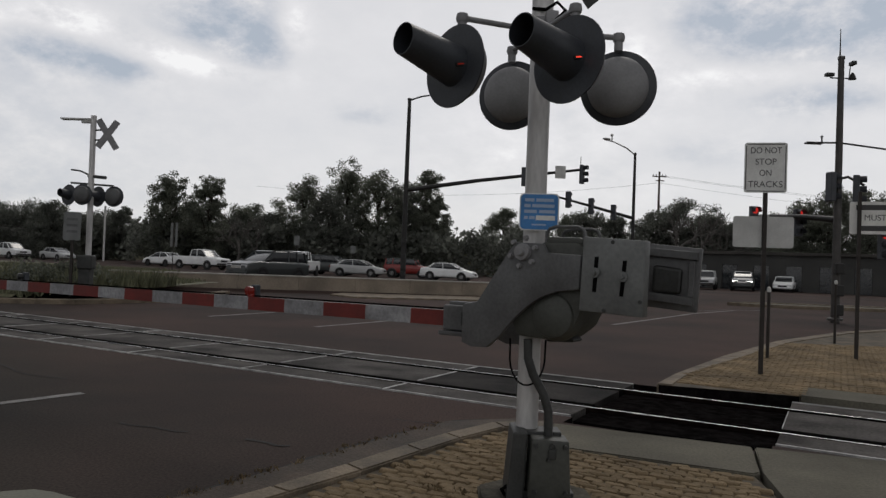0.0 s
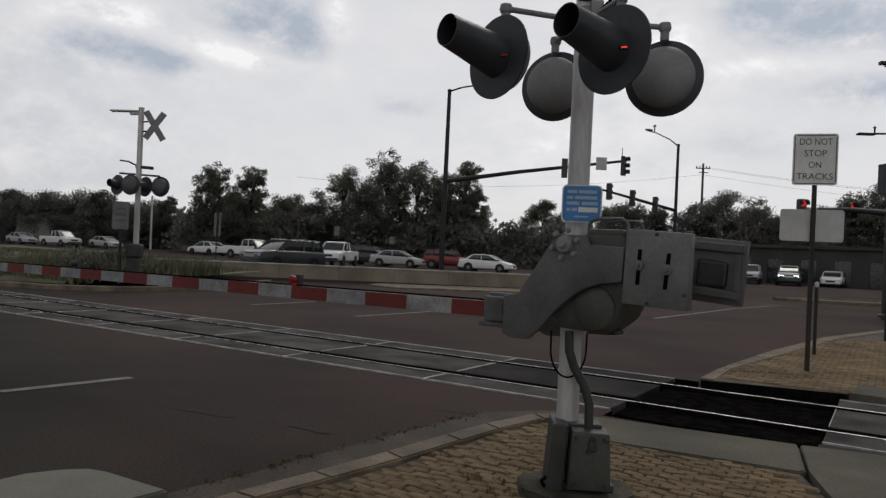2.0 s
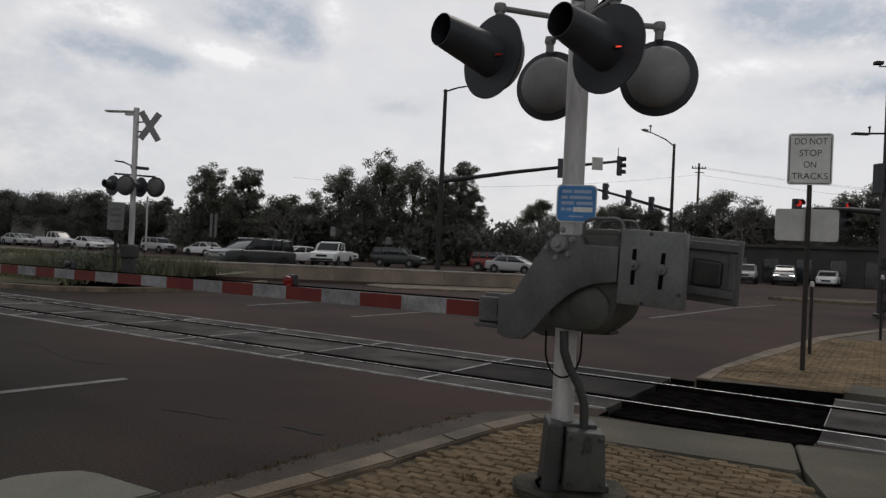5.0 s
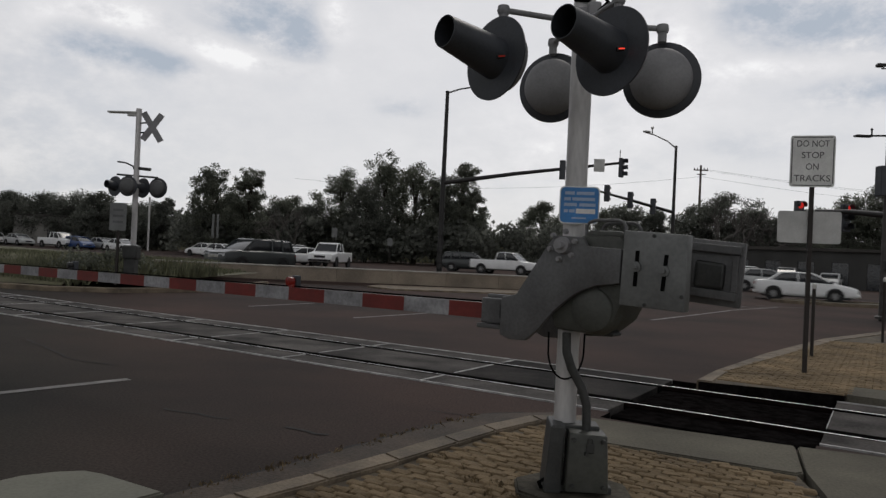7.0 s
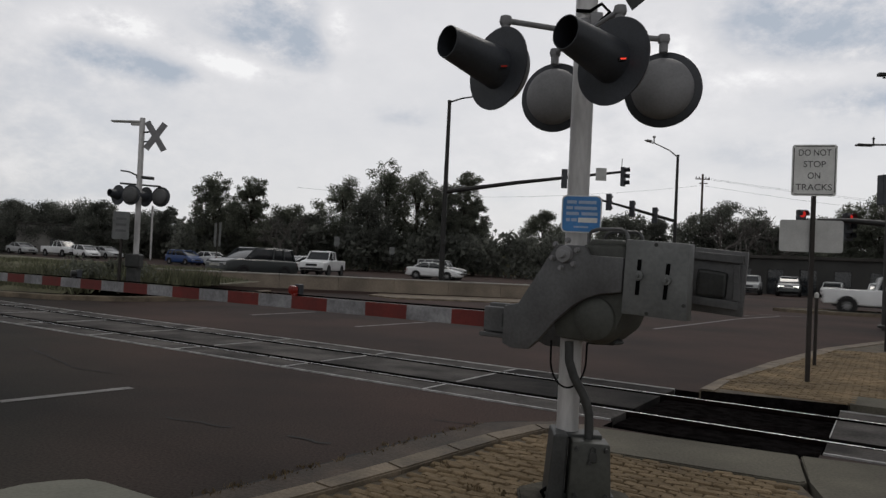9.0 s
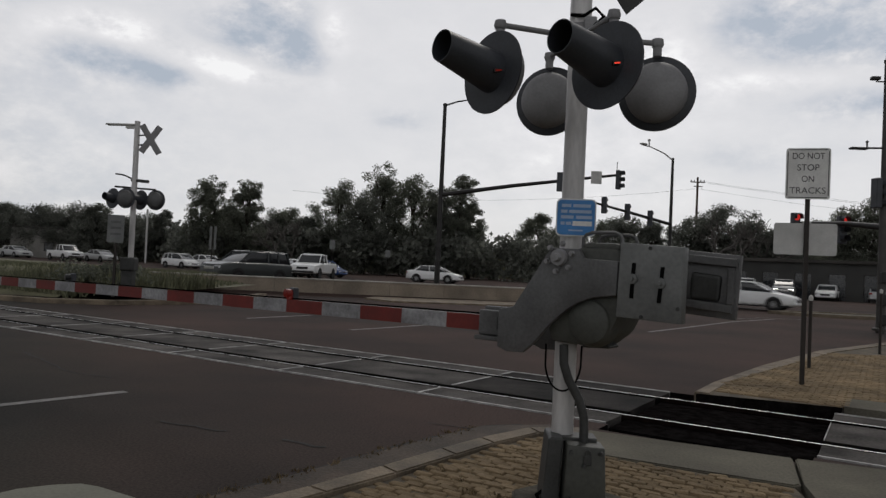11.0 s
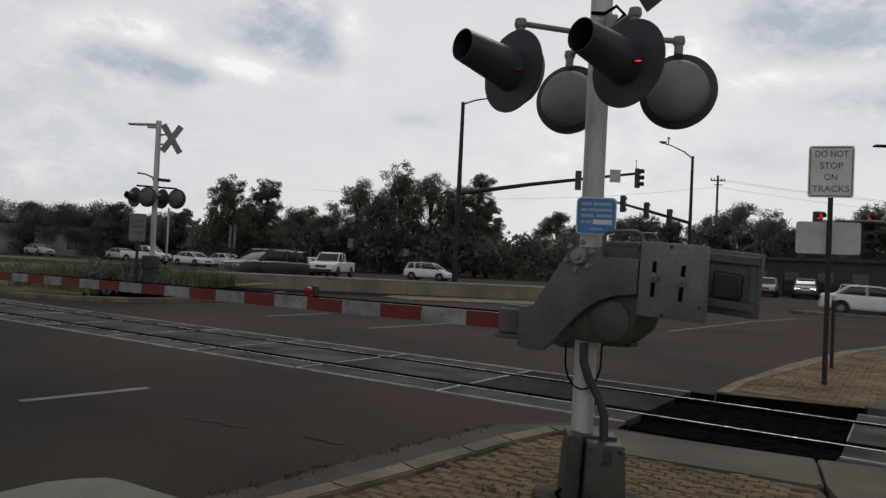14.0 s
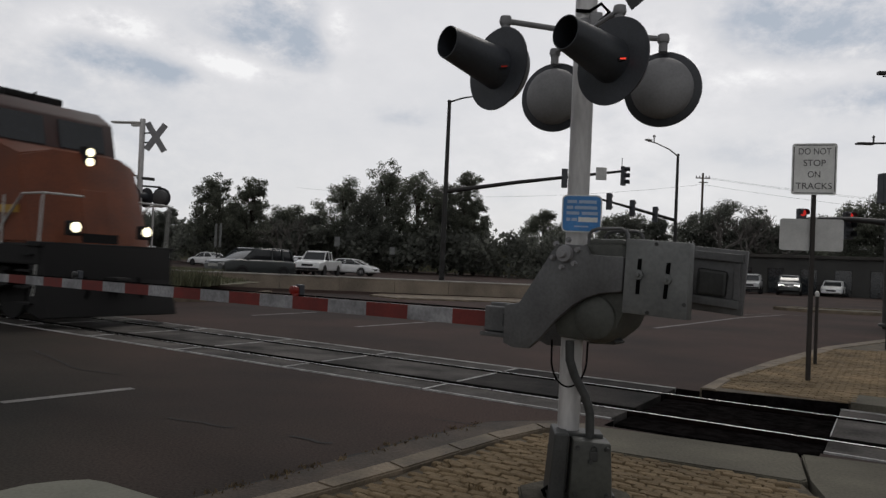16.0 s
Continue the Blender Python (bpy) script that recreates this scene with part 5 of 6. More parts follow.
def tree(x, y, height, width, seed, mat="leaf", clumps=170, count=26000, size=0.19, low=0.06):
    """A broad tree: a few main limbs, each with a ragged lobe of many small sprays."""
    rng = np.random.default_rng(seed)
    z0 = gz(x, y) - 0.1
    t = thing("tree", pose(x, y, z0), "dark leafy deciduous tree behind the street", "tree", "trees behind the street")
    bm = bmesh.new()
    h = height * 1.10
    lean = rng.uniform(-0.04, 0.04, 2) * h
    tube(bm, [(0, 0, 0), (lean[0] * 0.3, lean[1] * 0.3, h * 0.3), (lean[0], lean[1], h * 0.72)], [h * 0.026, h * 0.019, h * 0.006], 9)
    lobes = []
    for k in range(9):
        w = (k + 0.5) / 9
        a, r = k * 2.4 + rng.uniform(-0.5, 0.5), width * 0.30 * rng.uniform(0.5, 1.1) * math.sin(math.pi * min(1, 0.28 + 0.66 * w))
        lobes.append((Vector((lean[0] * w + r * math.cos(a), lean[1] * w + r * math.sin(a), h * (0.30 + 0.56 * w))), width * rng.uniform(0.20, 0.29) * (1.05 - 0.35 * w), h * rng.uniform(0.12, 0.17) * (1.15 - 0.4 * w)))
    for c, rw, rh in lobes:
        base = Vector((lean[0] * 0.4, lean[1] * 0.4, max(h * 0.12, c.z - 0.28 * h)))
        tube(bm, [base, base.lerp(c, 0.5) + Vector((0, 0, 0.02 * h)), c], [h * 0.010, h * 0.007, h * 0.003], 6)
    cs, rs = [], []
    for k in range(clumps):
        c, rw, rh = lobes[k % 9]
        d = rng.normal(size=3)
        d = d / np.linalg.norm(d) * rng.uniform(0.2, 1.05) ** 0.5
        p = c + Vector((d[0] * rw, d[1] * rw, d[2] * rh))
        cs.append(p)
        rs.append(width * rng.uniform(0.05, 0.105))
        if k % 3 == 0:
            tube(bm, [c, c.lerp(p, 0.6), p], [h * 0.004, h * 0.0025, h * 0.001], 4)
    for k in range(34):
        a, r = rng.uniform(0, math.tau), width * 0.42 * rng.uniform(0.1, 1.0)
        cs.append(Vector((r * math.cos(a), r * math.sin(a), h * rng.uniform(low, 0.42))))
        rs.append(width * rng.uniform(0.08, 0.13))
    part("trunk", bm, M["bark"], t, "dark tapering trunk with limbs", smooth=True)
    v, f = leaves(rng, cs, rs, count, size)
    crown = new("crown", leaf_mesh("crown", v, f, M[mat]))
    crown.parent = t
    return t


def sight(px, depth):
    """Plan place on the bearing px (in thousandths of the lens's reach, to the right) at that depth."""
    a = math.atan(px / 1255.0) - radians(3.0)
    r = depth / math.cos(a + radians(3.0))
    return r * math.sin(a), r * math.cos(a)


def height_at(px, rise, depth):
    return 1.55 + (rise + px * 0.0437) / 1255.0 * depth


# bearing, rise over the level, width, depth
seed = 10
for px, rise, wd, dp, mt in ((-764, 109, 100, 82, "leaf_dark"), (-705, 106, 90, 84, "leaf_dark"), (-650, 104, 90, 84, "leaf_dark"), (-612, 106, 70, 80, "leaf_dark"), (-560, 85, 90, 88, "leaf_dark"),
                             (-494, 99, 44, 86, "leaf_dark"), (-525, 92, 80, 92, "leaf_dark"), (-414, 154, 78, 86, "leaf"), (-344, 154, 66, 86, "leaf"), (-378, 104, 90, 92, "leaf_dark"),
                             (-274, 106, 78, 92, "leaf"), (-305, 80, 80, 90, "leaf_dark"), (-238, 90, 80, 90, "leaf_dark"), (-182, 150, 84, 90, "leaf"), (-135, 124, 90, 88, "leaf_dark"),
                             (-100, 180, 80, 92, "leaf"), (-50, 160, 88, 90, "leaf"), (-8, 145, 74, 92, "leaf_dark"), (30, 165, 64, 90, "leaf"), (52, 112, 60, 92, "leaf"),
                             (176, 94, 70, 98, "leaf"), (216, 80, 60, 98, "leaf_dark"), (326, 90, 84, 88, "leaf_dark"), (286, 84, 70, 96, "leaf"), (376, 82, 70, 86, "leaf_dark"),
                             (446, 92, 84, 88, "leaf_dark"), (496, 108, 96, 86, "leaf_dark"), (546, 92, 84, 86, "leaf_dark"), (586, 66, 70, 84, "leaf_dark"), (660, 84, 100, 86, "leaf_dark"),
                             (716, 110, 90, 78, "leaf"), (766, 128, 96, 76, "leaf"), (826, 128, 96, 76, "leaf"), (880, 120, 100, 78, "leaf_dark"), (-840, 110, 110, 84, "leaf_dark")):
    dp += 14 if px < -480 else 0
    x, y = sight(px, dp)
    tree(x, y, height_at(px, rise, dp) - gz(x, y) + 0.3, wd / 1255 * dp * 1.4, seed, mt)
    seed += 1


def bare_tree(x, y, height, seed):
    rng = np.random.default_rng(seed)
    t = thing("bare_tree", pose(x, y, gz(x, y) - 0.1), "leafless grey tree with thin branches", "tree")
    bm = bmesh.new()

    def grow(p, d, length, r, depth):
        q = p + d * length
        tube(bm, [p, p.lerp(q, 0.5) + Vector(rng.normal(size=3)) * length * 0.05, q], [r, r * 0.85, r * 0.65], 5)
        if depth:
            for _ in range(3):
                nd = (d + Vector(rng.normal(size=3)) * 0.5 + Vector((0, 0, 0.12))).normalized()
                grow(p.lerp(q, rng.uniform(0.55, 1.0)), nd, length * rng.uniform(0.55, 0.8), r * 0.62, depth - 1)

    grow(Vector((0, 0, 0)), Vector((0.05, 0, 1)), height * 0.42, height * 0.02, 4)
    part("trunk", bm, M["dead_wood"], t)


for px, rise, dp, sd in ((-294, 118, 84, 3), (-262, 96, 84, 4), (520, 122, 80, 5), (575, 96, 80, 7), (480, 120, 80, 8)):
    x, y = sight(px, dp)
    bare_tree(x, y, height_at(px, rise, dp) - gz(x, y), sd)

# undergrowth along the back of the street
rng = np.random.default_rng(5)
cs, rs = [], []
for k in range(330):
    px = rng.uniform(-860, 900)
    dp = rng.uniform(84, 96) + (14 if px < -480 else 0)
    x, y = sight(px, dp)
    hh = rng.uniform(0.6, 4.6 if px < 700 else 3.4)
    cs.append((x, y, gz(x, y) + hh))
    rs.append(rng.uniform(1.4, 2.4))
v, f = leaves(rng, cs, rs, 42000, 0.6)
hedge = new("undergrowth", leaf_mesh("undergrowth", v, f, M["leaf_dark"]))
tagged(hedge, "dense dark undergrowth below the trees", "bushes", kind="stuff")
bm = bmesh.new()
pts = [sight(px, 116 if px < -400 else 101) for px in range(-1100, 1200, 60)]
for (x0, y0), (x1, y1) in zip(pts, pts[1:]):
    h0, h1 = (4.6 + 1.2 * noise.noise((x * 0.05, 3.0, 0)) for x in (x0, x1))
    f = [bm.verts.new(p) for p in ((x0, y0, 0), (x1, y1, 0), (x1 * 1.03, y1 * 1.03, h1), (x0 * 1.03, y0 * 1.03, h0))]
    bm.faces.new(f)
structure("bank", bm, M["grass"], "dark overgrown bank behind the trees")

# weeds and grass round the far signal
def tufts(name, poly, count, hgt, mat, seed, label, base=0.15):
    rng = np.random.default_rng(seed)
    xs, ys = [p[0] for p in poly], [p[1] for p in poly]
    v, f = [], []
    while len(f) < count:
        x, y = rng.uniform(min(xs), max(xs)), rng.uniform(min(ys), max(ys))
        if not inside(x, y, poly):
            continue
        z = gz(x, y) + base + 0.34 * smooth((y - 21.2) / 1.5)
        a, h, w = rng.uniform(0, math.tau), hgt * rng.uniform(0.4, 1.4), 0.02 + 0.02 * rng.random()
        dx, dy = math.cos(a) * w, math.sin(a) * w
        lx, ly = rng.normal(0, h * 0.3, 2)
        i = len(v)
        v += [(x - dx, y - dy, z - 0.03), (x + dx, y + dy, z - 0.03), (x + lx, y + ly, z + h)]
        f.append((i, i + 1, i + 2))
    me = bpy.data.meshes.new(name)
    me.from_pydata(v, [], f)
    me.materials.append(M[mat])
    tagged(new(name, me), label, "grass", kind="stuff")


tufts("grass", [(-40, 24.0), (-14.5, 21.4), (-11.5, 22.0), (-9.6, 24.5), (-10.2, 31), (-14, 36), (-30, 40)], 26000, 0.13, "blade", 1, "dry mown grass blades on the island")
tufts("tall_weeds", [(-15.5, 21.8), (-12.5, 21.3), (-9.6, 23.5), (-9.6, 26), (-15, 25)], 3000, 0.52, "blade", 2, "tall weeds round the far signal")
rng = np.random.default_rng(8)
cs = [(rng.uniform(-13.6, -10.9), rng.uniform(21.8, 24.0), rng.uniform(0.5, 1.15)) for _ in range(30)]
v, f = leaves(rng, cs, [rng.uniform(0.2, 0.4) for _ in cs], 2800, 0.11)
tagged(new("shrub", leaf_mesh("shrub", v, f, M["leaf"])), "low dark shrubs at the foot of the far signal", "bushes", kind="stuff")

# ---- buildings ----
def building(x, y, w, d, h, rz, mat, label, openings=(), arch=False):
    t = thing("building", pose(x, y, gz(x, y) - 0.1, 0, 0, rz), label, "building")
    bm = bmesh.new()
    xs = sorted({-w / 2, w / 2, *[o[0] - o[2] / 2 for o in openings], *[o[0] + o[2] / 2 for o in openings]})
    for a, b in zip(xs, xs[1:]):
        mid = (a + b) / 2
        op = [o for o in openings if abs(mid - o[0]) < o[2] / 2]
        if op:
            z0, z1 = op[0][1], op[0][1] + op[0][3]
            if z0 > 0.01:
                box(bm, (mid, 0, z0 / 2), (b - a, 0.3, z0))
            box(bm, (mid, 0, (z1 + h) / 2), (b - a, 0.3, h - z1))
        else:
            box(bm, (mid, 0, h / 2), (b - a, 0.3, h))
    part("wall", bm, M[mat], t)
    bm = bmesh.new()
    box(bm, (0, d / 2 + 0.2, h / 2), (w - 0.02, d, h - 0.02))
    part("inner_wall", bm, M["roof"], t)
    bm = bmesh.new()
    box(bm, (0, d / 2, h + 0.15), (w + 0.5, d + 0.9, 0.3), bevel=0.03)
    part("roof", bm, M["roof"], t)
    for o in openings:
        bm = bmesh.new()
        box(bm, (o[0], 0.13, o[1] + o[3] / 2), (o[2] - 0.06, 0.03, o[3] - 0.06))
        wdw = part("window", bm, M["car_glass"], t)
        for sx in (-1, 1):
            bm = bmesh.new()
            box(bm, (o[0] + sx * (o[2] / 2 - 0.03), 0.1, o[1] + o[3] / 2), (0.06, 0.1, o[3]))
            part("window_frame", bm, M["mast"], wdw)
    return t


x, y = sight(735, 66)
building(x, y, 26, 8, 3.6, -30, "dull_stucco", "low grey stucco building with tall dark openings", [(-10 + 2.9 * k, 0.1, 1.5, 2.5) for k in range(8)])
x, y = sight(-770, 96)
building(x, y, 16, 8, 4.2, 30, "stucco", "low pale building beyond the trees", [(-5, 1, 1.2, 1.2), (0, 1, 1.2, 1.2), (5, 1, 1.2, 1.2)])
x, y = sight(-690, 96)
building(x, y, 9, 8, 4.0, 28, "stucco", "low pale shed beyond the trees", [(0, 1, 1.2, 1.2)])

# ---- vehicles ----
STYLES = {
    # length, width, height, wheel radius, bonnet z, belt z, cabin stations (x, z) from rear to front as shares
    "sedan": dict(l=4.7, w=1.82, h=1.47, r=0.34, sill=0.26, nose=0.84, belt=0.97, tail=1.04, cab=(0.10, 0.26, 0.56, 0.77), wb=2.75),
    "hatch": dict(l=4.15, w=1.74, h=1.53, r=0.32, sill=0.24, nose=0.78, belt=0.98, tail=1.0, cab=(0.03, 0.10, 0.60, 0.80), wb=2.5),
    "suv": dict(l=4.95, w=1.98, h=1.78, r=0.38, sill=0.32, nose=1.08, belt=1.14, tail=1.12, cab=(0.015, 0.07, 0.585, 0.745), wb=2.86),
    "boxy": dict(l=4.45, w=1.85, h=1.74, r=0.39, sill=0.40, nose=1.05, belt=1.18, tail=1.18, cab=(0.015, 0.04, 0.62, 0.69), wb=2.8),
    "pickup": dict(l=5.75, w=1.98, h=1.88, r=0.40, sill=0.42, nose=1.12, belt=1.22, tail=1.20, cab=(0.38, 0.42, 0.64, 0.76), wb=3.55),
}


def loft(bm, stations, seg=5):
    """Skins through stations (x, half width, z low, z high, corner radius) with rounded corners."""
    rings = []
    for x, hw, z0, z1, rad in stations:
        ring = []
        rad = min(rad, hw * 0.9, (z1 - z0) * 0.45)
        for sy, sz, a0 in ((1, 1, 0), (-1, 1, 90), (-1, -1, 180), (1, -1, 270)):
            for k in range(seg):
                a = radians(a0 + 90 * k / (seg - 1))
                cy = sy * (hw - rad)
                cz = (z1 - rad) if sz > 0 else (z0 + rad)
                ring.append(bm.verts.new((x, cy + rad * math.cos(a), cz + rad * math.sin(a))))
        rings.append(ring)
    for a, b in zip(rings, rings[1:]):
        n = len(a)
        for k in range(n):
            bm.faces.new((a[k], a[(k + 1) % n], b[(k + 1) % n], b[k]))
    bm.faces.new(rings[0][::-1])
    bm.faces.new(rings[-1])
    return bm


def vehicle(name, style, paint_key, m, label, category, lights=False, two_tone=None):
    """A road vehicle: x forward, origin on the ground below its middle. Returns it with its wheels."""
    s = STYLES[style]
    l, w, h, r = s["l"], s["w"], s["h"], s["r"]
    hw, x0 = w / 2, -l / 2
    t = thing(name, m, label, category, "vehicles on the cross street")
    bx, fx = -s["wb"] / 2 - 0.05, s["wb"] / 2 - 0.05
    # lower body
    bm = bmesh.new()
    nose, belt, tail, sill = s["nose"], s["belt"], s["tail"], s["sill"]
    c0, c1, c2, c3 = (x0 + l * k for k in s["cab"])
    if style == "pickup":
        st = [(x0, hw * 0.93, sill + 0.12, tail - 0.04, 0.06), (x0 + 0.06, hw * 0.99, sill + 0.05, tail, 0.08), (c0, hw, sill, tail, 0.08), (c0 + 0.1, hw, sill, belt, 0.1), (c3, hw, sill, belt, 0.1),
              (c3 + 0.25, hw * 0.99, sill, nose + 0.04, 0.14), (l / 2 - 0.25, hw * 0.96, sill, nose - 0.03, 0.14), (l / 2 - 0.05, hw * 0.93, sill + 0.04, nose - 0.1, 0.12), (l / 2, hw * 0.86, sill + 0.12, nose - 0.22, 0.1)]
    else:
        st = [(x0, hw * 0.86, sill + 0.14, tail - 0.14, 0.12), (x0 + 0.08, hw * 0.94, sill + 0.06, tail - 0.03, 0.14), (x0 + 0.5, hw * 0.99, sill, tail, 0.16), (0, hw, sill - 0.02, belt, 0.16),
              (c3, hw, sill, belt - 0.02, 0.16), (c3 + 0.2, hw * 0.99, sill, nose + 0.08, 0.18), (l / 2 - 0.45, hw * 0.96, sill, nose, 0.18), (l / 2 - 0.1, hw * 0.88, sill + 0.02, nose - 0.1, 0.16), (l / 2, hw * 0.74, sill + 0.1, nose - 0.24, 0.12)]
    loft(bm, st)
    body = part("body", bm, M[paint_key], t, smooth=True)
    # glasshouse and roof
    bm = bmesh.new()
    top = h - 0.06
    loft(bm, [(c0, hw * 0.80, belt - 0.12, belt + 0.0, 0.05), (c1, hw * 0.78, belt - 0.1, top, 0.12), ((c1 + c2) / 2, hw * 0.80, belt - 0.1, top + 0.03, 0.12), (c2, hw * 0.79, belt - 0.1, top, 0.12), (c3, hw * 0.84, belt - 0.14, belt - 0.02, 0.05)])
    part("glasshouse", bm, M["car_glass"], t, "dark tinted windows", smooth=True)
    bm = bmesh.new()
    loft(bm, [(c1 - 0.05, hw * 0.62, top - 0.05, top + 0.01, 0.03), (c1 + 0.12, hw * 0.72, top - 0.05, top + 0.045, 0.04), ((c1 + c2) / 2, hw * 0.745, top - 0.04, top + 0.07, 0.05), (c2 - 0.05, hw * 0.72, top - 0.04, top + 0.045, 0.04), (c2 + 0.06, hw * 0.66, top - 0.06, top + 0.01, 0.03)])
    part("roof", bm, M[two_tone or paint_key], t, smooth=True)
    for sy in (-1, 1):
        posts = [((c3 + 0.02, hw * 0.85, belt - 0.05), (c2 + 0.02, hw * 0.765, top), 0.035), (((c1 + c2) / 2 + 0.1, hw * 0.86, belt - 0.05), ((c1 + c2) / 2 + 0.05, hw * 0.79, top + 0.01), 0.035),
                 ((c0 + 0.06, hw * 0.83, belt - 0.04), (c1 + 0.02, hw * 0.76, top), 0.06)]
        if style in ("suv", "hatch", "boxy"):
            xq = c1 + 0.24 * (c2 - c1)
            posts.append(((xq, hw * 0.86, belt - 0.05), (xq + 0.05, hw * 0.785, top + 0.01), 0.05))
        for (xa, ya, za), (xb, yb, zb), rr in posts:
            bm = bmesh.new()
            tube(bm, [(xa, sy * ya, za), (xb, sy * yb, zb)], rr, 6)
            part("pillar", bm, M[paint_key], t)
        bm = bmesh.new()
        box(bm, (c3 - 0.12, sy * (hw + 0.09), belt + 0.04), (0.12, 0.2, 0.14), bevel=0.03)
        part("mirror", bm, M["trim_black"], t)
        bm = bmesh.new()
        loft(bm, [(l / 2 - 0.32, hw * 0.30, nose - 0.30, nose - 0.13, 0.04), (l / 2 - 0.03, hw * 0.22, nose - 0.30, nose - 0.17, 0.04)])
        bmesh.ops.translate(bm, verts=bm.verts, vec=(0.012, sy * hw * 0.60, 0))
        part("headlight", bm, M["headlight" if lights else "lamp_clear"], t, "lit headlight" if lights else "clear headlight")
        bm = bmesh.new()
        box(bm, (x0 + 0.07, sy * hw * 0.78, tail - 0.2), (0.16, 0.26, 0.18), bevel=0.03)
        part("tail_light", bm, M["tail"], t, "red tail light")
    bm = bmesh.new()
    box(bm, (l / 2 - 0.02, 0, nose - 0.30), (0.07, w * 0.42, 0.17), bevel=0.02)
    part("grille", bm, M["chrome" if style == "suv" else "trim_black"], t)
    bm = bmesh.new()
    box(bm, (l / 2 - 0.06, 0, sill + 0.14), (0.2, w * 0.86, 0.14), bevel=0.04)
    part("front_bumper", bm, M["trim_black" if style in ("pickup", "boxy") else paint_key], t)
    bm = bmesh.new()
    box(bm, (x0 + 0.05, 0, sill + 0.16), (0.2, w * 0.88, 0.16), bevel=0.04)
    part("rear_bumper", bm, M["chrome" if style == "pickup" else paint_key], t)
    bm = bmesh.new()
    box(bm, (0, 0, sill + 0.02), (l * 0.86, w * 0.9, 0.16), bevel=0.03)
    part("underbody", bm, M["trim_black"], t)
    if style == "pickup":
        bm = bmesh.new()
        box(bm, ((x0 + c0) / 2 + 0.02, 0, tail + 0.002), (c0 - x0 - 0.25, w * 0.82, 0.01))
        part("load_bed", bm, M["trim_black"], t, "dark open load bed")
    wheels = []
    wheel_bm = bmesh.new()
    lathe(wheel_bm, [(r * 0.62, -0.11), (r * 0.9, -0.115), (r, -0.08), (r, 0.08), (r * 0.9, 0.115), (r * 0.62, 0.11), (r * 0.62, -0.11)], Matrix.Rotation(radians(90), 4, "X"), 24)
    tyre = mesh_of(wheel_bm, "wheel", M["tyre"], True)
    rim_bm = bmesh.new()
    lathe(rim_bm, [(r * 0.63, -0.06), (r * 0.60, 0.07), (r * 0.2, 0.085), (0, 0.09)], Matrix.Rotation(radians(90), 4, "X"), 20)
    for k in range(5):
        box(rim_bm, (0, -0.08, 0), (r * 0.14, 0.03, r * 1.1), m=Matrix.Rotation(k * math.tau / 10, 4, "Y"))
    lathe(rim_bm, [(r * 0.63, 0.06), (r * 0.60, -0.07), (r * 0.2, -0.085), (0, -0.09)], Matrix.Rotation(radians(90), 4, "X"), 20)
    rim = mesh_of(rim_bm, "rim", M["rim"], False)
    for x in (bx, fx):
        for sy in (-1, 1):
            # flat black disc on the body side, the wheel well's shade put into its colour
            bm = bmesh.new()
            lathe(bm, [(0, -0.01), (r * 1.17, -0.01), (r * 1.17, 0.01), (0, 0.012)], Matrix.Translation((x, sy * (hw + 0.001), r * 1.02)) @ Matrix.Rotation(radians(90), 4, "X"), 24)
            part("wheel_arch", bm, M["trim_black"], body)
            o = new("wheel", tyre)
            o.parent = t
            o.matrix_basis = pose(x, sy * (hw - 0.08), r)
            q = new("rim", rim)
            q.parent = o
            wheels.append(o)
    return t, wheels, r


# the way that the moving traffic takes through the junction, from far left to right
LANE = [(-190, 150), (-120, 118), (-75, 95), (-52, 84), (-34, 73.5), (-20, 66.2), (-12.3, 63.2), (-4.5, 61.3), (0.4, 60.4), (3.4, 58.9), (6.0, 54.5), (7.8, 49.2), (9.6, 44.0), (12.2, 40.2), (15.0, 38.0), (18.0, 36.4), (22.0, 34.5), (27, 32.3), (45, 25), (90, 8), (200, -30)]


def catmull(pts, n=24):
    out = []
    for i in range(1, len(pts) - 2):
        p0, p1, p2, p3 = (Vector(q) for q in pts[i - 1:i + 3])
        for k in range(n):
            t = k / n
            out.append(0.5 * ((2 * p1) + (p2 - p0) * t + (2 * p0 - 5 * p1 + 4 * p2 - p3) * t * t + (3 * p1 - p0 - 3 * p2 + p3) * t ** 3))
    return out


LINE = catmull(LANE)
ARC = [0.0]
for a, b in zip(LINE, LINE[1:]):
    ARC.append(ARC[-1] + (b - a).length)
ZERO = ARC[min(range(len(LINE)), key=lambda i: abs(LINE[i].x - 3.4))]


def on_lane(s):
    s = max(ARC[1], min(ARC[-2], s + ZERO))
    i = int(np.searchsorted(ARC, s))
    k = (s - ARC[i - 1]) / (ARC[i] - ARC[i - 1])
    return LINE[i - 1].lerp(LINE[i], k)


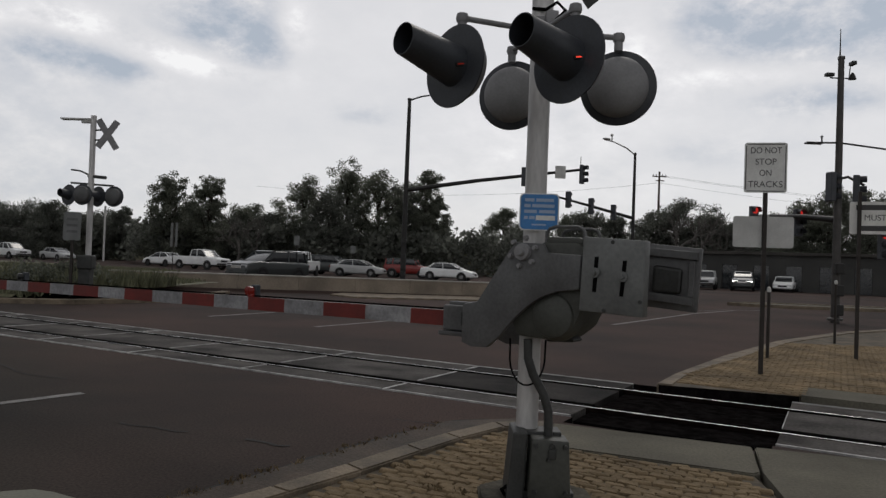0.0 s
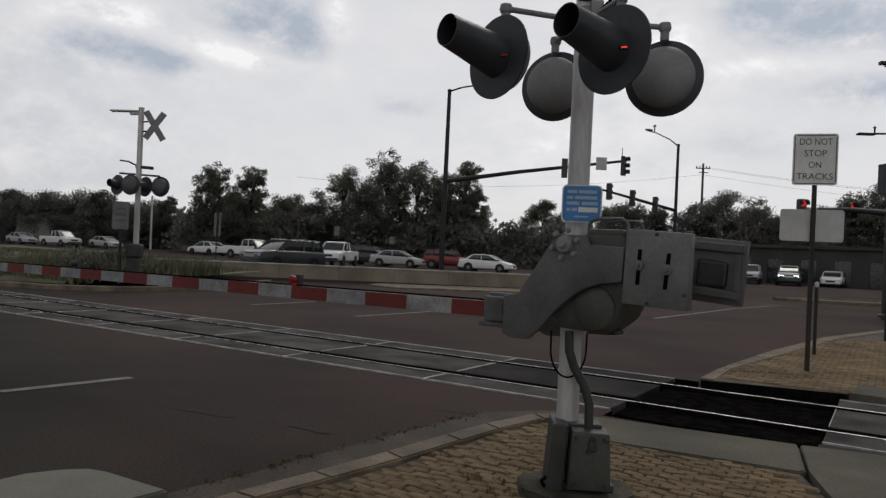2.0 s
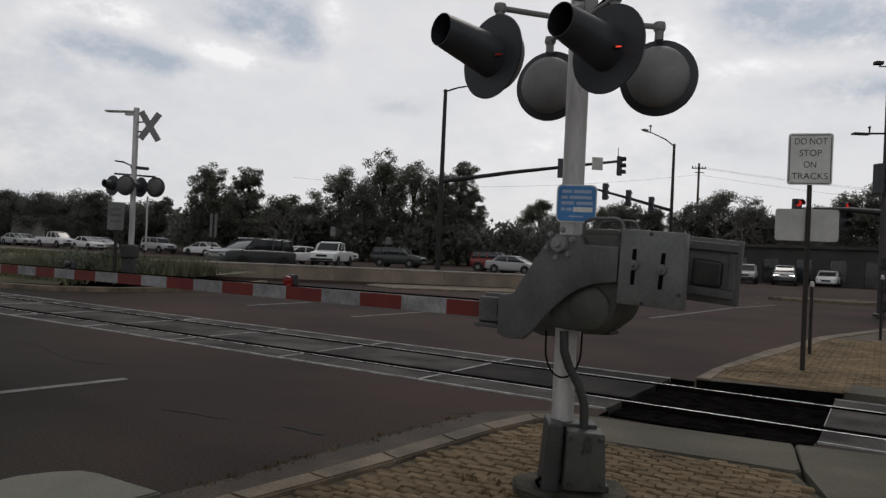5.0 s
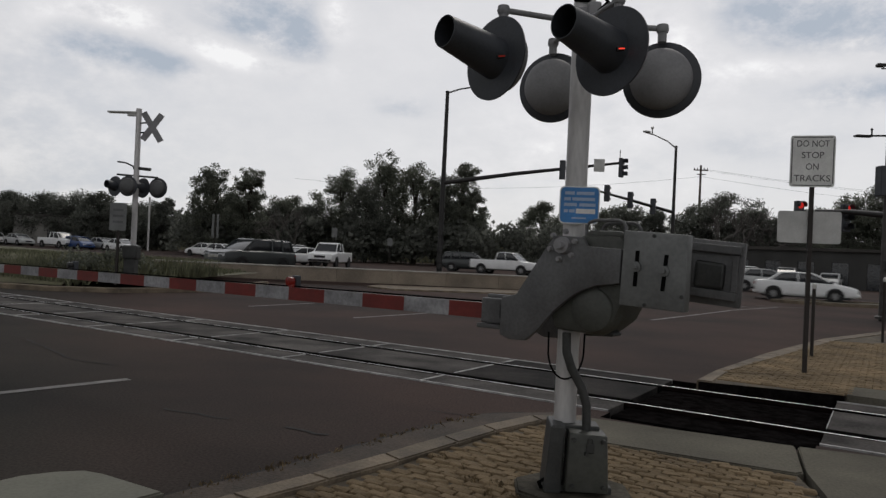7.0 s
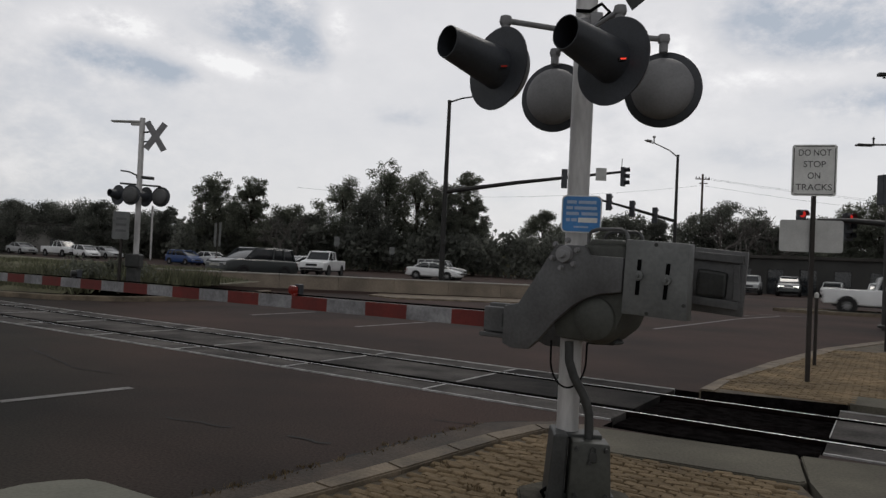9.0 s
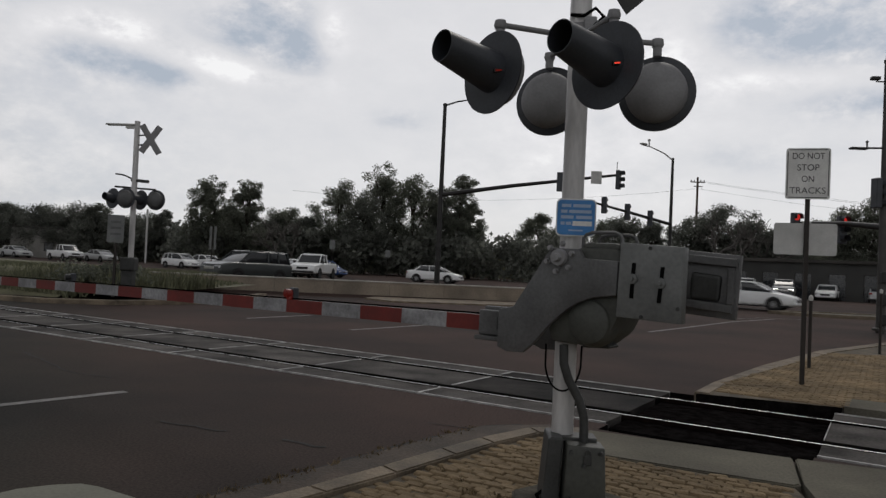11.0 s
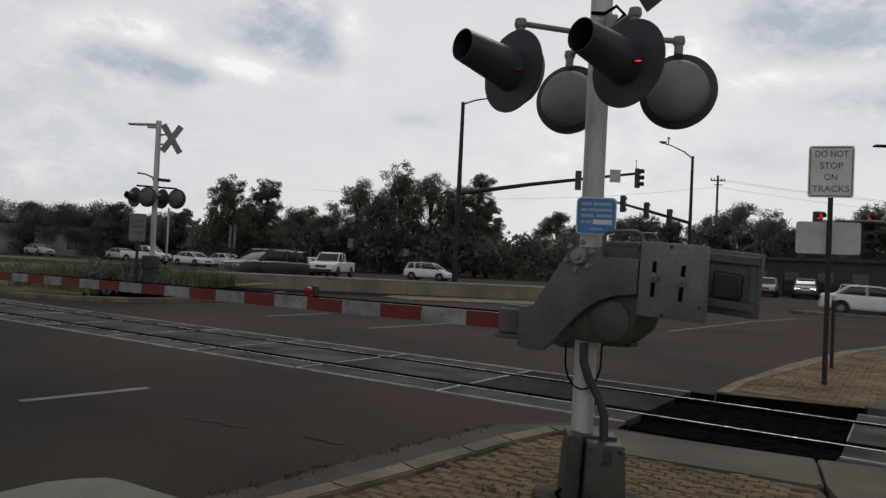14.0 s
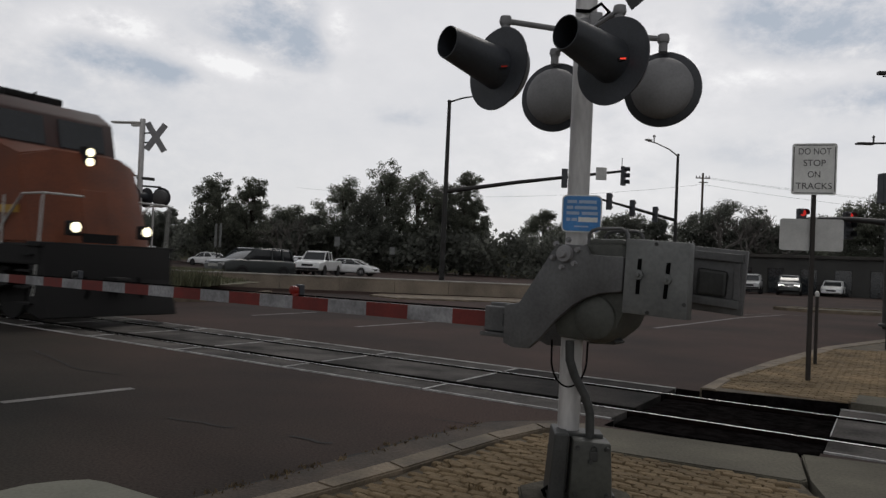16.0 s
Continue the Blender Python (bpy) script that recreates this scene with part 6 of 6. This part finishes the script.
def between(rows, t):
    """Smooth value between (t, value) rows, with no overshoot."""
    ts, vs = [r[0] for r in rows], [r[1] for r in rows]
    if t <= ts[0]:
        return vs[0]
    if t >= ts[-1]:
        return vs[-1]
    i = int(np.searchsorted(ts, t))
    d = [(vs[k + 1] - vs[k]) / (ts[k + 1] - ts[k]) for k in range(len(ts) - 1)]

    def slope(k):
        if k == 0 or k == len(ts) - 1:
            return d[0] if k == 0 else d[-1]
        return 0.0 if d[k - 1] * d[k] <= 0 else 2 * d[k - 1] * d[k] / (d[k - 1] + d[k])

    h = ts[i] - ts[i - 1]
    u = (t - ts[i - 1]) / h
    return (vs[i - 1] * (2 * u ** 3 - 3 * u * u + 1) + h * slope(i - 1) * (u ** 3 - 2 * u * u + u) + vs[i] * (-2 * u ** 3 + 3 * u * u) + h * slope(i) * (u ** 3 - u * u))


def drive(car, place, heading0=None, turning=True):
    """Keys a vehicle along place(t), nose first, and turns its wheels by the way it has gone."""
    ob, wheels, r = car
    rows, gone, prev = [], 0.0, None
    head = heading0
    spin = []
    for k in range(0, 481):
        t = k / 30
        p = place(t)
        if prev is not None:
            d = p - prev
            gone += d.length
            if turning and d.length > 0.02:
                a = math.degrees(math.atan2(d.y, d.x))
                if head is not None:
                    a = head + ((a - head + 180) % 360 - 180)
                    a = head + max(-4, min(4, a - head))
                head = a
        prev = p
        if k % 5 == 0:
            rows.append((t, p, head))
        spin.append((t, gone))
    if rows[0][2] is None:
        first = next((h for _, _, h in rows if h is not None), 0.0)
        rows = [(t, p, first if h is None else h) for t, p, h in rows]
    walk(ob, [(t, pose(p.x, p.y, gz(p.x, p.y) + 0.01, 0, 0, h)) for t, p, h in rows])
    keys, last = [], None
    for t, g in spin:
        if last is None or g - last > r * 0.9 or t == spin[-1][0]:
            keys.append((t, g))
            last = g
    keys = [(0.0, 0.0)] + keys[1:]
    if len(keys) > 1 and keys[-1][1] > 0.05:
        still = []
        for (t0, g0), (t1, g1) in zip(keys, keys[1:]):
            still.append((t0, g0))
            if t1 - t0 > 0.5:
                still.append((t1 - 0.1, g0))
        keys = still + [keys[-1]]
        for w in wheels:
            at = w.matrix_basis.translation.copy()
            walk(w, [(t, Matrix.Translation(at) @ Matrix.Rotation(g / r, 4, "Y")) for t, g in keys])


traffic = []


def lane_car(style, paint_key, label, category, rows, lat=(0.0, 0.0), **kw):
    car = vehicle(category.replace(" ", "_"), style, paint_key, pose(0, 0, 0), label, category, **kw)

    def place(t):
        s = between(rows, t)
        p, q = on_lane(s), on_lane(s + 0.5)
        d = (q - p).normalized()
        side = lat[0] + (lat[1] - lat[0]) * smooth((s - 2) / 16)
        return p + Vector((-d.y, d.x)) * side

    traffic.append((car, place, None, True))


def free_car(style, paint_key, label, category, rows, heading, turning=False, **kw):
    car = vehicle(category.replace(" ", "_"), style, paint_key, pose(0, 0, 0), label, category, **kw)
    xs, ys = [(r[0], r[1]) for r in rows], [(r[0], r[2]) for r in rows]
    traffic.append((car, lambda t: Vector((between(xs, t), between(ys, t))), heading, turning))


def parked(style, paint_key, label, category, x, y, heading, **kw):
    vehicle(category.replace(" ", "_"), style, paint_key, pose(x, y, gz(x, y) + 0.01, 0, 0, heading), label, category, **kw)


lane_car("sedan", "car_white", "white sedan driving off from the light", "car", [(0, -3.2), (2.8, -3.2), (3.5, -1.8), (4.2, 0.3), (5.4, 8.5), (6.6, 21.5), (6.8, 23.9), (7.0, 26.4), (7.2, 28.4), (8.2, 39), (16, 120)])
lane_car("boxy", "car_red", "red off-road vehicle with a dark hard top", "car", [(0, -7.4), (4.2, -7.0), (5.5, 1), (6.6, 11), (7.6, 24.0), (7.8, 25.9), (8.0, 27.9), (8.4, 32), (16, 110)], (3.4, 0.5), two_tone="car_dark")
lane_car("suv", "car_dark", "dark grey sport utility vehicle in traffic", "car", [(0, -15.3), (3.6, -15.2), (4.2, -14.0), (6.0, -9), (7.0, -5.2), (7.5, -1.0), (8.0, 3.2), (10, 27), (16, 90)], (3.4, 0.5))
lane_car("pickup", "car_white", "white crew-cab pickup truck in traffic", "pickup truck", [(0, -28), (3, -26), (4.5, -20.5), (6.3, -8.7), (7.0, -1.4), (8.4, 23), (8.7, 26.7), (9.3, 33), (16, 105)])
lane_car("sedan", "car_white", "white sedan with dark windows in traffic", "car", [(0, -110), (8.0, -19), (8.5, -13.3), (8.7, -11.4), (9.6, 0.5), (11.1, 25.2), (11.4, 28.3), (16, 75)])
lane_car("boxy", "car_silver", "silver sport utility vehicle in traffic", "car", [(0, -98), (7.5, -19), (8.0, -14.2), (8.5, -11), (8.7, -10), (9.6, -3.5), (10.5, 5.5), (12.0, 25.0), (12.3, 27.8), (16, 65)], (3.4, 3.4))
lane_car("sedan", "car_white", "white coupe with dark windows in traffic", "car", [(0, -118), (10.0, -17), (10.8, -9.4), (11.0, -7.4), (11.4, -4.6), (11.8, -0.4), (13.5, 24.2), (13.8, 26.7), (16, 48)])
lane_car("hatch", "car_blue", "blue compact car in traffic", "car", [(0, -124), (11.0, -18), (11.4, -14.6), (11.8, -11.4), (12.2, -8.3), (12.6, -4.6), (13.0, 0.2), (14.6, 23.7), (15.0, 27.4), (16, 37)])
lane_car("hatch", "car_white", "white hatchback in traffic", "car", [(0, -140), (13.0, -18), (13.4, -14.5), (13.8, -11.6), (14.2, -7.4), (14.6, -3.9), (15.0, 0.0), (16, 11)])
lane_car("sedan", "car_silver", "pale sedan passing quickly", "car", [(0, -260), (14.0, -28), (15.0, -9.6), (15.2, -5.4), (15.4, -0.6), (16, 12)], (3.2, 0))
lane_car("sedan", "car_white", "white sedan coming up the street", "car", [(0, -180), (15.0, -27), (15.7, -19.5), (16, -15.6)])
free_car("sedan", "car_silver", "silver sedan waiting and turning off", "car", [(0, -7.3, 62.0), (3.0, -7.2, 62.0), (3.5, -5.4, 61.7), (4.2, -2.4, 61.2), (5.5, 7, 56.5), (7.0, 18.4, 46.8), (7.4, 21.8, 47.2), (7.8, 24.2, 48.2), (8.4, 26.8, 50), (9.5, 31, 56), (16, 62, 120)], -8, True)
free_car("suv", "car_dark", "dark grey sport utility vehicle waiting at the lights", "car", [(0, -10.1, 41.4), (2.0, -11.2, 39.8), (4.0, -12.2, 38.5), (6.0, -12.4, 38.2), (16, -12.55, 38.1)], 238)
free_car("pickup", "car_white", "white pickup truck waiting behind a dark vehicle", "pickup truck", [(0, -11.0, 54.4), (6.3, -11.2, 54.0), (8.5, -11.8, 53.3), (10.5, -12.2, 52.9), (16, -12.2, 52.9)], 266)
free_car("pickup", "car_white", "white pickup truck on the far street", "pickup truck", [(0, -50.5, 82.6), (10.4, -50.0, 82.3), (11.5, -45.5, 79.0), (12.5, -40.0, 76.0), (16, -36.5, 74.8)], -28, True)
parked("sedan", "car_silver", "silver sedan waiting beyond the grass", "car", -45.2, 83.4, -30)
parked("sedan", "car_white", "white sedan waiting beyond the grass", "car", -29.3, 74.6, 150)
parked("sedan", "car_white", "white sedan standing in the queue", "car", -14.9, 57.9, 235)
parked("sedan", "car_silver", "silver sedan standing far off", "car", -57.5, 86.0, -30)
parked("suv", "car_dark", "dark vehicle with lit headlights at the lights", "car", 27.8, 65.5, 246, lights=True)
parked("boxy", "car_silver", "silver van at the lights", "car", 24.4, 65.6, 246)
parked("sedan", "car_white", "white sedan at the lights", "car", 32.6, 67.5, 240)

# ---- locomotive ----
loco = thing("locomotive", pose(0, 0, 0), "orange and black diesel locomotive with lit headlights", "locomotive")


def lp(name, bm, mat, parent=None, label="", smooth=False):
    return part(name, bm, M[mat], parent or loco, label, smooth)


bm = bmesh.new()
box(bm, (-10.4, 0, 1.42), (20.6, 2.9, 0.42), bevel=0.04)
box(bm, (-0.25, 0, 1.62), (0.5, 3.0, 0.1), bevel=0.02)
frame_ob = lp("frame", bm, "loco_black", label="black frame and walkway")
bm = bmesh.new()
plate(bm, [(0.0, 1.65), (0.05, 0.95), (0.32, 0.22), (0.0, 0.18), (-0.5, 0.3), (-0.5, 1.6)], -1.42, 1.42, bevel=0.02)
lp("pilot", bm, "loco_black", label="black pilot plow", smooth=True)
bm = bmesh.new()
box(bm, (0.2, 0, 0.86), (0.55, 0.34, 0.3), bevel=0.04)
lp("coupler", bm, "loco_black")
# wide nose: faceted plan
bm = bmesh.new()
plan = [(-0.42, 0.78), (-0.42, -0.78), (-0.66, -1.36), (-2.7, -1.52), (-2.7, 1.52), (-0.66, 1.36)]
lo = [bm.verts.new((x, y, 1.64)) for x, y in plan]
hi = [bm.verts.new((x - (0.66 if i in (0, 1) else (0.72 if i in (2, 5) else 0.0)), y * 0.97, 3.64 if i in (0, 1) else (3.46 if i in (2, 5) else 3.92))) for i, (x, y) in enumerate(plan)]
for i in range(6):
    bm.faces.new((lo[i], lo[(i + 1) % 6], hi[(i + 1) % 6], hi[i]))
bm.faces.new(hi)
bm.faces.new(lo[::-1])
bmesh.ops.bevel(bm, geom=list(bm.edges), offset=0.04, segments=2, affect="EDGES")
nose = lp("nose", bm, "orange", label="orange safety-cab nose", smooth=True)
bm = bmesh.new()
box(bm, (-0.66, 0, 2.3), (0.06, 0.62, 1.1), bevel=0.01)
bmesh.ops.rotate(bm, verts=bm.verts, cent=(-0.66, 0, 2.3), matrix=Matrix.Rotation(radians(-18.3), 3, "Y"))
lp("nose_door", bm, "orange", nose)
bm = bmesh.new()
plate(bm, [(-5.4, 1.64), (-2.5, 1.64), (-2.5, 3.80), (-2.74, 4.66), (-3.3, 4.98), (-5.4, 5.12)], -1.57, 1.57, bevel=0.06)
cab = lp("cab", bm, "loco_roof", label="dark cab with raked windscreens", smooth=True)
bm = bmesh.new()
box(bm, (-3.95, 0, 2.70), (2.86, 3.16, 2.04), bevel=0.03)
lp("cab_side", bm, "orange", cab, "orange cab side")
for y in (-0.72, 0.72):
    bm = bmesh.new()
    plate(bm, [(-2.535, 3.90), (-2.50, 3.90), (-2.69, 4.56), (-2.725, 4.56)], y - 0.55, y + 0.55)
    lp("windscreen", bm, "car_glass", cab, "dark windscreen")
for y in (-1.582, 1.582):
    bm = bmesh.new()
    box(bm, (-3.4, y, 4.2), (0.75, 0.02, 0.5), bevel=0.008)
    box(bm, (-4.4, y, 4.2), (0.7, 0.02, 0.5), bevel=0.008)
    lp("side_window", bm, "car_glass", cab)
bm = bmesh.new()
box(bm, (-12.75, 0, 3.05), (14.7, 1.9, 2.8), bevel=0.12)
box(bm, (-17.5, 0, 4.2), (4.6, 2.9, 0.8), bevel=0.1)
lp("long_hood", bm, "orange", label="orange engine hood", smooth=True)
bm = bmesh.new()
box(bm, (-12.4, 0, 4.5), (15.0, 1.5, 0.16), bevel=0.04)
for x in (-7, -9.5, -12):
    box(bm, (x, 0, 4.62), (1.4, 1.2, 0.2), bevel=0.04)
lp("hood_roof", bm, "loco_black")
bm = bmesh.new()
box(bm, (-4.6, 0, 5.18), (1.4, 1.9, 0.2), bevel=0.05)
box(bm, (-3.9, -0.4, 5.14), (0.6, 0.4, 0.16), bevel=0.04)
tube(bm, [(-3.8, 0.2, 4.95), (-3.8, 0.2, 5.3)], 0.03, 8)
lp("roof_gear", bm, "loco_black", cab)
for y in (-1.46, 1.46):
    bm = bmesh.new()
    box(bm, (-3.95, y * 1.087, 1.95), (2.6, 0.012, 0.1))
    box(bm, (-3.95, y * 1.087, 3.55), (2.6, 0.012, 0.08))
    lp("stripe", bm, "loco_yellow", cab, "yellow stripe")
for y, z in ((0.0, 3.455), (0.0, 3.665)):
    bm = bmesh.new()
    lathe(bm, [(0, 0.03), (0.075, 0.025), (0.09, 0.0)], facing((-0.995, y, z), (1, 0, 0)), 18)
    lp("headlight", bm, "white_lamp", nose, "lit round headlight")
bm = bmesh.new()
box(bm, (-1.09, 0, 3.56), (0.18, 0.3, 0.46), bevel=0.02)
lp("headlight_housing", bm, "loco_black", nose)
for y in (-0.80, 0.80):
    bm = bmesh.new()
    box(bm, (-0.12, y, 1.97), (0.2, 0.26, 0.3), bevel=0.03)
    dl = lp("ditch_light", bm, "loco_black")
    bm = bmesh.new()
    lathe(bm, [(0, 0.025), (0.09, 0.02), (0.105, 0.0)], facing((-0.018, y, 1.99), (1, 0, 0)), 18)
    lp("lens", bm, "white_lamp", dl, "lit round ditch light")
for y in (-1.42, 1.42):
    bm = bmesh.new()
    tube(bm, [(-0.1, y * 0.45, 2.62), (-0.12, y * 0.98, 2.62), (-0.15, y, 2.55), (-0.2, y, 1.6), (-0.3, y, 0.6)], 0.022, 8)
    tube(bm, [(-0.12, y * 0.98, 2.62), (-0.9, y, 2.62), (-1.5, y * 1.02, 2.05), (-1.9, y * 1.02, 1.7)], 0.022, 8)
    tube(bm, [(-1.55, y * 1.02, 2.6), (-1.55, y * 1.02, 1.6)], 0.02, 8)
    lp("handrail", bm, "sign_back", label="pale steel handrail")
    for k in range(4):
        bm = bmesh.new()
        box(bm, (-0.55, y * 0.96, 0.45 + 0.32 * k), (0.55, 0.3, 0.04))
        lp("step", bm, "loco_black")
    bm = bmesh.new()
    for k in range(9):
        x = -5.5 - 1.6 * k
        tube(bm, [(x, y, 1.6), (x, y, 2.65)], 0.018, 6)
    tube(bm, [(-5.0, y, 2.65), (-18.5, y, 2.65)], 0.018, 6)
    lp("walkway_rail", bm, "sign_back")
for tx in (-4.0, -16.8):
    bm = bmesh.new()
    for y in (-1.15, 1.15):
        plate(bm, [(tx - 2.3, 0.75), (tx - 2.1, 1.05), (tx + 2.1, 1.05), (tx + 2.3, 0.75), (tx + 1.0, 0.55), (tx - 1.0, 0.55)], y - 0.08, y + 0.08, bevel=0.02)
    box(bm, (tx, 0, 0.95), (3.8, 2.0, 0.4), bevel=0.03)
    truck = lp("bogie", bm, "loco_black", label="black bogie with leaf gear")
    for dx in (-1.75, 0, 1.75):
        bm = bmesh.new()
        for y in (-0.76, 0.76):
            lathe(bm, [(0, -0.06), (0.48, -0.06), (0.52, -0.06), (0.53, 0.06), (0, 0.06)], Matrix.Translation((0, y, 0)) @ Matrix.Rotation(radians(90), 4, "X"), 28)
        tube(bm, [(0, -0.8, 0), (0, 0.8, 0)], 0.09, 10)
        ws = lp("wheelset", bm, "loco_black", truck)
        ws.matrix_basis = pose(tx + dx, 0, 0.54)
for y in (-1, 1):
    bm = bmesh.new()
    for x, z, w2, h2 in ((-2.9, 2.75, 0.7, 0.3), (-3.75, 2.75, 0.7, 0.3)):
        box(bm, (x, y * 1.587, z), (w2, 0.01, h2), bevel=0.004)
    lp("cab_lettering", bm, "loco_black", cab, "dark unreadable lettering bars")
    bm = bmesh.new()
    box(bm, (-1.5, y * 1.415, 2.32), (0.8, 0.03, 0.16), rz=-y * 4.5)
    lp("nose_stripe", bm, "loco_yellow", nose, "yellow nose stripe")
bm = bmesh.new()
box(bm, (-0.463, 0, 1.78), (0.05, 0.8, 0.22))
lp("nose_base", bm, "loco_black", nose)
bm = bmesh.new()
box(bm, (-10.4, 0, 0.85), (5.2, 2.7, 0.9), bevel=0.15)
lp("fuel_tank", bm, "loco_black")
for y in (-1.2, 1.2):
    bm = bmesh.new()
    tube(bm, [(0.05, y * 0.5, 1.0), (0.2, y * 0.5, 0.7), (0.15, y * 0.55, 0.45)], 0.03, 8)
    lp("air_hose", bm, "black_matt")
wheelsets = [o for o in loco.children_recursive if o.name.startswith("wheelset")]
LOCO_TURN = math.degrees(math.atan2(U.y, U.x))


def loco_pose(t):
    p = uv(-8.45 - 12.3 * (16.0 - t), GAUGE / 2, 0.012)
    return pose(p.x, p.y, p.z, 0, 0, LOCO_TURN)


# ---- pavers ----
def paver_mesh(seed):
    rng = np.random.default_rng(seed)
    bm = bmesh.new()
    box(bm, (0, 0, 0), (0.144, 0.071, 0.05), bevel=0.019)
    for v in bm.verts:
        v.co += Vector(rng.normal(0, 0.0022, 3))
    return mesh_of(bm, "brick", M["paver"], True)


pavers = [paver_mesh(k) for k in range(6)]
turn = math.degrees(math.atan2(U.y, U.x))
rng = np.random.default_rng(4)
spots = []
for j in range(-116, 78):
    for i in range(-76, 76):
        u, v = i * 0.150 + (0.075 if j % 2 else 0), j * 0.076 - 3.0
        p = uv(u, v)
        if inside(p.x, p.y, ISLAND) and p.y > 3.0 and -2.2 < p.x < 2.6:
            if all(inside(p.x + dx, p.y + dy, ISLAND) for dx, dy in ((0.06, 0), (-0.06, 0), (0, 0.05), (0, -0.05))):
                spots.append((p.x, p.y))
spots.sort(key=lambda q: abs(q[0] - 0.5) * 0.6 + abs(q[1] - 4.9))
loose = []
for n, (x, y) in enumerate(spots):
    z = 0.077 + rng.normal(0, 0.0055)
    m = pose(x, y, z, rng.normal(0, 2.2), rng.normal(0, 1.8), turn + rng.normal(0, 2.5))
    if n < 300:
        o = new("brick", pavers[n % 6])
        o.parent, o.matrix_basis = near_island, m
    else:
        loose.append(m)


def scatter(name, parent, poses, label):
    """Many pavers joined into one mesh."""
    vs, fs, base = [], [], 0
    src = [([v.co.copy() for v in me.vertices], [tuple(p.vertices) for p in me.polygons]) for me in pavers]
    for k, m in enumerate(poses):
        v, f = src[k % 6]
        vs += [m @ c for c in v]
        fs += [tuple(i + base for i in q) for q in f]
        base += len(v)
    me = bpy.data.meshes.new(name)
    me.from_pydata(vs, [], fs)
    me.materials.append(M["paver"])
    o = new(name, me)
    o.parent = parent
    tagged(o, label, kind="stuff")


scatter("bricks", near_island, loose, "tan pavers of the corner")
far_spots = []
for j in range(0, 110):
    for i in range(-30, 70):
        u, v = i * 0.19 + 1.0 + (0.095 if j % 2 else 0), j * 0.097 + 2.2
        p = uv(u, v)
        if inside(p.x, p.y, F_POLY) and p.x < 10.5 and p.y < 16.5:
            far_spots.append(pose(p.x, p.y, gz(p.x, p.y) + 0.078 + rng.normal(0, 0.003), rng.normal(0, 1), rng.normal(0, 1), turn + rng.normal(0, 2)) @ Matrix.Diagonal((1.27, 1.27, 1.0, 1.0)))
scatter("bricks", far_island, far_spots, "tan pavers of the far corner")


def motions():
    for car, place, heading, turning in traffic:
        drive(car, place, heading, turning)
    walk(loco, [(t, loco_pose(t)) for t in (0.0, 4.0, 8.0, 12.0, 14.0, 15.0, 15.5, 16.0)])
    for ws in wheelsets:
        at = ws.matrix_basis.translation.copy()
        walk(ws, [(k / 15, Matrix.Translation(at) @ Matrix.Rotation(12.3 * k / 15 / 0.53, 4, "Y")) for k in range(0, 241)])


motions()
